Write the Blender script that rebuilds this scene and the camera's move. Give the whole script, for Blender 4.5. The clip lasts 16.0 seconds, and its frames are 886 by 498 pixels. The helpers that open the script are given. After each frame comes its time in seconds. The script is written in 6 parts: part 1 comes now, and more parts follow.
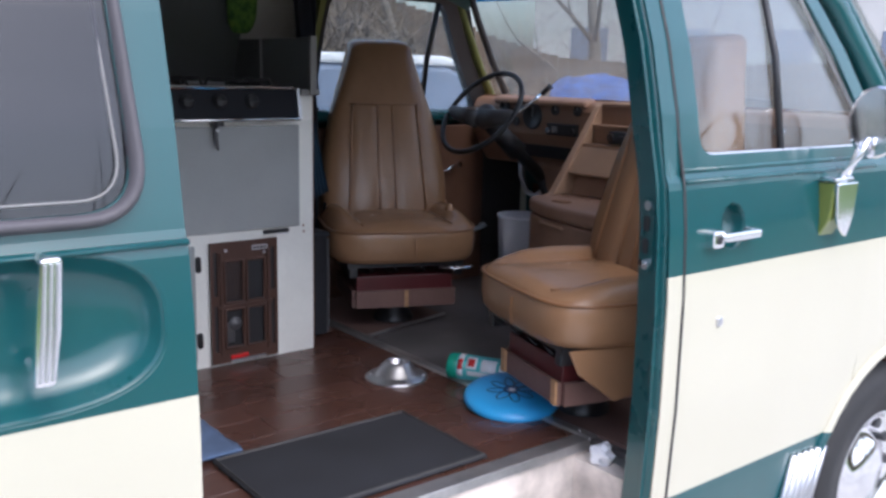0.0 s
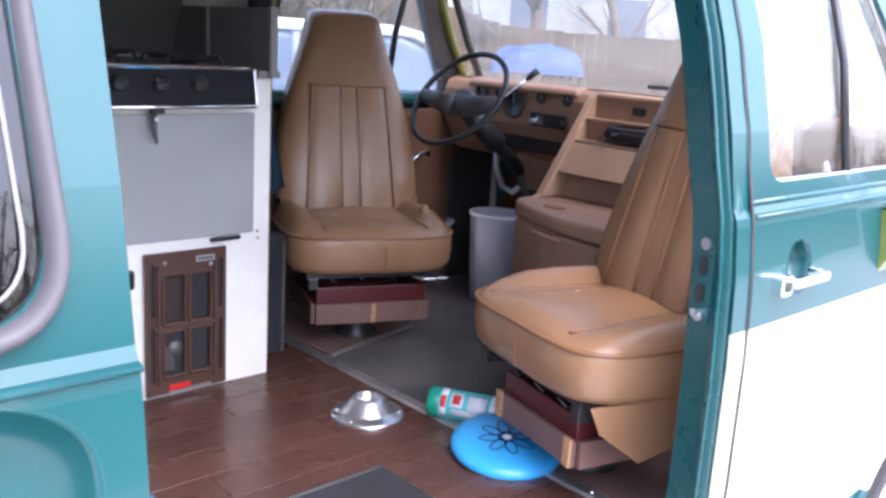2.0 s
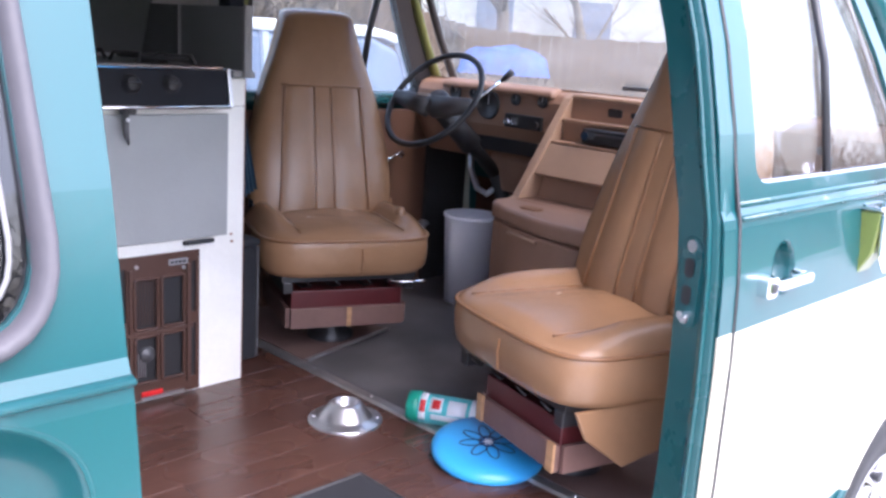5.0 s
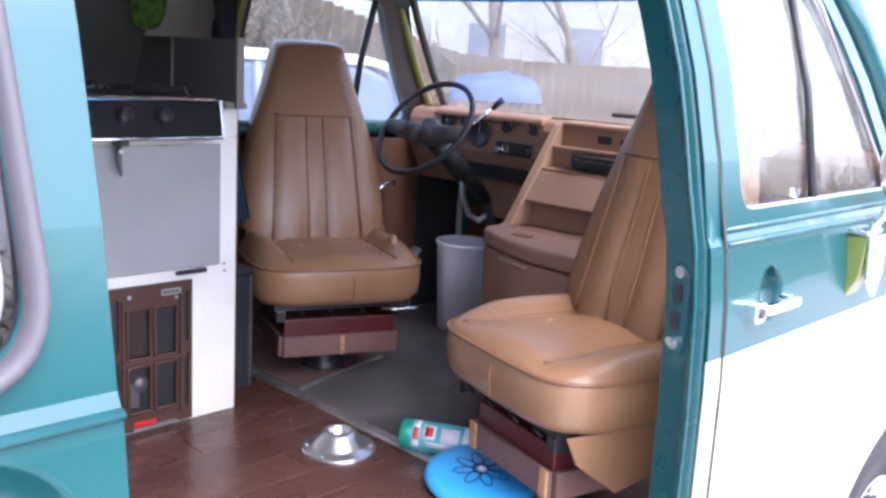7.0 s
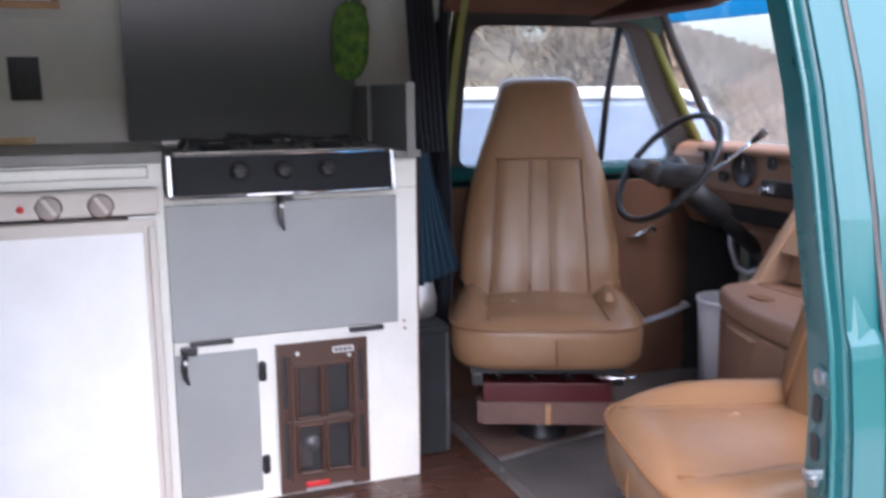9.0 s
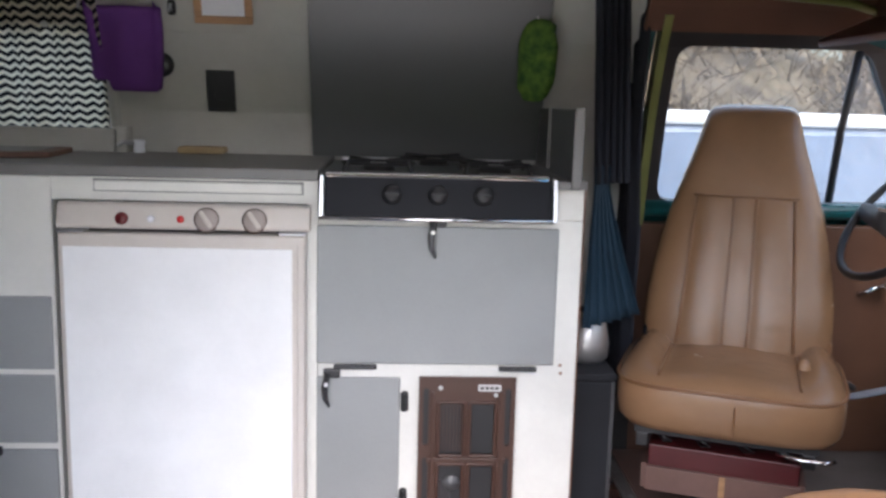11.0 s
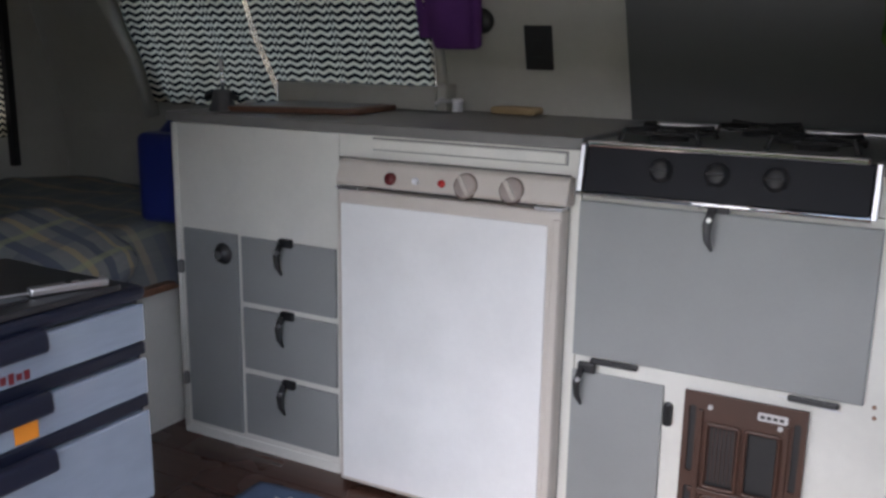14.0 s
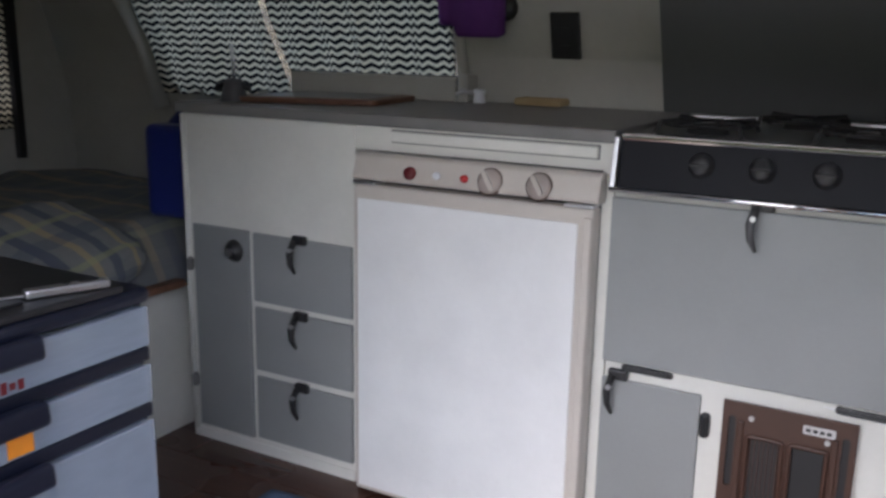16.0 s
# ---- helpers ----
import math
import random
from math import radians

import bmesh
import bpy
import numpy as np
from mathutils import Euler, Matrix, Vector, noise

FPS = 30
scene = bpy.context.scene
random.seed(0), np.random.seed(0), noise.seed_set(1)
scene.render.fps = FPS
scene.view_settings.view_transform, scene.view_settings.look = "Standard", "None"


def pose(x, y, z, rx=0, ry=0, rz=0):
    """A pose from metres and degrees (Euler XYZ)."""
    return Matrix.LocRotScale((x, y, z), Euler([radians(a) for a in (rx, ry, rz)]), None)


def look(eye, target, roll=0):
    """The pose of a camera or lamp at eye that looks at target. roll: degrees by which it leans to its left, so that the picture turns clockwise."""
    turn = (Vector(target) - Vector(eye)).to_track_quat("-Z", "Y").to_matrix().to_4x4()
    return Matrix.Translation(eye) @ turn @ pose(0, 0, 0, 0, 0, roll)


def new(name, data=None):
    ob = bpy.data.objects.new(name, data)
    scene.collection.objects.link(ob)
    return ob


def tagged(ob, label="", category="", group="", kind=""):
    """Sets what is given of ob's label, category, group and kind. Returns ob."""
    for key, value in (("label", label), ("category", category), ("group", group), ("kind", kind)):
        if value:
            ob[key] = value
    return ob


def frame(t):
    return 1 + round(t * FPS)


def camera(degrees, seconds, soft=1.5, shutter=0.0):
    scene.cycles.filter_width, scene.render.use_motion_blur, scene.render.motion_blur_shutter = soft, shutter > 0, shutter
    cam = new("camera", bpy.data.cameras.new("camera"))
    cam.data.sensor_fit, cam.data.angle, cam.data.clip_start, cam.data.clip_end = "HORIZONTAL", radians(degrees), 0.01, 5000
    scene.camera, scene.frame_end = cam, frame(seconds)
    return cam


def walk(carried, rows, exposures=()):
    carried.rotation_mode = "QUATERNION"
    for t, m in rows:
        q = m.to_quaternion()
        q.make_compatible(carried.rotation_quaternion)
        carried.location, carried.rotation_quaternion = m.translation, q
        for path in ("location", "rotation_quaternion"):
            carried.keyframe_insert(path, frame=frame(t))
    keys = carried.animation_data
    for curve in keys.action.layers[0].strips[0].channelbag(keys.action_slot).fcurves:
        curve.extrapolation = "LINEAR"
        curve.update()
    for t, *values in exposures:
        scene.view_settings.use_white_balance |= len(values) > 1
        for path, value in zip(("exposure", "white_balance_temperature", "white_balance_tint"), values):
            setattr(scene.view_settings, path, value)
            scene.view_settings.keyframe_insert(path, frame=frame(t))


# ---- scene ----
cam = camera(52.5, 16.0, soft=2.8, shutter=0.4)
METRES, EYE, TILT, LEAN, TURN = 2.3, 0.926, 0.0, 0.0, -38.4
ROWS = [
    (0.0, 0.0, 0.0, 0.0, 0.26, -11.15, -1.31),
    (0.5, -0.009, 0.094, 0.0146, 2.49, -12.44, -2.2),
    (1.0, -0.0345, 0.1552, 0.0201, -1.8, -11.12, -1.25),
    (1.5, -0.0558, 0.1825, 0.0233, -2.16, -12.38, -2.28),
    (2.0, -0.0642, 0.1888, 0.0228, -4.0, -13.32, -3.47),
    (2.5, -0.0663, 0.1937, 0.0219, -3.2, -14.17, -3.12),
    (3.0, -0.0666, 0.1953, 0.0217, -4.32, -13.48, -2.85),
    (3.5, -0.0716, 0.1976, 0.0211, -4.69, -14.06, -2.99),
    (4.0, -0.0767, 0.2014, 0.0205, -4.99, -14.56, -3.18),
    (6.5, -0.0797, 0.1985, 0.0233, -7.04, -12.57, -3.44),
    (7.0, -0.0748, 0.1964, 0.0243, -6.63, -11.45, -3.27),
    (7.5, -0.0336, 0.2085, 0.0232, -4.02, -12.63, -1.65),
    (8.0, 0.0471, 0.2409, 0.024, 2.64, -12.45, -3.17),
    (8.5, 0.1093, 0.295, 0.0245, 9.08, -12.57, -1.41),
    (9.0, 0.1483, 0.346, 0.0311, 18.2, -9.82, 0.53),
    (9.5, 0.2079, 0.3955, 0.0472, 29.17, -9.83, -1.17),
    (12.0, 0.2502, 0.5878, 0.0485, 51.93, -12.76, -0.41),
    (12.5, 0.2892, 0.5947, 0.0429, 55.55, -12.76, -0.6),
    (13.0, 0.2901, 0.6395, 0.0507, 61.67, -11.68, -1.2),
    (13.5, 0.2801, 0.6761, 0.05, 65.73, -12.24, -0.39),
    (14.0, 0.2717, 0.6863, 0.0521, 66.99, -12.73, -0.9),
    (14.5, 0.268, 0.6864, 0.0519, 67.84, -12.64, -0.53),
    (15.0, 0.2678, 0.6883, 0.0514, 69.0, -12.55, -0.24),
    (15.5, 0.26, 0.6954, 0.0482, 70.61, -13.38, -0.03),
    (16.0, 0.2263, 0.6961, 0.0464, 67.82, -13.16, -0.98),
]
PATHROWS = [(t, pose(0, 0, EYE, TILT, LEAN, TURN) @ pose(METRES * x, METRES * y, METRES * z, 90 + pitch, roll, yaw)) for t, x, y, z, yaw, pitch, roll in ROWS]
PATHROWS = sorted(PATHROWS + [
    (0.3, look((0.093, 0.127, 0.938), (1.275, 1.689, 0.538), 1.5)),
    (0.8, look((0.174, 0.276, 0.956), (1.407, 1.798, 0.550), 2.3)),
    (7.8, look((0.325, 0.399, 0.978), (1.583, 1.890, 0.535), 2.5)),
    (8.2, look((0.505, 0.355, 0.990), (1.552, 1.999, 0.544), 3.2)),
    (8.7, look((0.691, 0.388, 0.988), (1.545, 2.154, 0.594), 1.0)),
    (9.3, look((0.872, 0.403, 0.994), (1.370, 2.321, 0.728), 0.8)),
    (12.2, look((1.299, 0.645, 1.029), (0.828, 2.549, 0.641), 0.5)),
    (12.8, look((1.401, 0.664, 1.028), (0.737, 2.506, 0.622), 0.5)),
    (13.2, look((1.466, 0.746, 1.066), (0.631, 2.509, 0.622), 0.2)),
    (4.2, look((0.153, 0.476, 0.972), (1.512, 1.862, 0.491), 3.4)),
    (9.7, look((0.971, 0.421, 1.002), (1.230, 2.383, 0.717), 1.2)),
    (11.8, look((1.207, 0.669, 1.043), (0.924, 2.606, 0.635), 1.2)),
], key=lambda row: row[0])
EXPOSURES = [(0.0, 1.27, 5800, 14), (0.5, 2.02, 5800, 15), (1.0, 2.30, 5800, 18), (1.5, 2.51, 5800, 20), (7.0, 2.57, 5800, 21), (8.5, 2.56, 5950, 20), (9.5, 2.54, 6100, 17), (12.0, 2.28, 6400, 14), (12.5, 2.09, 6400, 14), (13.0, 2.0, 6350, 14), (16.0, 1.92, 6300, 14)]
walk(cam, PATHROWS, EXPOSURES)

# ---- light: an overcast day ----
world = bpy.data.worlds.new("overcast_sky")
scene.world = world
world.use_nodes = True
wn = world.node_tree
sky = wn.nodes.new("ShaderNodeTexSky")
sky.sky_type, sky.sun_disc = "NISHITA", False
sky.sun_elevation, sky.sun_rotation = radians(55), radians(186)
sky.air_density, sky.dust_density = 1.0, 4.0
hsv = wn.nodes.new("ShaderNodeHueSaturation")
hsv.inputs["Saturation"].default_value = 0.8
wn.links.new(sky.outputs[0], hsv.inputs["Color"])
wn.links.new(hsv.outputs[0], wn.nodes["Background"].inputs[0])
wn.nodes["Background"].inputs[1].default_value = 0.15
sun = new("sun", bpy.data.lights.new("sun", "SUN"))
sun.data.energy, sun.data.angle, sun.data.color = 0.55, radians(110), (0.97, 0.98, 1.0)
sun.matrix_world = look((4.6, -6, 4.2), (0, 0, 0))


# ---- materials ----
def nodes_of(name):
    m = bpy.data.materials.new(name)
    m.use_nodes = True
    return m, m.node_tree.nodes, m.node_tree.links, m.node_tree.nodes["Principled BSDF"]


def math_node(ns, ln, op, a, b=None, c=None):
    n = ns.new("ShaderNodeMath")
    n.operation = op
    for i, v in enumerate((a, b, c)):
        if v is None:
            continue
        if isinstance(v, (int, float)):
            n.inputs[i].default_value = v
        else:
            ln.new(v, n.inputs[i])
    return n.outputs[0]


def mix_col(ns, ln, fac, a, b):
    n = ns.new("ShaderNodeMix")
    n.data_type = "RGBA"
    for sock, v in ((n.inputs[0], fac), (n.inputs[6], a), (n.inputs[7], b)):
        if isinstance(v, (int, float)):
            sock.default_value = v
        elif isinstance(v, tuple):
            sock.default_value = (*v, 1)
        else:
            ln.new(v, sock)
    return n.outputs[2]


def surface(name, col, rough=0.5, metal=0.0, var=0.15, big=6.0, fine=90.0, bump=0.15, coat=0.0, second=None, stretch=(1, 1, 1), rvar=0.12, spec=0.5, rand=0.0, dents=0.0):
    """A worn surface: colour varied at two scales, roughness and fine relief."""
    m, ns, ln, b = nodes_of(name)
    tc = ns.new("ShaderNodeTexCoord")
    mp = ns.new("ShaderNodeMapping")
    mp.inputs["Scale"].default_value = stretch
    ln.new(tc.outputs["Object"], mp.inputs[0])
    n1, n2 = ns.new("ShaderNodeTexNoise"), ns.new("ShaderNodeTexNoise")
    n1.inputs["Scale"].default_value, n1.inputs["Detail"].default_value = big, 5
    n2.inputs["Scale"].default_value, n2.inputs["Detail"].default_value = fine, 4
    ln.new(mp.outputs[0], n1.inputs[0]), ln.new(mp.outputs[0], n2.inputs[0])
    dark = tuple(c * (1 - var) for c in col)
    lite = second or tuple(min(1, c * (1 + var)) for c in col)
    f = math_node(ns, ln, "MULTIPLY_ADD", n1.outputs[0], 2.4, -0.7)
    f = math_node(ns, ln, "MULTIPLY_ADD", n2.outputs[0], 0.5, math_node(ns, ln, "ADD", f, -0.25))
    cl = ns.new("ShaderNodeClamp")
    ln.new(f, cl.inputs[0])
    c = mix_col(ns, ln, cl.outputs[0], dark, lite)
    if rand:
        oi = ns.new("ShaderNodeObjectInfo")
        hv = ns.new("ShaderNodeHueSaturation")
        ln.new(math_node(ns, ln, "MULTIPLY_ADD", oi.outputs["Random"], 2 * rand, 1 - rand), hv.inputs["Value"])
        ln.new(c, hv.inputs["Color"])
        c = hv.outputs[0]
    ln.new(c, b.inputs["Base Color"])
    b.inputs["Metallic"].default_value = metal
    b.inputs["Specular IOR Level"].default_value = spec
    ln.new(math_node(ns, ln, "MULTIPLY_ADD", n1.outputs[0], rvar, rough - rvar / 2), b.inputs["Roughness"])
    b.inputs["Coat Weight"].default_value, b.inputs["Coat Roughness"].default_value = coat, 0.06
    if bump:
        bp = ns.new("ShaderNodeBump")
        bp.inputs["Strength"].default_value, bp.inputs["Distance"].default_value = bump, 0.002
        ln.new(n2.outputs[0], bp.inputs["Height"])
        if dents:
            n3, b3 = ns.new("ShaderNodeTexNoise"), ns.new("ShaderNodeBump")
            n3.inputs["Scale"].default_value, n3.inputs["Detail"].default_value = 11, 2
            ln.new(mp.outputs[0], n3.inputs[0])
            b3.inputs["Strength"].default_value, b3.inputs["Distance"].default_value = dents, 0.012
            ln.new(n3.outputs[0], b3.inputs["Height"])
            ln.new(b3.outputs[0], bp.inputs["Normal"])
        ln.new(bp.outputs[0], b.inputs["Normal"])
    return m


def two_tone_paint(name):
    """Teal above the belt and along the sill, cream between."""
    m, ns, ln, b = nodes_of(name)
    g = ns.new("ShaderNodeNewGeometry")
    sp = ns.new("ShaderNodeSeparateXYZ")
    ln.new(g.outputs["Position"], sp.inputs[0])
    up = math_node(ns, ln, "GREATER_THAN", sp.outputs[2], 0.504)
    lo = math_node(ns, ln, "LESS_THAN", sp.outputs[2], -0.022)
    teal = math_node(ns, ln, "MAXIMUM", up, lo)
    n1 = ns.new("ShaderNodeTexNoise")
    n1.inputs["Scale"].default_value = 3
    tl = mix_col(ns, ln, n1.outputs[0], (0.0045, 0.058, 0.063), (0.007, 0.077, 0.083))
    cr = mix_col(ns, ln, n1.outputs[0], (0.50, 0.475, 0.37), (0.54, 0.515, 0.41))
    ln.new(mix_col(ns, ln, teal, cr, tl), b.inputs["Base Color"])
    b.inputs["Roughness"].default_value = 0.28
    b.inputs["Coat Weight"].default_value, b.inputs["Coat Roughness"].default_value = 0.35, 0.04
    n2 = ns.new("ShaderNodeTexNoise")
    n2.inputs["Scale"].default_value = 9
    bp = ns.new("ShaderNodeBump")
    bp.inputs["Strength"].default_value, bp.inputs["Distance"].default_value = 0.08, 0.004
    ln.new(n2.outputs[0], bp.inputs["Height"]), ln.new(bp.outputs[0], b.inputs["Normal"])
    return m


def zigzag_cloth(name):
    m, ns, ln, b = nodes_of(name)
    g = ns.new("ShaderNodeTexCoord")
    sp = ns.new("ShaderNodeSeparateXYZ")
    ln.new(g.outputs["UV"], sp.inputs[0])
    tri = math_node(ns, ln, "PINGPONG", sp.outputs[0], 0.0155)
    v = math_node(ns, ln, "ADD", sp.outputs[1], math_node(ns, ln, "MULTIPLY", tri, 0.62))
    fr = math_node(ns, ln, "FRACT", math_node(ns, ln, "DIVIDE", v, 0.0215))
    k = math_node(ns, ln, "GREATER_THAN", fr, 0.47)
    c = mix_col(ns, ln, k, (0.72, 0.67, 0.52), (0.012, 0.012, 0.014))
    ln.new(c, b.inputs["Base Color"])
    b.inputs["Roughness"].default_value = 0.9
    tr = ns.new("ShaderNodeBsdfTranslucent")
    ln.new(c, tr.inputs[0])
    mx = ns.new("ShaderNodeMixShader")
    mx.inputs[0].default_value = 0.6
    ln.new(b.outputs[0], mx.inputs[1]), ln.new(tr.outputs[0], mx.inputs[2])
    ln.new(mx.outputs[0], ns["Material Output"].inputs[0])
    return m


def plaid_cloth(name, lift=1.0, bold=1.0):
    """Woven checks: lift sets how light the ground is, bold how strongly the bands stand out."""
    m, ns, ln, b = nodes_of(name)
    g = ns.new("ShaderNodeTexCoord")
    sp = ns.new("ShaderNodeSeparateXYZ")
    ln.new(g.outputs["Object"], sp.inputs[0])

    def bands(sock, period, cut):
        fr = math_node(ns, ln, "FRACT", math_node(ns, ln, "DIVIDE", sock, period))
        return math_node(ns, ln, "LESS_THAN", fr, cut)

    n1 = ns.new("ShaderNodeTexNoise")
    n1.inputs["Scale"].default_value = 14
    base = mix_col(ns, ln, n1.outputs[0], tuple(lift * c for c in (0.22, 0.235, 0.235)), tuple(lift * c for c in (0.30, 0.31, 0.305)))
    c = mix_col(ns, ln, math_node(ns, ln, "MULTIPLY", bands(sp.outputs[1], 0.17, 0.22), 0.8 * bold), base, (0.085, 0.10, 0.15))
    c = mix_col(ns, ln, math_node(ns, ln, "MULTIPLY", bands(math_node(ns, ln, "ADD", sp.outputs[1], 0.07), 0.17, 0.16), 0.7 * bold), c, (0.46, 0.36, 0.2))
    c = mix_col(ns, ln, math_node(ns, ln, "MULTIPLY", bands(sp.outputs[0], 0.15, 0.25), 0.45 * bold), c, (0.10, 0.12, 0.17))
    c = mix_col(ns, ln, math_node(ns, ln, "MULTIPLY", bands(math_node(ns, ln, "ADD", sp.outputs[0], 0.05), 0.15, 0.1), 0.5 * bold), c, (0.38, 0.40, 0.22))
    ln.new(c, b.inputs["Base Color"])
    b.inputs["Roughness"].default_value = 0.95
    wv = ns.new("ShaderNodeTexNoise")
    wv.inputs["Scale"].default_value = 300
    bp = ns.new("ShaderNodeBump")
    bp.inputs["Strength"].default_value, bp.inputs["Distance"].default_value = 0.3, 0.001
    ln.new(wv.outputs[0], bp.inputs["Height"]), ln.new(bp.outputs[0], b.inputs["Normal"])
    return m


def wood_planks(name):
    m, ns, ln, b = nodes_of(name)
    tc = ns.new("ShaderNodeTexCoord")
    oi = ns.new("ShaderNodeObjectInfo")
    mp = ns.new("ShaderNodeMapping")
    mp.inputs["Scale"].default_value = (2.2, 26, 26)
    ln.new(tc.outputs["Object"], mp.inputs[0])
    cb = ns.new("ShaderNodeCombineXYZ")
    ln.new(math_node(ns, ln, "MULTIPLY", oi.outputs["Random"], 37.0), cb.inputs[0])
    ln.new(cb.outputs[0], mp.inputs["Location"])
    n1, n2 = ns.new("ShaderNodeTexNoise"), ns.new("ShaderNodeTexNoise")
    n1.inputs["Scale"].default_value, n1.inputs["Detail"].default_value = 1.6, 7
    n2.inputs["Scale"].default_value = 1.0
    ln.new(mp.outputs[0], n1.inputs[0]), ln.new(tc.outputs["Object"], n2.inputs[0])
    n2.inputs["Scale"].default_value = 4
    c = mix_col(ns, ln, n1.outputs[0], (0.045, 0.020, 0.0145), (0.098, 0.046, 0.033))
    hv = ns.new("ShaderNodeHueSaturation")
    ln.new(math_node(ns, ln, "MULTIPLY_ADD", oi.outputs["Random"], 0.2, 0.9), hv.inputs["Value"])
    ln.new(c, hv.inputs["Color"])
    ln.new(hv.outputs[0], b.inputs["Base Color"])
    ln.new(math_node(ns, ln, "MULTIPLY_ADD", n2.outputs[0], 0.16, 0.20), b.inputs["Roughness"])
    bp = ns.new("ShaderNodeBump")
    bp.inputs["Strength"].default_value, bp.inputs["Distance"].default_value = 0.15, 0.001
    ln.new(n1.outputs[0], bp.inputs["Height"]), ln.new(bp.outputs[0], b.inputs["Normal"])
    return m


def glass(name, tint=(1, 1, 1), gloss=1.0, base=0.05, dust=0.0):
    m, ns, ln, b = nodes_of(name)
    tr, gl, mx, fr = (ns.new("ShaderNode" + k) for k in ("BsdfTransparent", "BsdfGlossy", "MixShader", "LayerWeight"))
    tr.inputs[0].default_value = (*tint, 1)
    gl.inputs["Roughness"].default_value = 0.02
    facing = math_node(ns, ln, "POWER", fr.outputs["Facing"], 4.0)
    ln.new(math_node(ns, ln, "MULTIPLY", math_node(ns, ln, "MULTIPLY_ADD", facing, 0.9 - base, base), gloss), mx.inputs[0])
    ln.new(tr.outputs[0], mx.inputs[1]), ln.new(gl.outputs[0], mx.inputs[2])
    out = mx.outputs[0]
    if dust:
        df, tl, m1, m2, n1 = (ns.new("ShaderNode" + k) for k in ("BsdfDiffuse", "BsdfTranslucent", "MixShader", "MixShader", "TexNoise"))
        df.inputs[0].default_value = tl.inputs[0].default_value = (0.75, 0.74, 0.72, 1)
        n1.inputs["Scale"].default_value, n1.inputs["Detail"].default_value = 5, 6
        ln.new(df.outputs[0], m1.inputs[1]), ln.new(tl.outputs[0], m1.inputs[2])
        ln.new(math_node(ns, ln, "MULTIPLY", n1.outputs[0], 2 * dust), m2.inputs[0])
        ln.new(out, m2.inputs[1]), ln.new(m1.outputs[0], m2.inputs[2])
        out = m2.outputs[0]
    ln.new(out, ns["Material Output"].inputs[0])
    return m


def milky_plastic(name):
    m, ns, ln, b = nodes_of(name)
    tr, mx = ns.new("ShaderNodeBsdfTransparent"), ns.new("ShaderNodeMixShader")
    b.inputs["Base Color"].default_value = (0.36, 0.42, 0.52, 1)
    b.inputs["Roughness"].default_value = 0.3
    n1 = ns.new("ShaderNodeTexNoise")
    n1.inputs["Scale"].default_value = 8
    ln.new(math_node(ns, ln, "MULTIPLY_ADD", n1.outputs[0], 0.10, 0.46), mx.inputs[0])
    ln.new(b.outputs[0], mx.inputs[1]), ln.new(tr.outputs[0], mx.inputs[2])
    ln.new(mx.outputs[0], ns["Material Output"].inputs[0])
    return m


PAINT = two_tone_paint("two_tone_van_paint")
TEAL = surface("teal_paint", (0.007, 0.072, 0.077), 0.28, var=0.1, bump=0.02, coat=0.35)
LIME = surface("lime_paint", (0.19, 0.205, 0.06), 0.4, var=0.2, bump=0.05, coat=0.3)
WHITE = surface("white_painted_plywood", (0.78, 0.77, 0.72), 0.45, var=0.08, big=4, fine=60, bump=0.25, dents=0.08)
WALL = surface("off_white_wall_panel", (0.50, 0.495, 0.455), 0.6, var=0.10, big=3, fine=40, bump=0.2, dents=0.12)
# Ceiling is set whiter than the walls to bounce light around inside.
CEILING = surface("white_bounce_lining", (0.78, 0.77, 0.73), 0.7, var=0.05, big=3, fine=40, bump=0.2)
GREY = surface("light_grey_painted_door", (0.300, 0.310, 0.308), 0.42, var=0.06, big=5, fine=120, bump=0.2, dents=0.06)
DGREY = surface("grey_laminate", (0.21, 0.205, 0.20), 0.4, var=0.12, big=9, fine=260, bump=0.1)
DARKPANEL = surface("charcoal_panel", (0.112, 0.118, 0.118), 0.36, var=0.04, big=2, fine=50, bump=0.05, spec=0.6)
FRIDGE = surface("white_appliance_enamel", (0.86, 0.86, 0.86), 0.34, var=0.05, big=7, fine=70, bump=0.12, rvar=0.10, dents=0.03)
KNOB = surface("aged_beige_knob", (0.40, 0.34, 0.31), 0.4, var=0.1, bump=0.05)
BOUNCESLAB = surface("pale_bounce_slab", (0.48, 0.47, 0.45), 0.9, var=0.2, big=1.5, fine=30, bump=0.4)
BEIGE = surface("beige_plastic", (0.60, 0.55, 0.50), 0.4, var=0.06, bump=0.05)
CHROME = surface("chrome", (0.86, 0.86, 0.88), 0.10, 1.0, var=0.04, bump=0.02, rvar=0.06)
STEEL = surface("brushed_steel", (0.66, 0.66, 0.68), 0.36, 1.0, var=0.1, fine=200, bump=0.1)
ALU = surface("worn_aluminium", (0.52, 0.51, 0.50), 0.42, 0.9, var=0.25, fine=60, bump=0.3)
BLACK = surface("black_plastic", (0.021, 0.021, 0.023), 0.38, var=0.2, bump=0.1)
GREYPL = surface("worn_charcoal_plastic", (0.075, 0.074, 0.078), 0.38, var=0.2, bump=0.15)
IRON = surface("black_cast_iron", (0.02, 0.02, 0.021), 0.6, var=0.3, bump=0.4)
PANELBLACK = surface("black_control_panel", (0.007, 0.0075, 0.011), 0.5, var=0.15, bump=0.05, spec=0.18)
RUBBER = surface("grey_window_rubber", (0.080, 0.074, 0.082), 0.6, var=0.15, bump=0.2)
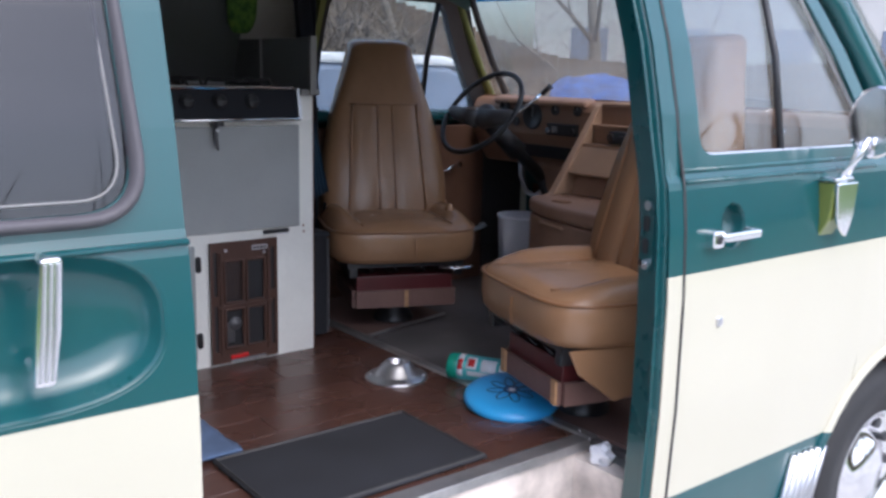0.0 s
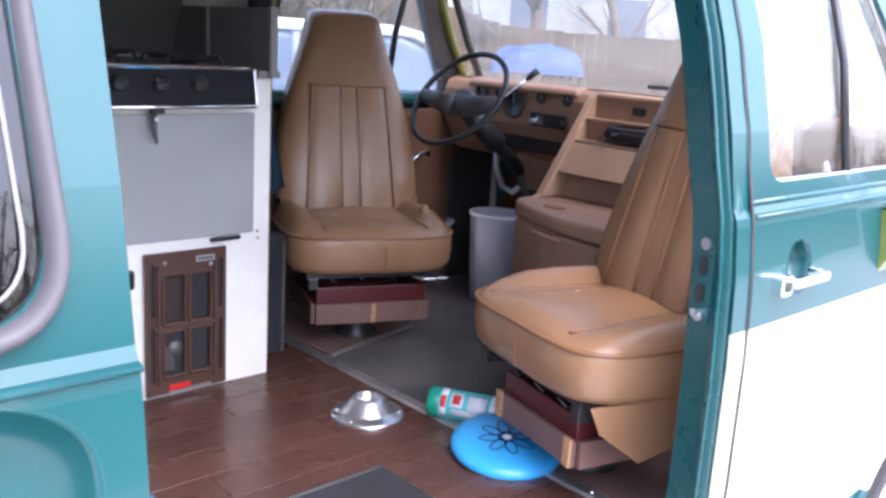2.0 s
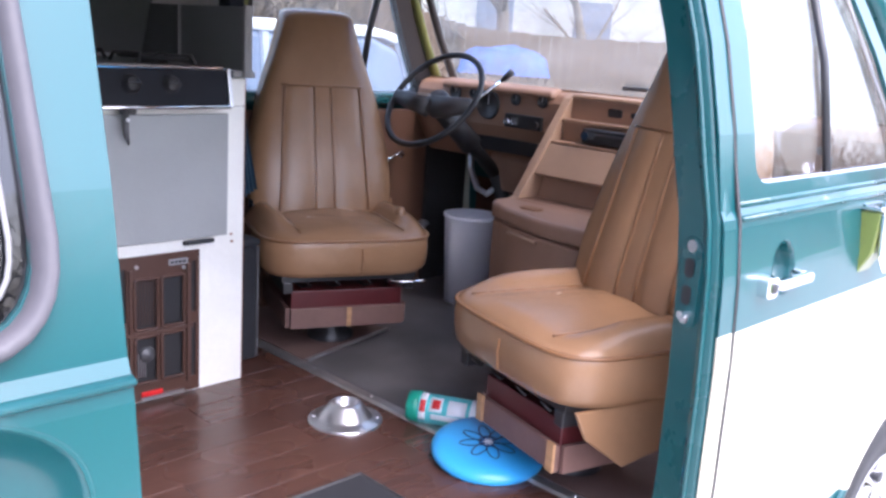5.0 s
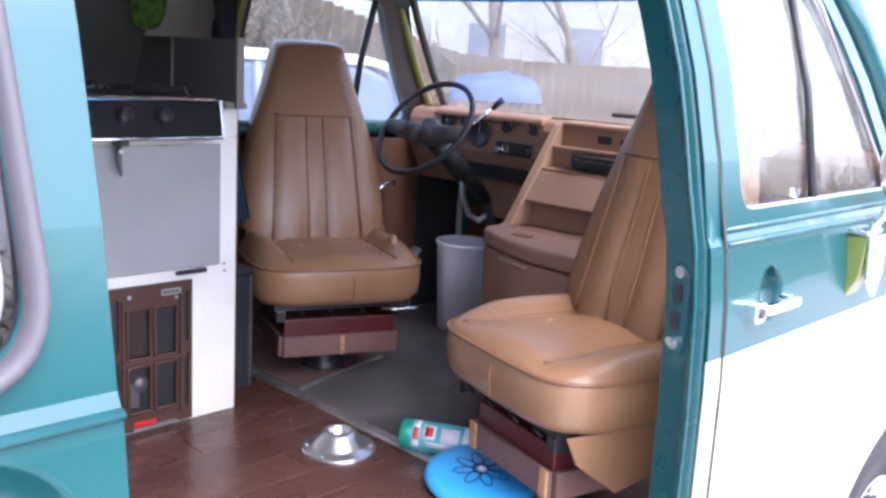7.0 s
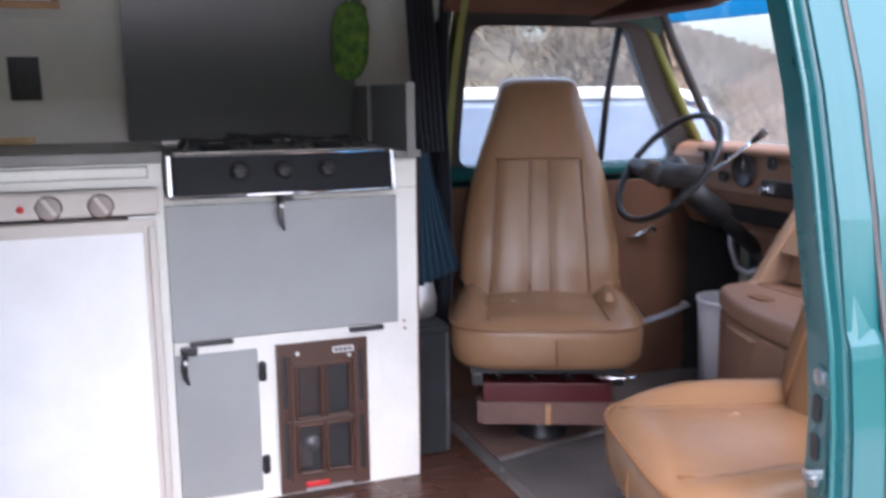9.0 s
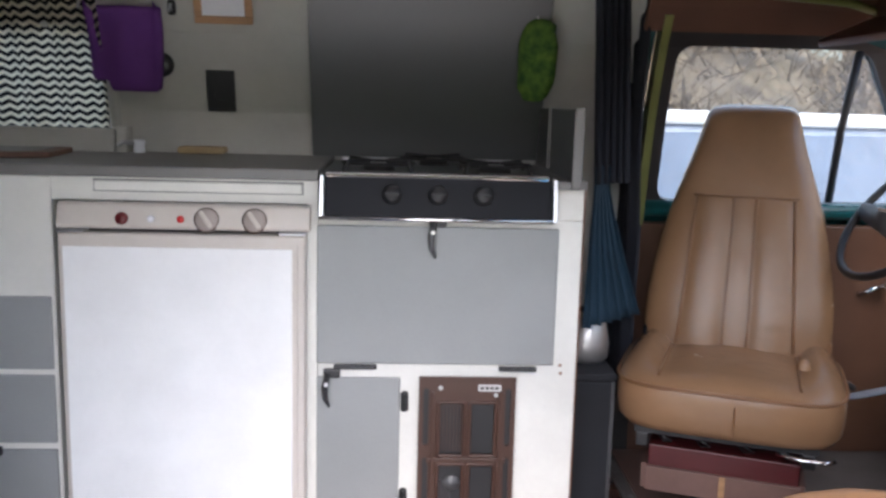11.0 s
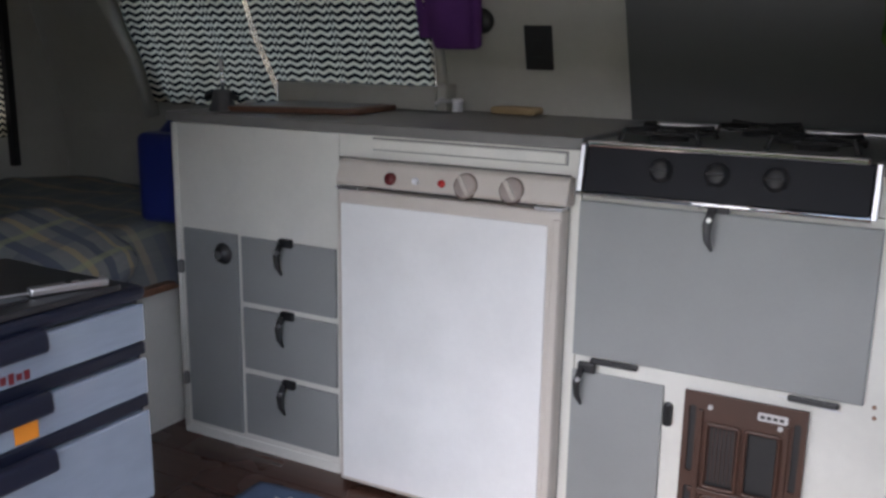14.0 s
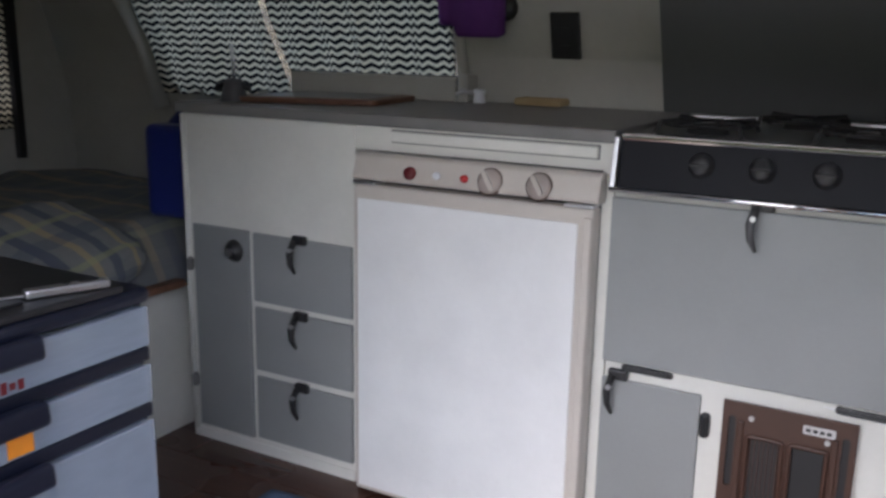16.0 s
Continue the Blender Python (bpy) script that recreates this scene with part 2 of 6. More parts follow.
BRUBBER = surface("black_rubber", (0.034, 0.033, 0.034), 0.6, var=0.25, bump=0.3)
MATBLACK = surface("black_floor_mat", (0.013, 0.014, 0.018), 0.85, var=0.3, fine=420, bump=0.6)
CABMAT = surface("worn_rubber_cab_mat", (0.115, 0.108, 0.108), 0.40, var=0.35, big=5, fine=160, bump=0.4)
VINYL = surface("tan_vinyl", (0.264, 0.147, 0.077), 0.26, var=0.05, big=5, fine=260, bump=0.25, second=(0.302, 0.170, 0.091), rvar=0.08, dents=0.35)
VINYLSEAM = surface("dark_tan_welt", (0.22, 0.105, 0.045), 0.45, var=0.15, bump=0.1)
BROWN = surface("brown_dash_plastic", (0.31, 0.18, 0.12), 0.42, var=0.12, big=6, fine=300, bump=0.3)
DOORCARD = surface("dark_brown_door_vinyl", (0.125, 0.064, 0.041), 0.45, var=0.15, fine=220, bump=0.3)
TANPLASTIC = surface("tan_console_plastic", (0.38, 0.24, 0.155), 0.42, var=0.12, fine=300, bump=0.3)
HEATER = surface("brown_enamel_grille", (0.070, 0.034, 0.024), 0.38, var=0.12, bump=0.1)
BURGUNDY = surface("burgundy_box", (0.085, 0.012, 0.014), 0.4, var=0.2, bump=0.15)
BOXTRIM = surface("mauve_brown_board", (0.165, 0.092, 0.076), 0.5, var=0.2, bump=0.2, stretch=(1, 1, 1))
BROWNFLOOR = surface("brown_vinyl_floor_patch", (0.165, 0.105, 0.088), 0.5, var=0.2, fine=160, bump=0.3)
PLYWOOD = surface("pale_wood", (0.42, 0.24, 0.12), 0.55, var=0.25, stretch=(1, 1, 8), bump=0.2)
REDWOOD = surface("stained_wood", (0.14, 0.065, 0.038), 0.45, var=0.25, stretch=(1, 8, 1), bump=0.2)
BLUE = surface("sky_blue_plastic_disc", (0.045, 0.34, 0.70), 0.3, var=0.08, bump=0.05)
NAVYINK = surface("navy_print", (0.01, 0.02, 0.09), 0.4, bump=0)
WIPETEAL = surface("turquoise_label", (0.10, 0.50, 0.52), 0.35, var=0.12, bump=0.02)
WIPEGREEN = surface("green_cap", (0.01, 0.26, 0.18), 0.35, var=0.1, bump=0.02)
WHITEPL = surface("white_plastic", (0.78, 0.79, 0.83), 0.35, var=0.05, bump=0.03)
BINPL, bn_nodes, bn_links, bn_shader = nodes_of("white_bin_plastic")
bn_shader.inputs["Base Color"].default_value, bn_shader.inputs["Roughness"].default_value = (0.88, 0.89, 0.95, 1), 0.35
bn_glow, bn_mix = bn_nodes.new("ShaderNodeBsdfTranslucent"), bn_nodes.new("ShaderNodeMixShader")
bn_glow.inputs[0].default_value, bn_mix.inputs[0].default_value = (0.90, 0.91, 0.96, 1), 0.45
bn_links.new(bn_shader.outputs[0], bn_mix.inputs[1]), bn_links.new(bn_glow.outputs[0], bn_mix.inputs[2])
bn_links.new(bn_mix.outputs[0], bn_nodes["Material Output"].inputs[0])
DARKRED = surface("dark_red_lens", (0.13, 0.012, 0.016), 0.3, var=0.1, bump=0.02)
RED = surface("red_plastic", (0.55, 0.02, 0.02), 0.3, var=0.1, bump=0.02)
NAVY = surface("navy_plastic", (0.008, 0.010, 0.021), 0.34, var=0.15, bump=0.1)
JUG = surface("blue_jug_plastic", (0.014, 0.024, 0.15), 0.35, var=0.1, bump=0.05)
PURPLE = surface("purple_felt", (0.12, 0.035, 0.20), 0.9, var=0.12, bump=0.3)
BCURTAIN = surface("dark_blue_curtain", (0.008, 0.030, 0.054), 0.85, var=0.2, bump=0.3)
NCURTAIN = surface("black_navy_curtain", (0.012, 0.014, 0.022), 0.9, var=0.25, bump=0.3)
STARBLUE = surface("faded_blue_rug", (0.075, 0.115, 0.20), 0.95, var=0.25, big=10, fine=300, bump=0.5)
STARWHITE = surface("cream_rug_star", (0.66, 0.63, 0.56), 0.95, var=0.12, fine=300, bump=0.4)
MITT = surface("green_print_cloth", (0.03, 0.14, 0.02), 0.9, var=0.5, big=40, fine=70, bump=0.3, second=(0.12, 0.22, 0.035))
SPONGE = surface("yellow_sponge", (0.48, 0.36, 0.20), 0.9, var=0.2, fine=300, bump=0.6)
ORANGE = surface("orange_card", (0.75, 0.25, 0.02), 0.5, bump=0)
YELLOW = surface("yellow_card", (0.75, 0.62, 0.02), 0.5, bump=0)
DUST = surface("dusty_step_paint", (0.60, 0.54, 0.49), 0.75, var=0.35, big=9, fine=50, bump=0.5)
TYRE = surface("tyre_rubber", (0.02, 0.02, 0.021), 0.7, var=0.2, bump=0.4)
HEADLINER = surface("brown_headliner", (0.13, 0.062, 0.042), 0.9, var=0.15, fine=300, bump=0.4)
ZIGZAG = zigzag_cloth("zigzag_curtain_cloth")
PLAID = plaid_cloth("plaid_cushion_cloth", 0.85, 1.0)
# Bed cover: darker ground and weaker bands than the cushion's plaid.
BEDPLAID = plaid_cloth("darker_plaid_bed_cloth", 0.6, 0.45)
PLANKWOOD = wood_planks("dark_laminate_plank")
CLEAR = glass("clear_glass", (0.80, 0.83, 0.81), 1.0, 0.05, 0.08)
SCREEN = glass("hazy_windscreen_glass", (0.72, 0.75, 0.73), 1.0, 0.06, 0.10)
# The blue in this dark tint stands in for reflected sky.
TINTED = glass("dark_glass_sky_tint", (0.17, 0.18, 0.26), 1.0, 0.06, 0.015)
SIDEGLASS = glass("dusty_side_glass", (0.86, 0.88, 0.88), 1.0, 0.075, 0.025)
REARGLASS = glass("smoked_rear_glass", (0.22, 0.23, 0.24), 1.0, 0.05, 0.03)
BLUEBAND = glass("blue_tinted_glass", (0.10, 0.36, 0.55), 1.0)
MILKY = milky_plastic("milky_clear_plastic")
LAWN = surface("green_lawn", (0.085, 0.15, 0.028), 0.9, var=0.35, big=2.0, fine=60, bump=0.6)
LAWNSHEEN = surface("chrome_lawn_reflection", (0.16, 0.20, 0.045), 0.35, var=0.15, big=8, bump=0.05, coat=0.3)
BANK = surface("brushy_hillside", (0.135, 0.105, 0.070), 0.95, var=0.6, big=2.6, fine=10, bump=1.0, second=(0.235, 0.19, 0.13))
TWIG = surface("dry_brown_twigs", (0.16, 0.12, 0.085), 0.9, var=0.5, big=3, fine=30, bump=0.2, second=(0.24, 0.185, 0.125))
EVERGREEN = surface("evergreen_leaves", (0.045, 0.075, 0.03), 0.7, var=0.5, big=4, fine=30, bump=0.2)
BARK = surface("grey_bark", (0.17, 0.145, 0.12), 0.9, var=0.35, big=8, fine=60, bump=0.8)
BELT = surface("grey_belt_webbing", (0.26, 0.29, 0.34), 0.5, var=0.15, fine=400, bump=0.3)
TARP = surface("blue_tarp", (0.022, 0.11, 0.42), 0.55, var=0.45, big=5, bump=0.2)
FENCE = surface("weathered_fence_board", (0.12, 0.09, 0.062), 0.85, var=0.25, stretch=(1, 1, 0.2), bump=0.4)
SIDING = surface("white_siding", (0.60, 0.60, 0.59), 0.6, var=0.05, big=2, bump=0.1)
SHINGLE = surface("grey_shingle", (0.12, 0.12, 0.12), 0.9, var=0.25, big=5, bump=0.5)
CARPAINT = surface("pale_silver_car_paint", (0.62, 0.66, 0.76), 0.25, var=0.04, bump=0.0, coat=0.8)
# Reflected sky is put into this glass's blue-grey base colour.
SKYGLASS = surface("sky_coloured_glass", (0.20, 0.25, 0.36), 0.05, var=0.1, bump=0.0, spec=0.8)


# ---- mesh helpers ----
def thing(name, label, category, group="", kind="", at=(0, 0, 0), turn=0.0):
    ob = new(name)
    ob.matrix_world = pose(*at, 0, 0, turn)
    return tagged(ob, label, category, group, kind)


def part(name, bm, material, parent=None, label="", smooth=False, bevel=0.0, segs=2, solid=0.0, sub=0, sharp=35):
    """Links a bmesh as one mesh object under a thing or a part."""
    bmesh.ops.recalc_face_normals(bm, faces=bm.faces)
    me = bpy.data.meshes.new(name)
    bm.to_mesh(me)
    bm.free()
    me.materials.append(material)
    ob = new(name, me)
    ob.parent = parent
    if smooth:
        for p in me.polygons:
            p.use_smooth = True
    if solid:
        md = ob.modifiers.new("thickness", "SOLIDIFY")
        md.thickness, md.offset = solid, 0
    if bevel:
        md = ob.modifiers.new("edges", "BEVEL")
        md.width, md.segments, md.limit_method, md.angle_limit = bevel, segs, "ANGLE", radians(sharp)
    if sub:
        md = ob.modifiers.new("smooth", "SUBSURF")
        md.levels = md.render_levels = sub
    if label:
        tagged(ob, label)
    return ob


def solo(name, bm, material, label, category, group="", kind="", **kw):
    return tagged(part(name, bm, material, None, **kw), label, category, group, kind)


def box(x0, x1, y0, y1, z0, z1, bm=None):
    bm = bm or bmesh.new()
    m = Matrix.Translation(((x0 + x1) / 2, (y0 + y1) / 2, (z0 + z1) / 2)) @ Matrix.Diagonal((abs(x1 - x0), abs(y1 - y0), abs(z1 - z0), 1))
    bmesh.ops.create_cube(bm, size=1, matrix=m)
    return bm


def rod(a, b, r0, r1=None, seg=12, bm=None):
    bm = bm or bmesh.new()
    a, b = Vector(a), Vector(b)
    m = Matrix.Translation((a + b) / 2) @ (b - a).to_track_quat("Z", "Y").to_matrix().to_4x4()
    bmesh.ops.create_cone(bm, cap_ends=True, segments=seg, radius1=r0, radius2=r0 if r1 is None else r1, depth=(b - a).length, matrix=m)
    return bm


def tube(points, r, seg=10, closed=False, bm=None, flat=1.0):
    """A tube of radius r (one number, or one for each point) along a line of points."""
    bm = bm or bmesh.new()
    pts = [Vector(p) for p in points]
    n = len(pts)
    rings = []
    up = None
    for i, p in enumerate(pts):
        q0, q1 = pts[(i - 1) % n] if (i or closed) else p, pts[(i + 1) % n] if (i < n - 1 or closed) else p
        d = (q1 - q0).normalized()
        if up is None:
            up = Vector((0, 0, 1)) if abs(d.z) < 0.9 else Vector((1, 0, 0))
        side = d.cross(up).normalized()
        up = side.cross(d).normalized()
        rr = r[i] if isinstance(r, (list, tuple)) else r
        rings.append([bm.verts.new(p + rr * (math.cos(2 * math.pi * k / seg) * side + flat * math.sin(2 * math.pi * k / seg) * up)) for k in range(seg)])
    for i in range(n if closed else n - 1):
        a, b = rings[i], rings[(i + 1) % n]
        for k in range(seg):
            bm.faces.new((a[k], a[(k + 1) % seg], b[(k + 1) % seg], b[k]))
    if not closed:
        bm.faces.new(rings[0])
        bm.faces.new(rings[-1])
    return bm


def lathe(profile, seg=32, m=Matrix(), bm=None):
    """Spins (radius, height) pairs round the z axis of m."""
    bm = bm or bmesh.new()
    rings = [[bm.verts.new(m @ Vector((max(r, 1e-4) * math.cos(2 * math.pi * k / seg), max(r, 1e-4) * math.sin(2 * math.pi * k / seg), z))) for k in range(seg)] for r, z in profile]
    for a, b in zip(rings, rings[1:]):
        for k in range(seg):
            bm.faces.new((a[k], a[(k + 1) % seg], b[(k + 1) % seg], b[k]))
    return bm


def prism(pts, axis, lo, hi, bm=None):
    """A 2D outline drawn out along an axis: 'x' takes (y, z), 'y' (x, z), 'z' (x, y)."""
    bm = bm or bmesh.new()
    put = {"x": lambda p, w: (w, p[0], p[1]), "y": lambda p, w: (p[0], w, p[1]), "z": lambda p, w: (p[0], p[1], w)}[axis]
    a = [bm.verts.new(put(p, lo)) for p in pts]
    b = [bm.verts.new(put(p, hi)) for p in pts]
    bm.faces.new(a)
    bm.faces.new(b)
    for i in range(len(pts)):
        j = (i + 1) % len(pts)
        bm.faces.new((a[i], a[j], b[j], b[i]))
    return bm


def rounded(x0, x1, z0, z1, r, n=5):
    pts = []
    for cx, cz, a0 in ((x1 - r, z1 - r, 0), (x0 + r, z1 - r, 90), (x0 + r, z0 + r, 180), (x1 - r, z0 + r, 270)):
        pts += [(cx + r * math.cos(radians(a0 + 90 * i / n)), cz + r * math.sin(radians(a0 + 90 * i / n))) for i in range(n + 1)]
    return pts


def round_off(pts, r, n=4):
    """Rounds the corners of an outline."""
    out = []
    for i, p in enumerate(pts):
        a, b, c = Vector(pts[i - 1]), Vector(p), Vector(pts[(i + 1) % len(pts)])
        p0, p1 = b + (a - b).normalized() * r, b + (c - b).normalized() * r
        for k in range(n + 1):
            t = k / n
            q = (1 - t) ** 2 * p0 + 2 * t * (1 - t) * b + t * t * p1
            out.append((q.x, q.y))
    return out


def smooth_line(table, z):
    if z <= table[0][0]:
        return table[0][1]
    for (z0, y0), (z1, y1) in zip(table, table[1:]):
        if z <= z1:
            return y0 + (y1 - y0) * (z - z0) / (z1 - z0)
    return table[-1][1]


SKIN = [(-0.40, 1.215), (-0.25, 1.195), (-0.05, 1.178), (0.2, 1.168), (0.45, 1.170), (0.60, 1.178), (0.70, 1.190), (0.72, 1.200), (0.85, 1.222), (1.0, 1.258), (1.1, 1.292), (1.2, 1.332), (1.3, 1.385), (1.4, 1.47)]
MID = 2.17


def near_skin(z):
    return smooth_line(SKIN, z)


def far_skin(z):
    return 2 * MID - near_skin(z)


def panel(outline, holes, depth, bm=None):
    """A sheet in x and z, bent to follow y = depth(z), with openings."""
    bm = bm or bmesh.new()
    for loop in (outline, *holes):
        vs = [bm.verts.new((p[0], 0, p[1])) for p in loop]
        for i in range(len(vs)):
            bm.edges.new((vs[i - 1], vs[i]))
    bmesh.ops.triangle_fill(bm, edges=bm.edges[:], use_beauty=True)
    zs = [p[1] for p in outline]
    z = math.floor(min(zs) / 0.016) * 0.016
    while z < max(zs):
        bmesh.ops.bisect_plane(bm, geom=bm.verts[:] + bm.edges[:] + bm.faces[:], plane_co=(0, 0, z), plane_no=(0, 0, 1), dist=1e-5)
        z += 0.016
    for v in bm.verts:
        v.co.y = depth(v.co.z)
    return bm


def ring_on(outline, depth, r, seg=8, flat=1.0, off=0.0):
    return tube([(x, depth(z) + off, z) for x, z in outline], r, seg, True, None, flat)


# ---- the van's shell ----
van = thing("camper_van", "two-tone teal and cream camper van parked on gravel", "van")
WHEEL = (2.66, -0.265)
arch = [(WHEEL[0] + 0.44 * math.cos(radians(a)), WHEEL[1] + 0.44 * math.sin(radians(a))) for a in range(200, -21, -10)]
arch = [p for p in arch if p[1] > -0.40]
# fender ahead of the passenger door
part("front_fender", panel([(2.40, 0.76), (2.405, 0.10)] + [p for p in arch if p[0] > 2.41] + [(3.2, -0.40), (3.25, 0.5), (3.12, 0.72)], [], near_skin), PAINT, van, solid=0.006)
part("wheel_arch_lip", tube([(x, near_skin(z) - 0.006, z) for x, z in arch], 0.014, 8), PAINT, van, "cream rolled wheel arch lip", smooth=True)
part("driver_fender", panel([(2.62, 0.76), (2.62, -0.40), (3.2, -0.40), (3.25, 0.5), (3.12, 0.72)], [], far_skin), PAINT, van, solid=0.006)
part("rocker_panel", panel([(1.56, -0.03), (1.56, -0.36), (2.21, -0.36), (2.235, -0.03)], [], lambda z: near_skin(z) + 0.012), TEAL, van, "teal painted sill panel", solid=0.006)
part("opening_sill", panel([(0.44, -0.20), (0.44, -0.38), (1.56, -0.38), (1.56, -0.20)], [], near_skin), TEAL, van, solid=0.01)
for i in range(6):
    x = 2.09 + i * 0.030
    part("step_rib", tube([(x + 0.04, near_skin(-0.06) - 0.012, -0.05 - 0.002 * i), (x + 0.01, near_skin(-0.2) - 0.015, -0.2), (x - 0.02, near_skin(-0.34) - 0.012, -0.34)], 0.010, 6), STEEL, van, "ribbed bright metal gravel guard", smooth=True)
# pillar between the sliding door's opening and the front door
zs = [-0.38, -0.2, 0.0, 0.2, 0.4, 0.6, 0.7, 0.8, 0.9, 1.0, 1.1, 1.2, 1.3]
bm = bmesh.new()
rows = []
for z in zs:
    y = near_skin(z)
    rows.append([bm.verts.new(p) for p in ((1.592, y + 0.004, z), (1.560, y, z), (1.545, y + 0.006, z), (1.541, y + 0.022, z), (1.553, y + 0.040, z), (1.575, y + 0.105, z), (1.640, y + 0.112, z), (1.640, y + 0.05, z), (1.592, y + 0.03, z))])
for a, b in zip(rows, rows[1:]):
    for k in range(9):
        bm.faces.new((a[k], a[(k + 1) % 9], b[(k + 1) % 9], b[k]))
part("door_pillar", bm, TEAL, van, "teal pillar with rolled edge", smooth=False, bevel=0.004)
part("pillar_face", panel([(1.546, -0.37), (1.5945, -0.37), (1.5945, 1.28), (1.546, 1.28)], [], lambda z: near_skin(z) - 0.0005), PAINT, van, "two-tone outer face of the pillar", solid=0.004)
for dx, dy, r in ((0.0, 0.0, 0.005), (0.0325, 0.086, 0.004)):
    part("pillar_bead", tube([(1.541 + dx, near_skin(z) + 0.024 + dy * 0.6, z) for z in zs], r, 6), TEAL, van, smooth=True)
# striker plate in the door jamb
sp = part("striker_plate", prism(rounded(-0.027, 0.027, -0.085, 0.085, 0.026), "x", -0.004, 0.004), TEAL, van, "teal latch plate with two holes", bevel=0.002)
sp.matrix_basis = pose(1.562, 1.246, 0.582, 0, 0, -18)
for z in (0.028, -0.022):
    part("latch_hole", prism(rounded(-0.011, 0.011, z - 0.017, z + 0.017, 0.008), "x", -0.0065, -0.0045), BLACK, sp)
for z in (0.068, -0.064):
    part("screw_head", rod((-0.007, 0, z), (-0.003, 0, z), 0.011, seg=16), STEEL, sp)
part("latch_pin", rod((-0.016, 0.0, -0.058), (-0.004, 0.0, -0.058), 0.008), CHROME, sp)
# far side, rear, roof
far_win = round_off([(-0.80, 0.86), (0.27, 0.86), (0.27, 1.21), (-0.87, 1.21)], 0.05)
part("driver_side_panel", panel([(-1.36, -0.38), (1.74, -0.38), (1.74, 1.3), (-1.36, 1.3)], [far_win], far_skin), PAINT, van, "teal and cream body side", solid=0.006)
part("rear_quarter_panel", panel([(-1.36, -0.38), (0.42, -0.38), (0.42, 1.3), (-1.36, 1.3)], [], near_skin), PAINT, van, "teal and cream body side", solid=0.006)
bm = bmesh.new()
prof = [(near_skin(1.28), 1.28), (1.44, 1.39), (1.56, 1.455), (1.75, 1.50), (2.17, 1.525), (2.59, 1.50), (2.78, 1.455), (2.90, 1.39), (far_skin(1.28), 1.28)]
rows = [[bm.verts.new((x, y, z - (0.0 if x < 2.2 else 0.10))) for y, z in prof] for x in (-1.38, 0.4, 2.15, 2.45)]
for a, b in zip(rows, rows[1:]):
    for k in range(len(prof) - 1):
        bm.faces.new((a[k], a[k + 1], b[k + 1], b[k]))
part("roof_panel", bm, TEAL, van, smooth=True, solid=0.02)
part("gutter", tube([(x, near_skin(1.27) - 0.008, 1.275) for x in (-1.36, 0.5, 1.6, 2.2)], 0.012, 8), TEAL, van, smooth=True)
part("door_header", panel([(0.40, 1.22), (1.64, 1.22), (1.64, 1.32), (0.40, 1.32)], [], lambda z: near_skin(z) + 0.03), TEAL, van, solid=0.05)
part("floor_pan", box(-1.36, 3.1, 1.505, 3.11, -0.06, -0.022), BRUBBER, van)
part("front_panel", prism([(3.0, -0.40), (3.28, -0.38), (3.30, 0.45), (3.12, 0.74), (2.95, 0.82), (2.9, 0.80), (2.96, 0.4)], "y", 1.22, 3.12), TEAL, van, bevel=0.02)
part("front_bumper", box(3.28, 3.40, 1.2, 3.14, -0.30, -0.14), CHROME, van, bevel=0.03)
bm = bmesh.new()
REAR_HOLES = (round_off([(2.24, 0.80), (2.84, 0.80), (2.78, 1.24), (2.24, 1.24)], 0.05), round_off([(1.52, 0.80), (2.10, 0.80), (2.10, 1.24), (1.56, 1.24)], 0.05))
for loop in ([(1.22, -0.38), (3.12, -0.38), (3.16, 0.5), (3.13, 0.75), (2.98, 1.2), (2.8, 1.42), (1.54, 1.42), (1.36, 1.2), (1.21, 0.75), (1.18, 0.5)], *REAR_HOLES):
    vs = [bm.verts.new((-1.385, y, z)) for y, z in loop]
    for i in range(len(vs)):
        bm.edges.new((vs[i - 1], vs[i]))
bmesh.ops.triangle_fill(bm, edges=bm.edges[:], use_beauty=True)
part("rear_panel", bm, PAINT, van, "teal and cream rear doors", solid=0.03)
# step well under the side opening
part("step_tread", box(0.5, 1.56, 1.20, 1.50, -0.23, -0.20), DUST, van, "dusty pale painted step well", bevel=0.006)
part("step_riser", box(0.5, 1.66, 1.468, 1.50, -0.20, -0.006), DUST, van, "dusty pale step riser")
part("step_side", box(1.605, 1.66, 1.30, 1.467, -0.20, -0.03), DUST, van)
tissue = bmesh.new()
bmesh.ops.create_icosphere(tissue, subdivisions=3, radius=0.028)
for v in tissue.verts:
    v.co *= 1 + 0.5 * noise.noise(v.co * 60)
tis = solo("crumpled_tissue", tissue, WHITEPL, "crumpled white tissue on the step", "tissue")
tis.matrix_world = pose(1.632, 1.40, -0.004)
part("step_edge_trim", prism([(1.464, 0.002), (1.515, 0.002), (1.515, 0.005), (1.462, 0.007), (1.458, -0.016), (1.464, -0.016)], "x", 0.45, 1.655), ALU, van, "scuffed aluminium sill edging", bevel=0.002)

# passenger's front door
fdoor = thing("front_passenger_door", "closed teal and cream van door with vent window", "door")
fwin = round_off([(1.668, 0.758), (2.43, 0.758), (2.145, 1.20), (1.668, 1.20)], 0.05, 6)
door_out = [(1.602, -0.33), (2.20, -0.33)] + [p for p in arch if p[0] < 2.40 and p[1] > -0.25] + [(2.395, 0.10), (2.43, 0.72), (2.47, 0.79), (2.17, 1.255), (1.602, 1.255)]
pocket = [(1.772 + 0.046 * math.cos(radians(a)), 0.597 + 0.052 * math.sin(radians(a))) for a in range(0, 360, 15)]
part("door_skin", panel(door_out, [fwin, pocket], near_skin), PAINT, fdoor, solid=0.01)
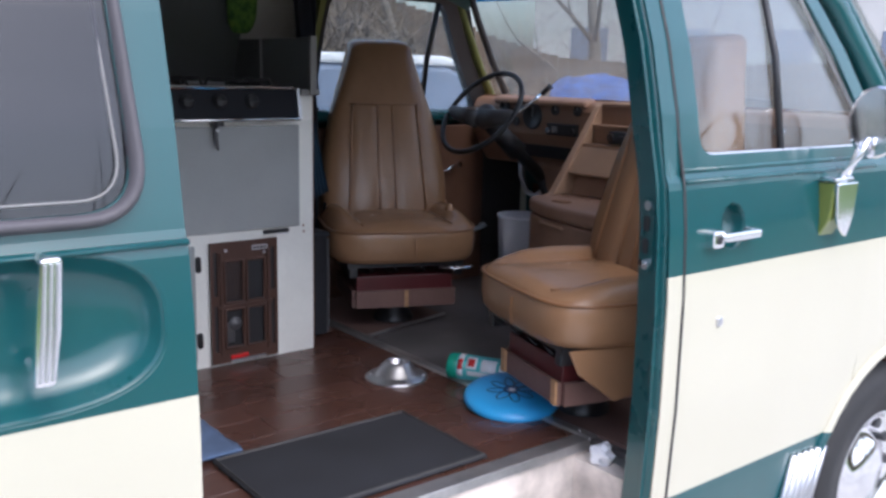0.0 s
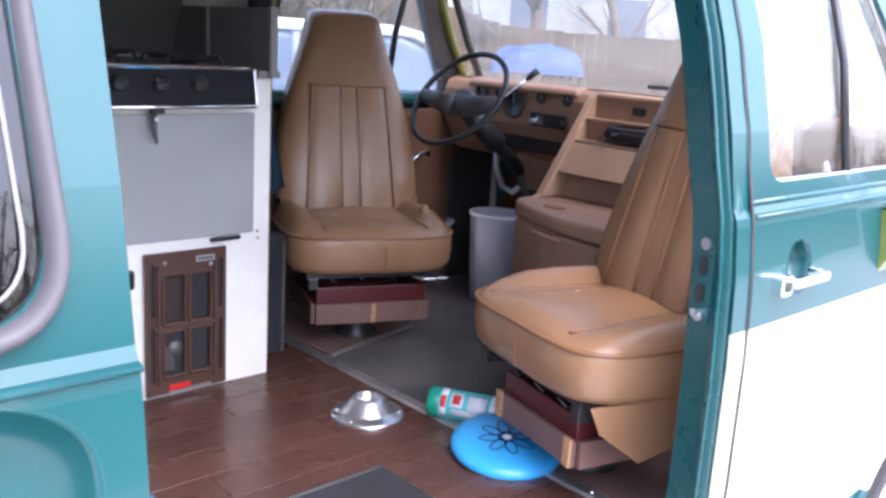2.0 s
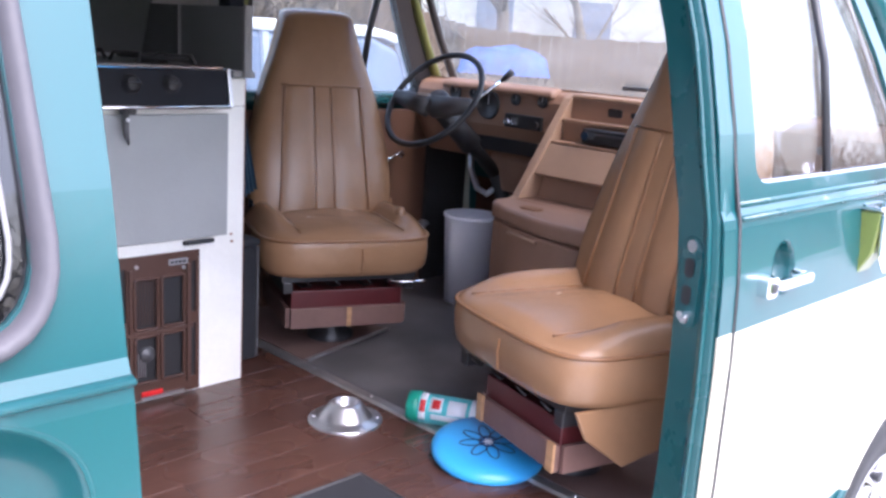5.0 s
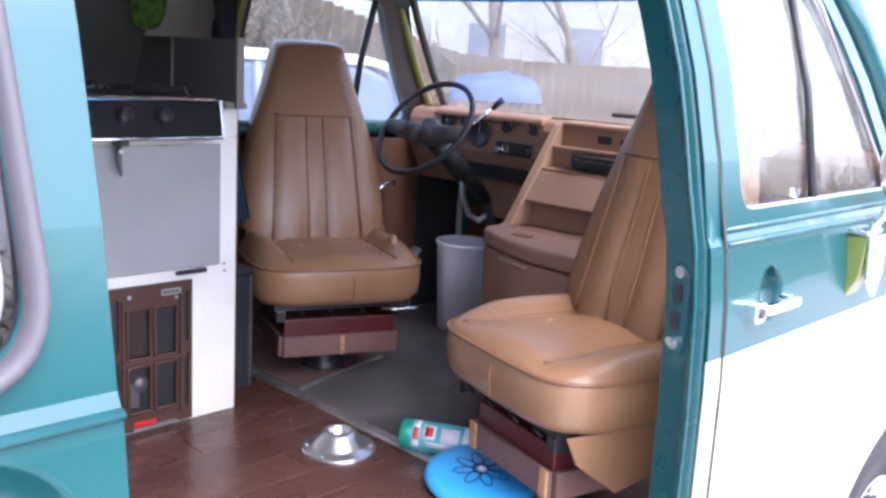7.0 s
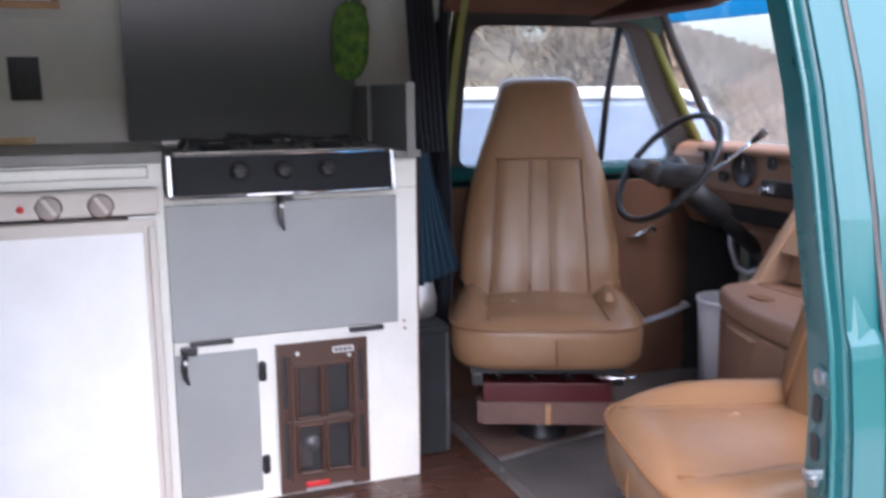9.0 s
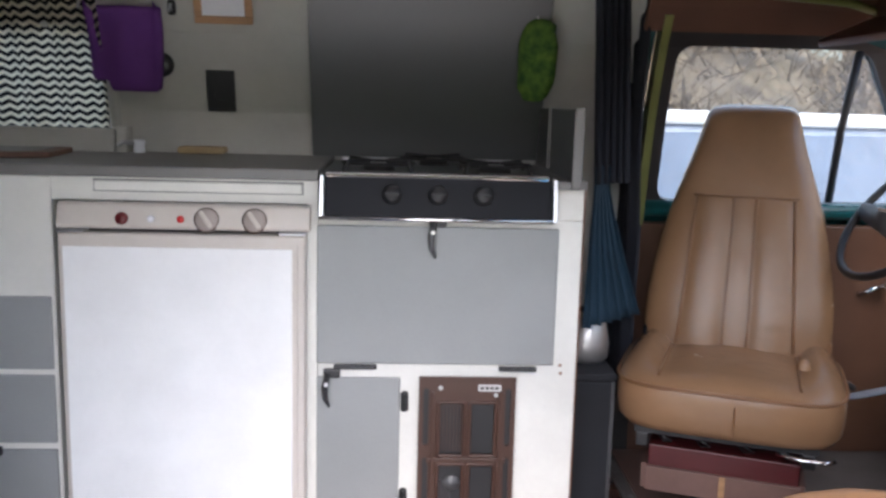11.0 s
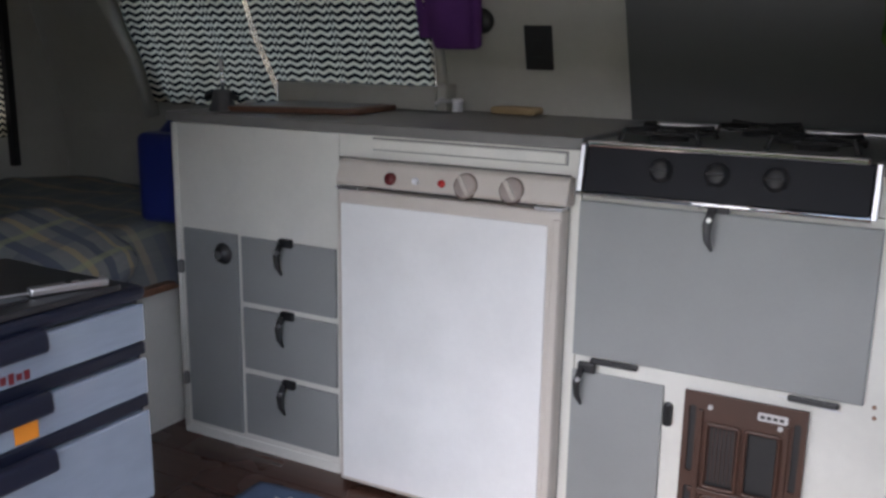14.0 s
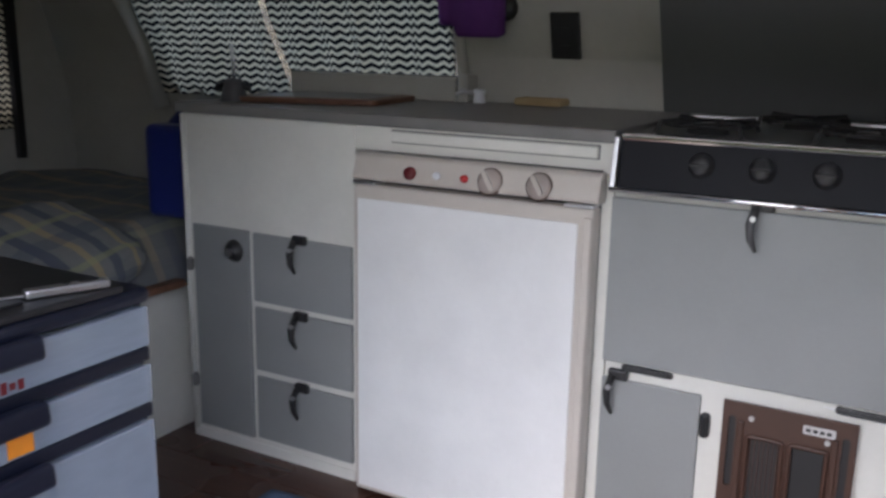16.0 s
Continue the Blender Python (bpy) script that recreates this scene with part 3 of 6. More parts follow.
bm = bmesh.new()
rings = [[bm.verts.new((1.772 + (x - 1.772) * s_, near_skin(z) + d, 0.597 + (z - 0.597) * s_)) for x, z in pocket] for s_, d in ((1.06, -0.0056), (1.0, -0.004), (0.96, 0.006), (0.88, 0.022), (0.7, 0.034), (0.3, 0.038))]
for a, b in zip(rings, rings[1:]):
    for i in range(24):
        bm.faces.new((a[i], a[(i + 1) % 24], b[(i + 1) % 24], b[i]))
bm.faces.new(rings[-1])
part("handle_pocket", bm, TEAL, fdoor, "round finger recess behind the handle", smooth=True)
part("inner_panel", panel([(1.63, -0.2), (2.2, -0.2), (2.36, 0.12), (2.40, 0.72), (1.63, 0.72)], [], lambda z: near_skin(z) + 0.07), BROWN, fdoor, "brown door card", solid=0.02)
part("belt_moulding", tube([(x, near_skin(0.705) - 0.004, 0.705) for x in (1.604, 1.9, 2.2, 2.425)], 0.009, 8, flat=0.6), TEAL, fdoor, smooth=True)
part("belt_crease", tube([(x, near_skin(0.725) - 0.002, 0.728) for x in (1.604, 1.9, 2.2, 2.425)], 0.006, 8), TEAL, fdoor, smooth=True)
win = part("window", panel(fwin, [], lambda z: near_skin(z) + 0.018), SIDEGLASS, fdoor, "clear side window", solid=0.004)
win.visible_shadow = False
part("window_seal", ring_on(fwin, near_skin, 0.005, off=0.004), STEEL, win, "pale window seal", smooth=True)
part("vent_bar", tube([(2.035, near_skin(1.2) + 0.008, 1.2), (2.02, near_skin(0.98) + 0.008, 0.98), (2.005, near_skin(0.76) + 0.008, 0.76)], 0.009, 8), BLACK, win, "black vent window post", smooth=True)
part("vent_latch", rod((2.03, near_skin(0.80) + 0.03, 0.80), (2.05, near_skin(0.80) + 0.03, 0.80), 0.010), CHROME, win)
hd = part("door_handle", prism(rounded(1.70, 1.838, 0.570, 0.590, 0.009), "y", 1.138, 1.156), CHROME, fdoor, "chrome lift handle", bevel=0.005)
part("handle_button", prism(rounded(1.668, 1.706, 0.557, 0.597, 0.010), "y", 1.146, 1.178), CHROME, hd, bevel=0.005)
part("handle_foot", prism(rounded(1.812, 1.840, 0.569, 0.591, 0.010), "y", 1.150, 1.178), CHROME, hd, bevel=0.004)
part("button", rod((1.684, 1.1435, 0.577), (1.684, 1.148, 0.577), 0.010), BLACK, hd)
part("keyhole_cover", prism(rounded(1.722, 1.742, 0.368, 0.392, 0.008), "y", 1.158, 1.170), STEEL, fdoor, "small bent metal lock flap", bevel=0.003)
part("door_gap", tube([(1.598, near_skin(z) - 0.0025, z) for z in zs if z < 1.26], 0.0042, 6), BRUBBER, fdoor, "dark door gap")
part("outer_pillar", tube([(2.60, near_skin(0.76) + 0.012, 0.74), (2.49, near_skin(0.92) + 0.02, 0.93), (2.36, near_skin(1.1) + 0.02, 1.12), (2.25, near_skin(1.22) + 0.025, 1.28)], 0.036, 10), TEAL, van, "teal windscreen pillar", smooth=True)
# mirror
mir = thing("side_mirror", "chrome door mirror on a bracket coloured for reflected lawn", "mirror", at=(-0.05, 0, 0))
# Bracket's olive colour stands in for green lawn reflected in its chrome.
mb = part("mirror_base", prism(round_off([(1.216, 0.672), (1.138, 0.678), (1.146, 0.585), (1.176, 0.528), (1.206, 0.545)], 0.010), "x", 2.190, 2.262), LAWNSHEEN, mir, "shield bracket coloured olive as its lawn reflection", bevel=0.004)
part("base_cap", prism(round_off([(2.184, 1.216), (2.184, 1.130), (2.288, 1.142), (2.288, 1.216)], 0.010), "z", 0.679, 0.690), CHROME, mb, "chrome top of the bracket", bevel=0.004)
part("base_face", prism(round_off([(2.186, 0.678), (2.286, 0.678), (2.276, 0.590), (2.250, 0.535), (2.205, 0.575)], 0.012), "y", 1.128, 1.140), CHROME, mb, "chrome outer face of the bracket", bevel=0.004)
part("arm", tube([(2.235, 1.158, 0.665), (2.235, 1.145, 0.70), (2.245, 1.115, 0.745), (2.262, 1.105, 0.79)], 0.009, 8), CHROME, mir, smooth=True)
part("arm_brace", tube([(2.272, 1.16, 0.67), (2.275, 1.145, 0.72), (2.262, 1.12, 0.78)], 0.007, 8), CHROME, mir, smooth=True)
hdm = part("mirror_housing", lathe([(0.0, 0.040), (0.036, 0.037), (0.058, 0.023), (0.070, 0.0), (0.072, -0.006), (0.066, -0.008)], 32), CHROME, mir, smooth=True)
hdm.matrix_basis = pose(2.285, 1.100, 0.828, 0, 90, 4) @ Matrix.Diagonal((1.25, 0.95, 1, 1))
part("mirror_glass", lathe([(0.0, -0.007), (0.066, -0.007)], 32), CHROME, hdm)
# wheel
wh = thing("front_wheel", "black tyre with a chrome hubcap", "wheel", at=(WHEEL[0], 1.30, WHEEL[1]))
TW = pose(0, 0, 0, 90)
part("tyre", lathe([(0.20, -0.10), (0.30, -0.115), (0.335, -0.10), (0.35, -0.07), (0.352, 0.0), (0.35, 0.07), (0.335, 0.10), (0.30, 0.115), (0.20, 0.10), (0.20, -0.10)], 48, TW), TYRE, wh, smooth=True)
rim = part("rim", lathe([(0.215, 0.085), (0.21, 0.10), (0.20, 0.102), (0.19, 0.07), (0.13, 0.05), (0.10, 0.085), (0.06, 0.10), (0.0, 0.105)], 40, TW), CHROME, wh, "chrome wheel with cooling holes", smooth=True)
for i in range(12):
    a = radians(30 * i)
    part("rim_slot", rod((0.162 * math.cos(a), -0.066, 0.162 * math.sin(a)), (0.162 * math.cos(a), -0.05, 0.162 * math.sin(a)), 0.017), BLACK, rim)

# sliding door, slid open along the side
sdoor = thing("sliding_side_door", "open teal and cream sliding door with tinted window", "door")


def slide_skin(z):
    return near_skin(z) - 0.098


swin = round_off([(-0.52, 0.748), (0.385, 0.748), (0.372, 1.17), (-0.52, 1.17)], 0.07, 7)
SX0, SX1 = -0.66, 0.446
RC, RZ, RA, RB = 0.192, 0.610, 0.215, 0.096


def dish_loop(s, n=48):
    out = []
    for i in range(n):
        a = 2 * math.pi * i / n + 0.01
        ca, sa = math.cos(a), math.sin(a)
        out.append((RC + (RA - RB * (1 - s)) * math.copysign(abs(ca) ** 0.62, ca), RZ + s * RB * math.copysign(abs(sa) ** 0.75, sa)))
    return out


part("door_skin", panel([(SX0, -0.33), (SX1, -0.33), (SX1, 1.24), (SX0, 1.24)], [swin, dish_loop(1.0)], slide_skin), PAINT, sdoor, solid=0.008)
part("door_edge", panel([(SX1 - 0.018, -0.33), (SX1 - 0.002, -0.33), (SX1 - 0.002, 1.24), (SX1 - 0.018, 1.24)], [], lambda z: slide_skin(z) + 0.03), PAINT, sdoor, solid=0.05)
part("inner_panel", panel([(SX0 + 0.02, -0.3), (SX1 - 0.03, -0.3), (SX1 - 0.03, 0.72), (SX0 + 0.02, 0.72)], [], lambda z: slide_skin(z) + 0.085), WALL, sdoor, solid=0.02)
sw_ = part("window", panel(swin, [], lambda z: slide_skin(z) + 0.004), TINTED, sdoor, "dark tinted window, blued for reflected sky", solid=0.004)
part("window_rubber", ring_on(round_off([(-0.53, 0.739), (0.394, 0.739), (0.381, 1.179), (-0.53, 1.179)], 0.075, 7), slide_skin, 0.0205, 12, off=-0.002, flat=0.45), RUBBER, sw_, "weathered grey rubber surround", smooth=True)
part("window_bead", ring_on(round_off([(-0.50, 0.763), (0.371, 0.763), (0.358, 1.156), (-0.50, 1.156)], 0.055, 7), slide_skin, 0.0022, 6, off=-0.002), DGREY, sw_, smooth=True)
part("belt_moulding", tube([(x, slide_skin(0.705) - 0.003, 0.705) for x in (SX0, 0.0, SX1)], 0.009, 8, flat=0.5), TEAL, sdoor, smooth=True)
# bowl-shaped recess: an inset oval pressed into the skin
bm = bmesh.new()
rings = []
for s_, d in ((1.04, -0.0045), (1.0, -0.003), (0.96, 0.004), (0.90, 0.016), (0.80, 0.028), (0.66, 0.036), (0.45, 0.040), (0.2, 0.041)):
    rings.append([bm.verts.new((x, slide_skin(RZ) + 0.35 * (slide_skin(z) - slide_skin(RZ)) + d if s_ < 0.95 else slide_skin(z) + d, z)) for x, z in dish_loop(s_)])
for a, b in zip(rings, rings[1:]):
    for i in range(48):
        bm.faces.new((a[i], a[(i + 1) % 48], b[(i + 1) % 48], b[i]))
bm.faces.new(rings[-1])
part("handle_recess", bm, TEAL, sdoor, "oval dished recess round the handle", smooth=True)
hd = part("door_handle", prism(round_off([(0.240, 0.562), (0.264, 0.562), (0.274, 0.63), (0.279, 0.712), (0.254, 0.712), (0.245, 0.63)], 0.006), "y", 1.040, 1.058), CHROME, sdoor, "upright chrome grip handle", bevel=0.005)
for x in (-0.007, 0.0, 0.007):
    part("handle_groove", tube([(x + 0.253, 1.0385, 0.569), (x + 0.260, 1.037, 0.63), (x + 0.266, 1.0385, 0.705)], 0.0022, 6), STEEL, hd)
for x, z in ((0.253, 0.575), (0.266, 0.70)):
    part("handle_post", rod((x, 1.05, z), (x, 1.10, z), 0.010), CHROME, hd)
part("door_lock", rod((0.33, 1.066, 0.315), (0.33, 1.076, 0.315), 0.013, 0.017, 20), CHROME, sdoor, "chrome key lock")

# driver's door, cab window and pillars
ddoor = thing("driver_door", "closed driver's door with brown card and window", "door")


def far_in(z):
    return far_skin(z) - 0.035


dwin = round_off([(1.80, 0.765), (2.62, 0.765), (2.33, 1.205), (1.80, 1.205)], 0.05, 6)
part("door_skin", panel([(1.745, -0.33), (2.60, -0.33), (2.66, 0.76), (2.38, 1.255), (1.745, 1.255)], [dwin], far_skin), PAINT, ddoor, solid=0.008)
part("door_frame", panel([(1.745, 0.74), (2.74, 0.74), (2.43, 1.26), (1.745, 1.26)], [dwin], lambda z: far_in(z) + 0.012), BLACK, ddoor, "dark inner window frame", solid=0.03)
part("door_card", panel([(1.75, -0.004), (2.69, -0.004), (2.70, 0.70), (1.75, 0.70)], [], lambda z: far_in(z) - 0.02), DOORCARD, ddoor, "brown padded door card", solid=0.03, bevel=0.008)
part("door_top_rail", tube([(1.75, far_in(0.74) - 0.012, 0.742), (2.2, far_in(0.74) - 0.012, 0.742), (2.66, far_in(0.74) - 0.012, 0.742)], 0.024, 10), TEAL, ddoor, "teal door top rail", smooth=True)
win = part("window", panel(dwin, [], lambda z: far_skin(z) - 0.012), CLEAR, ddoor, "clear side window", solid=0.004)
win.visible_shadow = False
part("vent_bar", tube([(2.305, far_in(1.2), 1.2), (2.31, far_in(0.98), 0.98), (2.315, far_in(0.77), 0.77)], 0.012, 8), BLACK, win, smooth=True)
part("window_crank", tube([(2.43, far_in(0.53) - 0.035, 0.495), (2.45, far_in(0.53) - 0.055, 0.505), (2.50, far_in(0.53) - 0.055, 0.528)], 0.007, 8), CHROME, ddoor, "chrome winder", smooth=True)
part("winder_knob", lathe([(0.0, 0.0), (0.009, 0.0), (0.010, 0.012), (0.015, 0.020), (0.013, 0.030), (0.0, 0.033)], 16, pose(2.50, far_in(0.53) - 0.052, 0.530, 90)), CHROME, ddoor)

# inner trim of the cab
cab = thing("cab_trim", "lime painted pillars and brown lined cab header", "trim", kind="structure")
for side, inn in ((1, lambda z: far_in(z) - 0.012), (-1, lambda z: near_skin(z) + 0.05)):
    part("windscreen_pillar", tube([(2.74, inn(0.74), 0.76), (2.60, inn(0.92), 0.95), (2.46, inn(1.1), 1.14), (2.36, inn(1.22), 1.27)], 0.022, 10, flat=0.7), LIME if side > 0 else TEAL, cab, "painted windscreen pillar", smooth=True)
    part("pillar_rubber", tube([(2.79, inn(0.74) - 0.03 * side, 0.79), (2.65, inn(0.92) - 0.03 * side, 0.97), (2.51, inn(1.1) - 0.03 * side, 1.15), (2.40, inn(1.22) - 0.04 * side, 1.28)], 0.015, 8), BRUBBER, cab, "black windscreen rubber", smooth=True)
part("door_post_foot", panel([(1.70, 0.0), (1.755, 0.0), (1.755, 0.7), (1.70, 0.7)], [], lambda z: far_in(z) - 0.02), BRUBBER, cab, solid=0.05)
part("door_post", panel([(1.735, 0.70), (1.757, 0.70), (1.757, 1.28), (1.735, 1.28)], [], lambda z: far_in(z) - 0.02), LIME, cab, "lime painted door post", solid=0.05)
part("door_lining", panel([(1.69, 1.235), (2.42, 1.235), (2.36, 1.37), (1.69, 1.37)], [], lambda z: far_in(z) - 0.03), HEADLINER, cab, "brown header lining", solid=0.02)
part("header_strip", tube([(1.62, far_in(1.36) - 0.045, 1.325), (1.95, far_in(1.34) - 0.05, 1.325), (2.2, far_in(1.32) - 0.05, 1.31), (2.37, far_in(1.26) - 0.05, 1.275)], 0.011, 8), LIME, cab, "lime painted header edge", smooth=True)
part("windscreen_header", box(2.28, 2.40, 1.35, 2.99, 1.27, 1.36), HEADLINER, cab, bevel=0.02)
part("cab_headliner", box(1.6, 2.32, 1.40, 2.95, 1.365, 1.385), HEADLINER, cab)
vis = thing("sun_visor", "folded mauve-brown padded sun visor", "sun visor")
part("visor_pad", prism(rounded(2.25, 2.86, -0.085, 0.085, 0.03), "x", -0.010, 0.010), BOXTRIM, vis, bevel=0.006)
vis.matrix_world = pose(2.20, 0, 1.235, 0, 66, 0)
part("visor_clip", box(-0.02, 0.02, 2.30, 2.35, -0.02, 0.02), WHITEPL, vis, "pale plastic clip")
# windscreen
ws = thing("windscreen", "clear windscreen with a blue shade band", "windscreen")


def screen(z0, z1, y0, y1, n=8):
    bm = bmesh.new()
    cols = []
    for i in range(n + 1):
        t = i / n
        bulge = 0.10 * (1 - (2 * t - 1) ** 2)
        col = []
        for z in (z0, z1):
            s = (z - 0.80) / 0.50
            inset = 0.20 * s
            y = (y0 + inset * 0.6) + (y1 - y0 - 1.2 * inset) * t
            col.append(bm.verts.new((2.84 - 0.44 * s + bulge, y, z)))
        cols.append(col)
    for a, b in zip(cols, cols[1:]):
        bm.faces.new((a[0], a[1], b[1], b[0]))
    return bm


g = part("pane", screen(0.80, 1.215, 1.26, 3.08), SCREEN, ws, solid=0.004)
g.visible_shadow = False
g = part("tint_band", screen(1.215, 1.32, 1.26, 3.08), BLUEBAND, ws, "blue tinted shade band", solid=0.004)
g.visible_shadow = False
part("wiper", tube([(2.90, 1.75, 0.845), (2.90, 2.0, 0.865), (2.89, 2.15, 0.85), (2.88, 2.32, 0.848)], 0.008, 6), BLACK, ws, smooth=True)

# ---- interior structure ----
fl = solo("floor", box(-1.36, 1.68, 1.50, 3.11, -0.02, -0.006), BROWNFLOOR, "dark brown laminate plank floor", "floor", kind="structure")
cabfloor = solo("cab_floor", box(1.68, 2.95, 1.27, 3.11, -0.02, -0.004), CABMAT, "worn black rubber cab floor", "floor", kind="structure")


def far_wall(z):
    return smooth_line([(0, 3.10), (0.8, 3.095), (1.0, 3.06), (1.2, 2.99), (1.4, 2.87)], z)


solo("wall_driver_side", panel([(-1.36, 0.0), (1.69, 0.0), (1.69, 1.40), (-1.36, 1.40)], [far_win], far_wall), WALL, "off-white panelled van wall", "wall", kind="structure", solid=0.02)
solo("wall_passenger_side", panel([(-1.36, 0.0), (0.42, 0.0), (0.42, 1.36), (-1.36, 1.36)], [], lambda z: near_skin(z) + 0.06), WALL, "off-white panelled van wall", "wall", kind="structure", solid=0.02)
bm = bmesh.new()
for loop in ([(1.25, 0.0), (3.1, 0.0), (3.09, 0.8), (2.95, 1.25), (2.8, 1.44), (1.54, 1.44), (1.39, 1.25), (1.25, 0.8)], *REAR_HOLES):
    vs = [bm.verts.new((-1.33, y, z)) for y, z in loop]
    for i in range(len(vs)):
        bm.edges.new((vs[i - 1], vs[i]))
bmesh.ops.triangle_fill(bm, edges=bm.edges[:], use_beauty=True)
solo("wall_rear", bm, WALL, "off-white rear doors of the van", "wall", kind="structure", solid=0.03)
bm = bmesh.new()
rows = [[bm.verts.new((x, y, z)) for y, z in [(1.34, 1.30), (1.46, 1.39), (1.6, 1.44), (2.17, 1.485), (2.74, 1.44), (2.88, 1.39), (3.0, 1.30)]] for x in (-1.33, 0.2, 1.62)]
for a, b in zip(rows, rows[1:]):
    for k in range(6):
        bm.faces.new((a[k], a[k + 1], b[k + 1], b[k]))
solo("ceiling", bm, CEILING, "lined van ceiling, kept white to bounce light", "ceiling", kind="structure", smooth=True, solid=0.015)
part("window_frame", ring_on(far_win, far_wall, 0.016, off=-0.012), WALL, bpy.data.objects["wall_driver_side"], smooth=True)
w = solo("window_1", panel(far_win, [], lambda z: far_skin(z) - 0.01), CLEAR, "clear side window behind curtains", "window", kind="structure", solid=0.004)
w.visible_shadow = False
w = solo("window_2", prism(rounded(1.5, 2.86, 0.78, 1.26, 0.05), "x", -1.352, -1.348), REARGLASS, "tinted rear window behind curtains", "window", kind="structure")
w.visible_shadow = False
solo("window_post", tube([(-0.85, far_wall(0.80) - 0.025, 0.80), (-0.88, far_wall(1.0) - 0.03, 1.0), (-0.93, far_wall(1.25) - 0.035, 1.25)], 0.034, 8, flat=0.6), WALL, "off-white body rib beside the window", "trim", kind="structure", smooth=True)
solo("rear_door_post", box(-1.318, -1.29, 2.85, 2.875, 0.62, 1.35), BLACK, "black rear door post", "trim", kind="structure")


# ---- curtains ----
def hung_cloth(x0, x1, z0, z1, depth, waves, amp, nx=90, nz=8, drift=0.0, axis="x", lean0=0.0, lean1=0.0):
    """A hung cloth with folds, its UV in metres."""
    bm = bmesh.new()
    uv = bm.loops.layers.uv.new("UVMap")
    grid = []
    for i in range(nx + 1):
        u = x0 + (x1 - x0) * i / nx
        col = []
        for j in range(nz + 1):
            t = j / nz
            z = z0 + (z1 - z0) * t
            u = (x0 + lean0 * t) + (x1 + lean1 * t - x0 - lean0 * t) * i / nx
            d = depth(z) + amp * (1.2 - 0.5 * t) * math.sin(waves * u * 2 * math.pi + 1.3 * math.sin(7 * u)) + drift * noise.noise((u * 5, z * 5, 2.0))
            col.append((bm.verts.new((u, d, z) if axis == "x" else (d, u, z)), (u, z)))
        grid.append(col)
    for i in range(nx):
        for j in range(nz):
            q = (grid[i][j], grid[i + 1][j], grid[i + 1][j + 1], grid[i][j + 1])
            f = bm.faces.new([v for v, _ in q])
            for lp, (_, c) in zip(f.loops, q):
                lp[uv].uv = c
    return bm


for x0, x1, l0, l1 in ((-0.80, -0.292, -0.075, -0.075), (-0.276, 0.25, -0.075, 0.03)):
    solo("zigzag_curtain", hung_cloth(x0, x1, 0.85, 1.27, lambda z: far_wall(z) - 0.042, 9, 0.015, drift=0.028, lean0=l0, lean1=l1), ZIGZAG, "black and cream zigzag curtain over the window", "curtain", "window curtains", smooth=True)
solo("zigzag_curtain", hung_cloth(2.22, 2.84, 0.72, 1.30, lambda z: -1.295, 9, 0.006, axis="y"), ZIGZAG, "black and cream zigzag curtain on the rear door", "curtain", "window curtains", smooth=True)
solo("zigzag_curtain", hung_cloth(1.50, 2.12, 0.72, 1.30, lambda z: -1.295, 9, 0.006, axis="y"), ZIGZAG, "black and cream zigzag curtain on the rear door", "curtain", "window curtains", smooth=True)
bm = bmesh.new()
grid = []
for i in range(61):
    t = i / 60
    col = []
    for j in range(13):
        s = j / 12
        z = 0.485 + 0.40 * s
        wd = 0.22 + 0.78 * max(0.0, 1 - s / 0.9) ** 1.2
        x = 1.51 + 0.18 * t * wd + 0.025 * s + 0.010 * math.sin(t * 34) * (1.1 - 0.6 * s)
        y = 2.66 + 0.17 * t * wd + 0.06 * s + 0.010 * math.cos(t * 34)
        col.append(bm.verts.new((x, y, z)))
    grid.append(col)
for i in range(60):
    for j in range(12):
        bm.faces.new((grid[i][j], grid[i + 1][j], grid[i + 1][j + 1], grid[i][j + 1]))
solo("blue_cab_curtain", bm, BCURTAIN, "gathered dark blue curtain beside the kitchen", "curtain", smooth=True, solid=0.003)
bm = bmesh.new()
grid = [[bm.verts.new((1.53 + 0.11 * i / 40 + 0.010 * math.sin(i * 0.8), 2.70 + 0.10 * i / 40 + 0.012 * math.cos(i * 0.8) + 0.1 * j / 8, 0.84 + 0.52 * j / 8)) for j in range(9)] for i in range(41)]
for i in range(40):
    for j in range(8):
        bm.faces.new((grid[i][j], grid[i + 1][j], grid[i + 1][j + 1], grid[i][j + 1]))
solo("gathered_curtain_top", bm, NCURTAIN, "near-black gathered curtain over the blue one", "curtain", smooth=True, solid=0.003)
solo("dark_cab_curtain", hung_cloth(2.91, 3.07, 0.22, 1.36, lambda z: 1.69, 24, 0.014, axis="y", drift=0.02), NCURTAIN, "near-black curtain behind the driver's seat", "curtain", smooth=True, solid=0.003)

# ---- kitchen ----
Y0 = 2.55


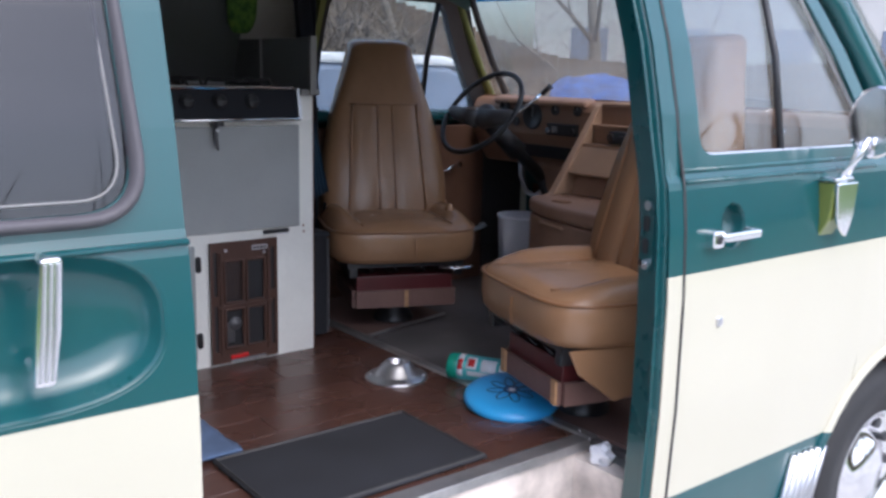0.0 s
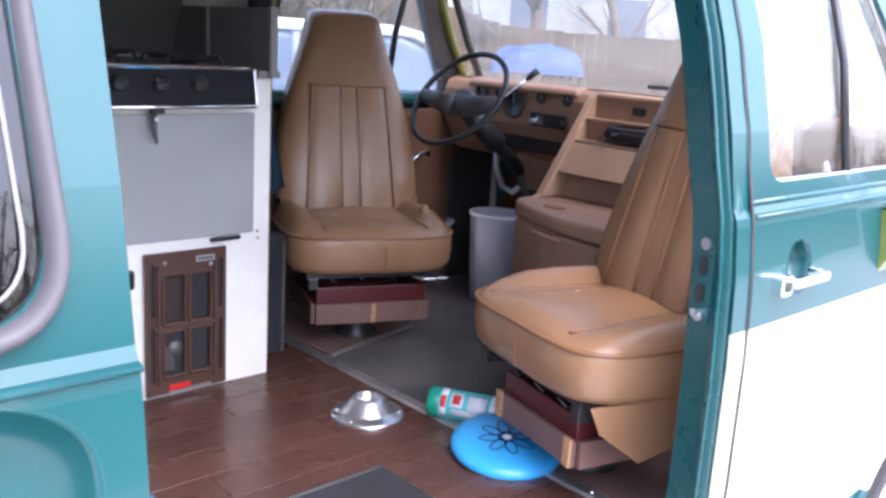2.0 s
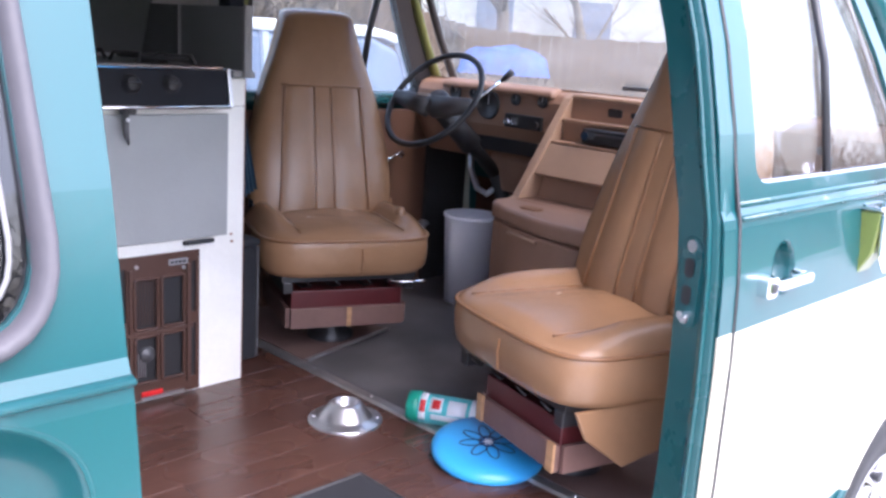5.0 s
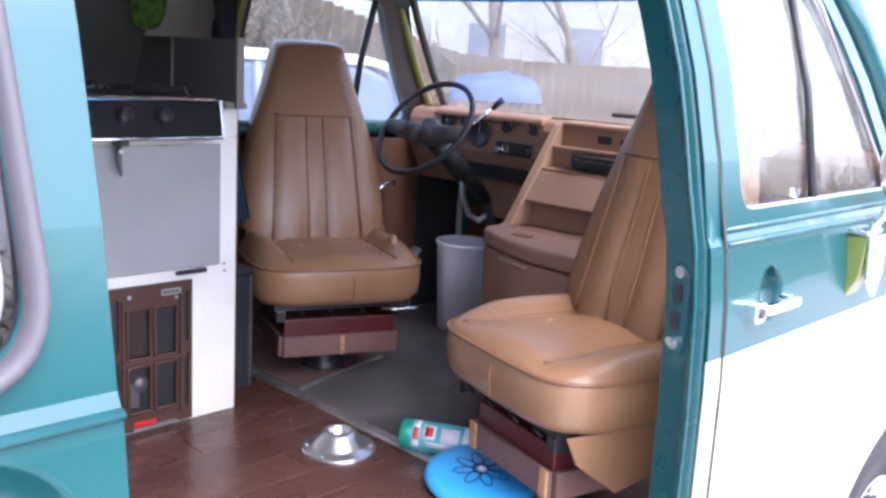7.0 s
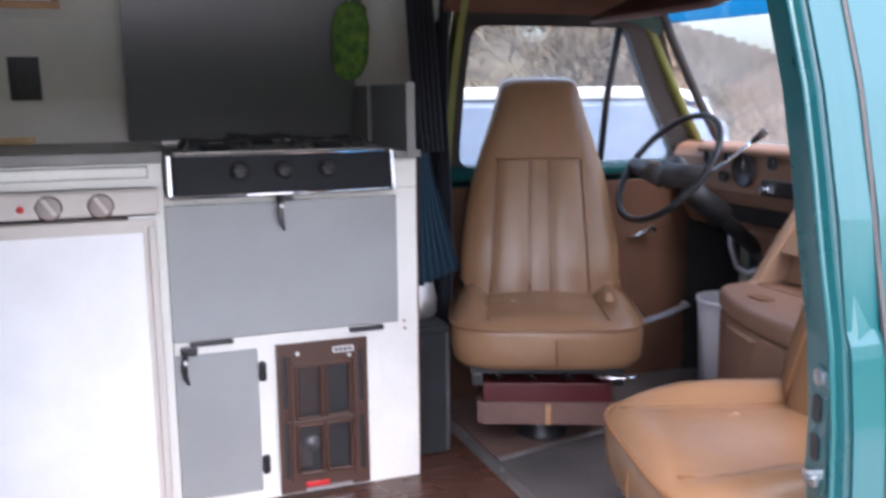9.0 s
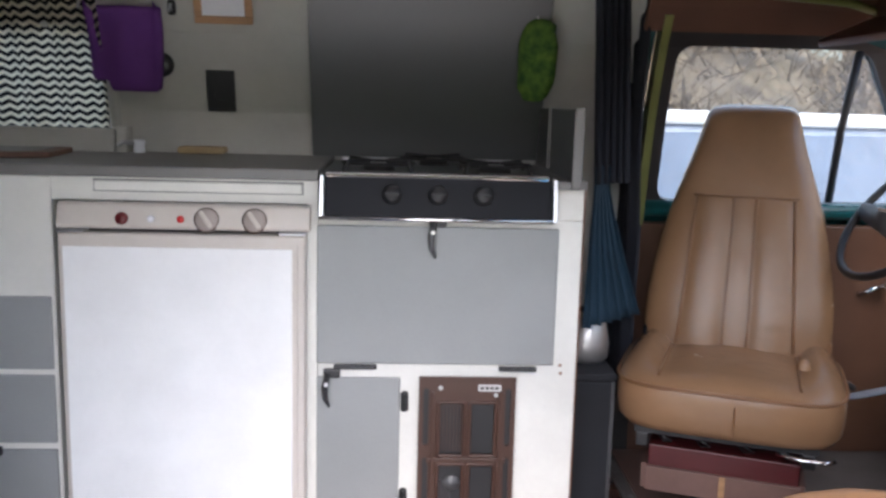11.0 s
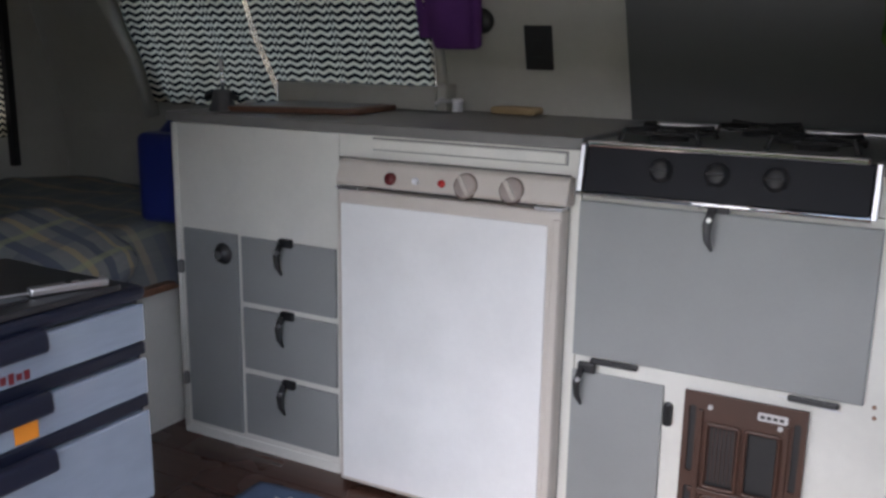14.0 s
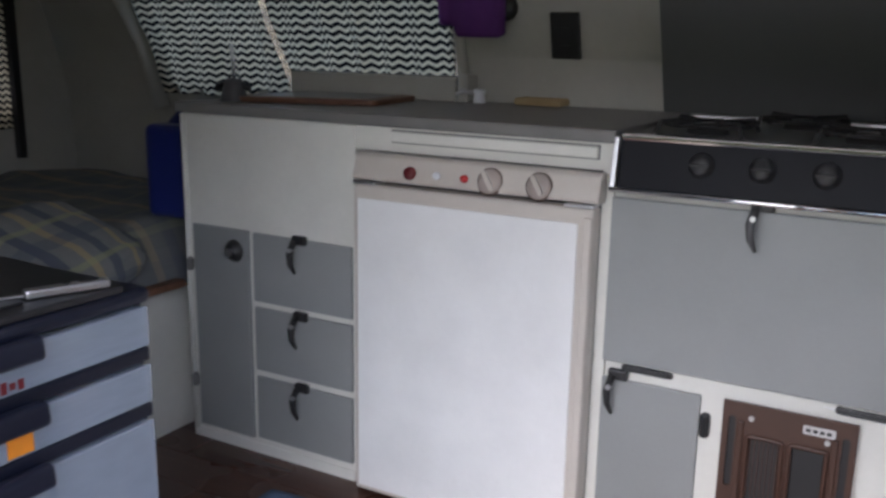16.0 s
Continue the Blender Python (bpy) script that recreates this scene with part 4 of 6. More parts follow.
def latch(parent, x, z, y, up=True, size=1.0, mat_=None):
    """A small cam latch: pivot block with a curved lever."""
    mt = mat_ or BLACK
    a = part("latch", box(x - 0.016 * size, x + 0.022 * size, y - 0.014, y, z - 0.010 * size, z + 0.012 * size), mt, parent, "black lever latch" if mt is BLACK else "dull metal lever latch", bevel=0.004)
    part("latch_lever", tube([(x - 0.006 * size, y - 0.016, z), (x - 0.012 * size, y - 0.026, z - 0.03 * size), (x - 0.010 * size, y - 0.026, z - 0.055 * size), (x - 0.002 * size, y - 0.020, z - 0.076 * size)], [0.007 * size, 0.008 * size, 0.0065 * size, 0.003 * size], 8), mt, a, smooth=True)
    part("latch_pin", rod((x - 0.008 * size, y - 0.032, z - 0.02 * size), (x - 0.008 * size, y - 0.014, z - 0.02 * size), 0.005), STEEL, a)
    return a


def hinge(parent, x, z, y, along="z", ln=0.05, mt=None):
    mt = mt or BLACK
    h = part("hinge", prism(rounded(x - 0.009, x + 0.009, z - ln / 2, z + ln / 2, 0.008) if along == "z" else rounded(x - ln / 2, x + ln / 2, z - 0.006, z + 0.006, 0.005), "y", y - 0.010, y), mt, parent, "small hinge", bevel=0.003)
    part("hinge_pin", rod((x, y - 0.013, z - ln * 0.4), (x, y - 0.013, z + ln * 0.4), 0.004) if along == "z" else rod((x - ln * 0.4, y - 0.013, z), (x + ln * 0.4, y - 0.013, z), 0.004), mt, h)


def slab(x0, x1, z0, z1, y=Y0, d=0.010):
    return box(x0, x1, y - d, y - 0.001, z0, z1)


# left unit: tall narrow door and three drawers
unit = thing("drawer_cabinet", "white kitchen cabinet with grey door and drawers", "cabinet")
part("carcass", box(-0.243, 0.275, Y0, 3.075, 0.0, 0.848), WHITE, unit, bevel=0.003)
part("front_bead", tube([(-0.236, Y0 - 0.003, z) for z in (0.02, 0.4, 0.845)], 0.007, 6), WHITE, unit, smooth=True)
d = part("cabinet_door", slab(-0.213, -0.034, 0.040, 0.576), GREY, unit, "tall narrow grey door", bevel=0.003)
part("door_knob", lathe([(0.0, 0.020), (0.012, 0.020), (0.020, 0.012), (0.026, 0.004), (0.028, 0.0)], 24, pose(-0.078, Y0 - 0.010, 0.522, 90)), BLACK, d, "round black push latch", smooth=True)
part("knob_cap", rod((-0.078, Y0 - 0.034, 0.522), (-0.078, Y0 - 0.028, 0.522), 0.010), STEEL, d)
for z in (0.16, 0.47):
    hinge(d, -0.226, z, Y0 - 0.004, "z", 0.036, DGREY)
for z0, z1 in ((0.404, 0.574), (0.227, 0.390), (0.046, 0.211)):
    d = part("drawer_front", slab(-0.020, 0.268, z0, z1), GREY, unit, "grey drawer front", bevel=0.003)
    latch(d, 0.124, z1 - 0.001, Y0 - 0.010)
part("kick_strip", box(-0.243, 0.27, Y0 - 0.004, Y0 - 0.0005, 0.0, 0.026), WHITE, unit)
# fridge
fr = thing("refrigerator", "small white camper fridge with beige control strip", "refrigerator")
part("body", box(0.285, 0.838, Y0 - 0.002, 3.06, 0.006, 0.735), GREYPL, fr, bevel=0.004)
d = part("fridge_door", box(0.300, 0.844, Y0 - 0.045, Y0 - 0.004, 0.014, 0.728), BEIGE, fr, "beige framed door", bevel=0.006)
part("door_panel", box(0.312, 0.814, Y0 - 0.049, Y0 - 0.043, 0.026, 0.698), FRIDGE, d, "scuffed white door panel", bevel=0.002)
part("edge_bead", box(0.825, 0.843, Y0 - 0.053, Y0 - 0.044, 0.016, 0.712), BEIGE, d, bevel=0.004)
cp = part("control_panel", prism([(Y0 - 0.006, 0.736), (Y0 - 0.046, 0.738), (Y0 - 0.050, 0.745), (Y0 - 0.036, 0.788), (Y0 - 0.028, 0.794), (Y0 - 0.006, 0.794)], "x", 0.300, 0.853), BEIGE, fr, "beige control strip", bevel=0.003)
for x, r, mt, nm in ((0.442, 0.014, DARKRED, "indicator"), (0.506, 0.008, WHITEPL, "button"), (0.570, 0.008, RED, "indicator"), (0.626, 0.025, KNOB, "control_knob"), (0.731, 0.025, KNOB, "control_knob")):
    k = part(nm, lathe([(0.0, 0.012), (r * 0.8, 0.012), (r, 0.006), (r * 1.05, 0.0)], 24, pose(x, Y0 - 0.042, 0.760, 74)), mt, cp, smooth=True)
    if nm == "control_knob":
        part("knob_skirt", lathe([(r * 1.0, 0.004), (r * 1.12, 0.003), (r * 1.14, 0.0)], 24, pose(x, Y0 - 0.042, 0.760, 74)), HEATER, k, "dark ring round the knob", smooth=True)
        gp = part("knob_grip", box(-0.005, 0.005, -0.022, 0.022, 0.010, 0.020), BEIGE, k, bevel=0.003)
        gp.matrix_basis = pose(x, Y0 - 0.042, 0.760, 74) @ pose(0, 0, 0, 0, 0, 35)
for x in (0.330, 0.814):
    part("door_hinge", prism(rounded(x - 0.03, x + 0.03, 0.7290, 0.7355, 0.003), "y", Y0 - 0.052, Y0 - 0.01), STEEL, fr, "metal hinge plate", bevel=0.002)
# fridge surround
sur = thing("fridge_surround", "white painted frame round the fridge", "cabinet frame")
part("top_rail", box(0.277, 0.866, Y0, 2.60, 0.796, 0.848), WHITE, sur)
part("vent_slot", box(0.372, 0.832, Y0 - 0.008, Y0 - 0.001, 0.818, 0.841), WHITE, sur, "white pull-out strip", bevel=0.005)
part("slot_edge", box(0.3695, 0.8345, Y0 - 0.0016, Y0 - 0.0004, 0.8155, 0.8435), DGREY, sur, "dark gap round the strip")
part("stile", box(0.842, 0.866, Y0, 2.62, 0.0, 0.796), WHITE, sur)
# stove unit
su = thing("stove_cabinet", "white kitchen cabinet with grey doors under the stove", "cabinet")
part("carcass", box(0.868, 1.474, Y0, 3.06, 0.0, 0.768), WHITE, su, bevel=0.003)
part("side_cheek", box(1.405, 1.474, Y0, 3.06, 0.769, 0.842), WHITE, su, bevel=0.002)
d = part("drop_door", slab(0.866, 1.418, 0.427, 0.750, d=0.012), GREY, su, "large grey drop-down door", bevel=0.003)
latch(d, 1.136, 0.762, Y0 - 0.012, size=1.05, mat_=GREYPL)
hinge(d, 0.955, 0.418, Y0 - 0.002, "x", 0.10)
hinge(d, 1.335, 0.416, Y0 - 0.002, "x", 0.09)
d = part("cabinet_door", slab(0.866, 1.060, 0.030, 0.393), GREY, su, "small grey door", bevel=0.003)
latch(d, 0.898, 0.404, Y0 - 0.010)
for z in (0.095, 0.335):
    hinge(d, 1.071, z, Y0 - 0.002)
part("paint_chip", prism([(1.27, 0.415), (1.31, 0.410), (1.385, 0.402), (1.36, 0.413)], "y", Y0 - 0.0025, Y0 - 0.0005), WHITEPL, su)
for x, z in ((1.436, 0.425), (1.438, 0.405)):
    part("screw_hole", rod((x, Y0 - 0.002, z), (x, Y0 + 0.004, z), 0.004), BROWN, su)
part("cheek_edge", box(1.4745, 1.4785, 2.553, 3.05, 0.0, 0.84), REDWOOD, su, "bare wood side of the cabinet")
# furnace grille
ht = thing("furnace_grille", "brown metal furnace cover with openings", "heater")
HX0, HX1, HZ0, HZ1 = 1.104, 1.332, 0.012, 0.398
bm = bmesh.new()
holes = [(1.150, 1.212, 0.205, 0.338), (1.224, 1.286, 0.205, 0.338), (1.150, 1.212, 0.06, 0.185), (1.224, 1.286, 0.06, 0.185), (1.115, 1.128, 0.23, 0.37), (1.308, 1.321, 0.23, 0.37), (1.115, 1.128, 0.05, 0.20), (1.308, 1.321, 0.05, 0.20)]
for loop in ([(HX0, HZ0), (HX1, HZ0), (HX1, HZ1), (HX0, HZ1)], *[rounded(*h, 0.005, 2) for h in holes]):
    vs = [bm.verts.new((x, Y0 - 0.014, z)) for x, z in loop]
    for i in range(len(vs)):
        bm.edges.new((vs[i - 1], vs[i]))
bmesh.ops.triangle_fill(bm, edges=bm.edges[:], use_beauty=True)
cov = part("cover", bm, HEATER, ht, solid=0.006)
for x0, x1, z0, z1 in holes[:4]:
    part("opening_frame", tube([(x, Y0 - 0.018, z) for x, z in rounded(x0, x1, z0, z1, 0.006, 2)], 0.005, 6, True), HEATER, cov, smooth=True)
for z in (0.195,):
    part("cross_rib", box(HX0 + 0.02, HX1 - 0.02, Y0 - 0.023, Y0 - 0.017, z - 0.006, z + 0.006), HEATER, cov, bevel=0.002)
for x in (1.138, 1.298):
    part("side_rib", box(x - 0.005, x + 0.005, Y0 - 0.024, Y0 - 0.017, 0.04, 0.365), HEATER, cov, bevel=0.002)
# Shade inside the furnace is a thin black slab behind the openings.
part("furnace_shade", box(HX0 + 0.006, HX1 - 0.006, Y0 - 0.0105, Y0 - 0.0015, HZ0 + 0.004, HZ1 - 0.004), BLACK, ht, "black slab for the shaded furnace interior")
part("burner_tube", lathe([(0.0, 0.012), (0.018, 0.006), (0.021, 0.003), (0.021, 0.0)], 20, pose(1.186, Y0 - 0.0105, 0.135, 90)), GREYPL, ht, "round metal burner port", smooth=True)
for i in range(5):
    part("burner_fin", rod((1.156 + 0.006 * i, Y0 - 0.012, 0.075), (1.156 + 0.006 * i, Y0 - 0.012, 0.14), 0.0014, seg=6), STEEL, ht)
for i in range(7):
    part("fin", box(1.155 + 0.008 * i, 1.157 + 0.008 * i, Y0 - 0.013, Y0 - 0.0106, 0.215, 0.33), HEATER, ht)
part("valve_tag", box(1.165, 1.225, Y0 - 0.022, Y0 - 0.016, 0.022, 0.036), RED, ht, "red valve tag", bevel=0.002)
part("bright_strip", box(1.165, 1.285, Y0 - 0.0225, Y0 - 0.017, 0.014, 0.021), STEEL, ht)
bd = part("badge", prism(rounded(1.243, 1.297, 0.365, 0.381, 0.003, 2), "y", Y0 - 0.0195, Y0 - 0.017), STEEL, ht, "small metal maker's badge")
for i in range(4):
    part("badge_mark", box(1.248 + 0.0115 * i, 1.256 + 0.0115 * i, Y0 - 0.0205, Y0 - 0.0194, 0.370, 0.376), BLACK, bd)
for x, z in ((1.155, 0.372), (1.285, 0.356)):
    part("screw_head", rod((x, Y0 - 0.021, z), (x, Y0 - 0.016, z), 0.005), STEEL, ht)
# worktop
wt = thing("worktop", "grey laminate worktop over cabinet and fridge", "worktop")
part("top", box(-0.250, 0.868, Y0 - 0.016, 3.068, 0.850, 0.874), DGREY, wt, bevel=0.003)
part("top_end", box(1.406, 1.47, 2.50, 3.05, 0.845, 0.862), DGREY, wt)
# stove
st = thing("gas_stove", "black and chrome three-burner camper stove", "stove")
part("control_panel", prism([(Y0 - 0.052, 0.774), (Y0 - 0.002, 0.774), (Y0 - 0.002, 0.862), (Y0 - 0.036, 0.862)], "x", 0.886, 1.394), PANELBLACK, st, bevel=0.003)
part("bottom_trim", tube([(0.874, Y0 - 0.055, 0.772), (1.396, Y0 - 0.055, 0.772)], 0.005, 8), CHROME, st, smooth=True)
part("top_trim", box(0.886, 1.385, Y0 - 0.044, Y0 - 0.020, 0.861, 0.873), CHROME, st, "chrome front edge", bevel=0.004)
for x in (0.878, 1.400):
    part("end_cap", prism([(Y0 - 0.058, 0.770), (Y0 + 0.01, 0.770), (Y0 + 0.01, 0.866), (Y0 - 0.040, 0.866)], "x", x - 0.005, x + 0.005), STEEL, st, "bright metal end cap", bevel=0.002)
part("hob", box(0.872, 1.404, Y0 - 0.016, 3.02, 0.771, 0.866), DARKPANEL, st, "dark hob plate", bevel=0.004)
for x in (1.034, 1.136, 1.238):
    k = part("burner_knob", lathe([(0.0, 0.016), (0.014, 0.016), (0.018, 0.012), (0.019, 0.004), (0.023, 0.0)], 24, pose(x, Y0 - 0.045, 0.826, 80)), BLACK, st, smooth=True)
    part("knob_grip", box(x - 0.017, x + 0.017, Y0 - 0.068, Y0 - 0.058, 0.826, 0.831), BLACK, k, bevel=0.002)
for x, y in ((1.00, 2.68), (1.28, 2.68), (1.14, 2.90)):
    bn = part("burner", lathe([(0.0, 0.016), (0.028, 0.016), (0.036, 0.010), (0.040, 0.0)], 24, pose(x, y, 0.866)), IRON, st, smooth=True)
    for i in range(4):
        a = radians(45 + 90 * i)
        part("pan_support", tube([(x + 0.03 * math.cos(a), y + 0.03 * math.sin(a), 0.888), (x + 0.10 * math.cos(a), y + 0.10 * math.sin(a), 0.890), (x + 0.112 * math.cos(a), y + 0.112 * math.sin(a), 0.868)], 0.005, 6), IRON, bn)
    part("support_ring", tube([(x + 0.085 * math.cos(radians(i * 15)), y + 0.085 * math.sin(radians(i * 15)), 0.884) for i in range(24)], 0.004, 6, True), IRON, bn)
part("rear_rail", box(0.89, 1.39, 3.0, 3.02, 0.867, 0.876), STEEL, st, bevel=0.003)
# dark splash panel and end partition
solo("splash_panel", panel([(0.808, 0.876), (1.44, 0.876), (1.44, 1.38), (0.808, 1.38)], [], lambda z: 3.058 - 0.40 * (z - 0.876)), DARKPANEL, "charcoal splash panel behind the stove", "panel", kind="structure", solid=0.008)
pt = thing("end_partition", "dark upright panel with grey edge beside the stove", "partition")
part("board", prism([(2.497, 0.845), (3.07, 0.845), (3.05, 1.022), (2.497, 1.022)], "x", 1.436, 1.450), DARKPANEL, pt, bevel=0.003)
part("edge_strip", box(1.432, 1.454, 2.487, 2.500, 0.845, 1.026), DGREY, pt, "grey edge strip", bevel=0.003)
part("inner_strip", box(1.428, 1.436, 2.82, 2.828, 0.87, 1.022), DGREY, pt)
# things on and over the worktop
cb = thing("cutting_board", "brown wooden sink cover on the worktop", "cutting board")
part("board", prism(round_off([(-0.16, 2.60), (0.21, 2.72), (0.19, 2.95), (-0.14, 2.93)], 0.02), "z", 0.875, 0.889), REDWOOD, cb, bevel=0.003)
part("inlay", prism(round_off([(-0.12, 2.64), (0.17, 2.74), (0.155, 2.92), (-0.11, 2.90)], 0.02), "z", 0.889, 0.8905), DGREY, cb)
bs = thing("sink_ledge", "grey raised ledge behind the sink", "ledge")
part("face", box(-0.25, 0.285, 2.985, 3.05, 0.875, 0.938), WALL, bs, bevel=0.004)
part("end_post", box(0.287, 0.315, 2.99, 3.05, 0.875, 0.945), WALL, bs, bevel=0.004)
fa = thing("sink_faucet", "small charcoal pump tap with a chrome spout", "faucet")
part("base", lathe([(0.0, 0.055), (0.018, 0.055), (0.024, 0.045), (0.030, 0.02), (0.036, 0.0)], 20, pose(-0.142, 2.63, 0.875)), GREYPL, fa, smooth=True)
part("stem", tube([(-0.142, 2.63, 0.92), (-0.142, 2.63, 0.965), (-0.146, 2.63, 1.01)], 0.005, 8), CHROME, fa, smooth=True)
part("arm", tube([(-0.19, 2.62, 0.906), (-0.142, 2.63, 0.925), (-0.10, 2.64, 0.905)], 0.008, 8), BLACK, fa, smooth=True)
tp = thing("sink_tap", "small white tap on the worktop", "tap")
part("tap_body", lathe([(0.0, 0.035), (0.014, 0.035), (0.018, 0.028), (0.014, 0.02), (0.016, 0.0)], 16, pose(0.345, 3.0, 0.875)), WHITEPL, tp, smooth=True)
part("tap_spout", tube([(0.345, 3.0, 0.90), (0.31, 2.97, 0.905), (0.30, 2.96, 0.895)], 0.006, 8), STEEL, tp, smooth=True)
solo("sponge", prism(rounded(0.45, 0.575, 0.876, 0.895, 0.008), "y", 2.98, 3.045), SPONGE, "yellow sponge on the worktop", "sponge", bevel=0.005)
sw = thing("wall_switch", "dark brown switch plate on the wall", "switch")
part("plate", box(0.512, 0.588, -0.004, 0.004, -0.057, 0.057), BLACK, sw, bevel=0.003)
sw.matrix_world = pose(0.012, far_wall(1.045) - 0.018, 1.045, 14, 0, 0)
part("rocker", box(0.535, 0.563, -0.008, -0.004, -0.022, 0.022), BLACK, sw, bevel=0.002)
rg = thing("round_vent", "round black dial on the wall", "dial")
part("dial", lathe([(0.0, 0.018), (0.024, 0.018), (0.032, 0.010), (0.034, 0.0)], 24, pose(0.408, far_wall(1.112) - 0.012, 1.112, 100)), BLACK, rg, smooth=True)
pf = thing("picture_frame", "small tan wooden picture frame on the wall", "picture frame")
for b_ in ((-0.075, 0.075, -0.075, -0.055), (-0.075, 0.075, 0.055, 0.075), (-0.075, -0.055, -0.055, 0.055), (0.055, 0.075, -0.055, 0.055)):
    part("frame_bar", box(b_[0], b_[1], -0.012, 0.0, b_[2], b_[3]), PLYWOOD, pf, bevel=0.003)
part("picture", box(-0.055, 0.055, -0.006, 0.0, -0.055, 0.055), WHITEPL, pf, "pale faded picture")
pf.matrix_world = pose(0.588, far_wall(1.28) - 0.018, 1.29, 20, 0, 0)
bm = bmesh.new()
grid = []
for i in range(17):
    t = i / 16
    col = []
    for j in range(9):
        s = j / 8
        z = (1.068 if t < 0.28 else 1.040) * (1 - s) + 1.250 * s
        col.append(bm.verts.new((0.236 + (0.172 + 0.022 * s) * t + 0.004 * math.sin(3 * s), far_wall(z) - 0.055 + 0.010 * math.sin(9 * t), z)))
    grid.append(col)
for i in range(16):
    for j in range(8):
        bm.faces.new((grid[i][j], grid[i + 1][j], grid[i + 1][j + 1], grid[i][j + 1]))
bag = thing("purple_bag", "purple cloth bag hung on the wall", "bag")
part("bag_cloth", bm, PURPLE, bag, smooth=True, solid=0.03, bevel=0.01)
for x in (0.245, 0.420):
    part("hanging_loop", tube([(x, far_wall(1.25) - 0.055, 1.243), (x - 0.004, far_wall(1.26) - 0.052, 1.262), (x + 0.006, far_wall(1.25) - 0.050, 1.243)], 0.004, 6), PURPLE, bag, smooth=True)
for x in (0.225, 0.455):
    hk = thing("wall_hook", "small dark metal hook on the wall", "hook")
    part("hook_plate", prism(rounded(x - 0.010, x + 0.010, 1.235, 1.275, 0.008), "y", far_wall(1.25) - 0.026, far_wall(1.25) - 0.012), BLACK, hk, bevel=0.002)
    part("hook_bend", tube([(x, far_wall(1.25) - 0.024, 1.25), (x, far_wall(1.25) - 0.045, 1.245), (x + 0.004, far_wall(1.25) - 0.05, 1.262)], 0.004, 6), STEEL, hk, smooth=True)
# oven mitt
bm = bmesh.new()
bmesh.ops.create_uvsphere(bm, u_segments=20, v_segments=14, radius=1)
for v in bm.verts:
    x, y, z = v.co
    v.co = Vector((0.050 * math.copysign(abs(x) ** 0.6, x), 0.018 * y, 0.105 * math.copysign(abs(z) ** 0.7, z))) + Vector((0.006, 0.008, 0.006)) * noise.noise(v.co * 2.5)
mt = solo("oven_mitt", bm, MITT, "green leaf-print oven mitt hung on a hook", "oven mitt", smooth=True)
mt.matrix_world = pose(1.405, 2.90, 1.145, 0, 4, -20)
hk = thing("wall_hook", "small metal hook holding the mitt", "hook")
part("hook_bend", tube([(1.40, 2.945, 1.27), (1.402, 2.91, 1.275), (1.404, 2.90, 1.24)], 0.004, 6), STEEL, hk)
br = thing("wood_bracket", "pale wooden bracket on the cabinet side", "bracket")
part("bracket_block", box(1.479, 1.519, 2.85, 2.89, 0.712, 0.736), PLYWOOD, br, bevel=0.004)
part("bracket_leg", box(1.500, 1.519, 2.85, 2.89, 0.650, 0.711), PLYWOOD, br, bevel=0.003)
# steel flask and mesh crate between cabinet and seat
fk = thing("steel_kettle", "dull steel kettle on a dark crate beside the cabinet", "kettle")
part("kettle_body", lathe([(0.0, 0.0), (0.050, 0.0), (0.058, 0.01), (0.060, 0.05), (0.050, 0.10), (0.03, 0.13), (0.0, 0.135)], 28, pose(1.548, 2.79, 0.373)), ALU, fk, smooth=True)
part("kettle_lid", lathe([(0.028, 0.128), (0.026, 0.136), (0.008, 0.142), (0.008, 0.155), (0.0, 0.157)], 20, pose(1.548, 2.79, 0.373)), BLACK, fk, smooth=True)
cr_ = thing("dark_storage_box", "closed dark storage box beside the cabinet", "box")
part("box_body", box(1.486, 1.598, 2.66, 2.90, 0.002, 0.352), MATBLACK, cr_, bevel=0.008)
part("box_lid", box(1.484, 1.602, 2.655, 2.905, 0.353, 0.372), MATBLACK, cr_, bevel=0.005)
for x in (1.490, 1.594):
    part("corner_edge", box(x - 0.004, x + 0.004, 2.655, 2.659, 0.01, 0.350), GREYPL, cr_, "worn grey corner edging")

# ---- floor things ----
bm = box(0.815, 1.372, 1.535, 1.892, 0.003, 0.011)
mat_ = solo("door_mat", bm, MATBLACK, "black ribbed door mat on the plank floor", "mat", bevel=0.003)
part("mat_border", tube([(0.822, 1.542, 0.011), (1.365, 1.542, 0.011), (1.365, 1.885, 0.011), (0.822, 1.885, 0.011)], 0.005, 6, True), BRUBBER, mat_)
ts = thing("floor_strip", "worn aluminium strip between plank floor and cab", "trim", kind="structure")
part("strip_bar", prism([(1.660, 0.0), (1.700, 0.0), (1.694, 0.007), (1.666, 0.007)], "y", 1.47, 3.0), ALU, ts, bevel=0.002)
for y in (1.52, 1.75, 2.0, 2.22, 2.48, 2.75):
    part("strip_screw", rod((1.68, y, 0.006), (1.68, y, 0.0095), 0.007, 0.004), STEEL, ts)
solo("floor_patch_driver", prism([(1.702, 2.552), (2.10, 2.640), (2.10, 3.08), (1.702, 3.08)], "z", -0.003, 0.005), BROWNFLOOR, "brown vinyl floor patch by the driver's seat", "floor covering", kind="structure")
solo("patch_edging", tube([(1.702, 2.550, 0.006), (1.90, 2.594, 0.007), (2.105, 2.640, 0.006)], 0.010, 6, flat=0.5), ALU, "dull metal edging of the floor patch", "trim", kind="structure")
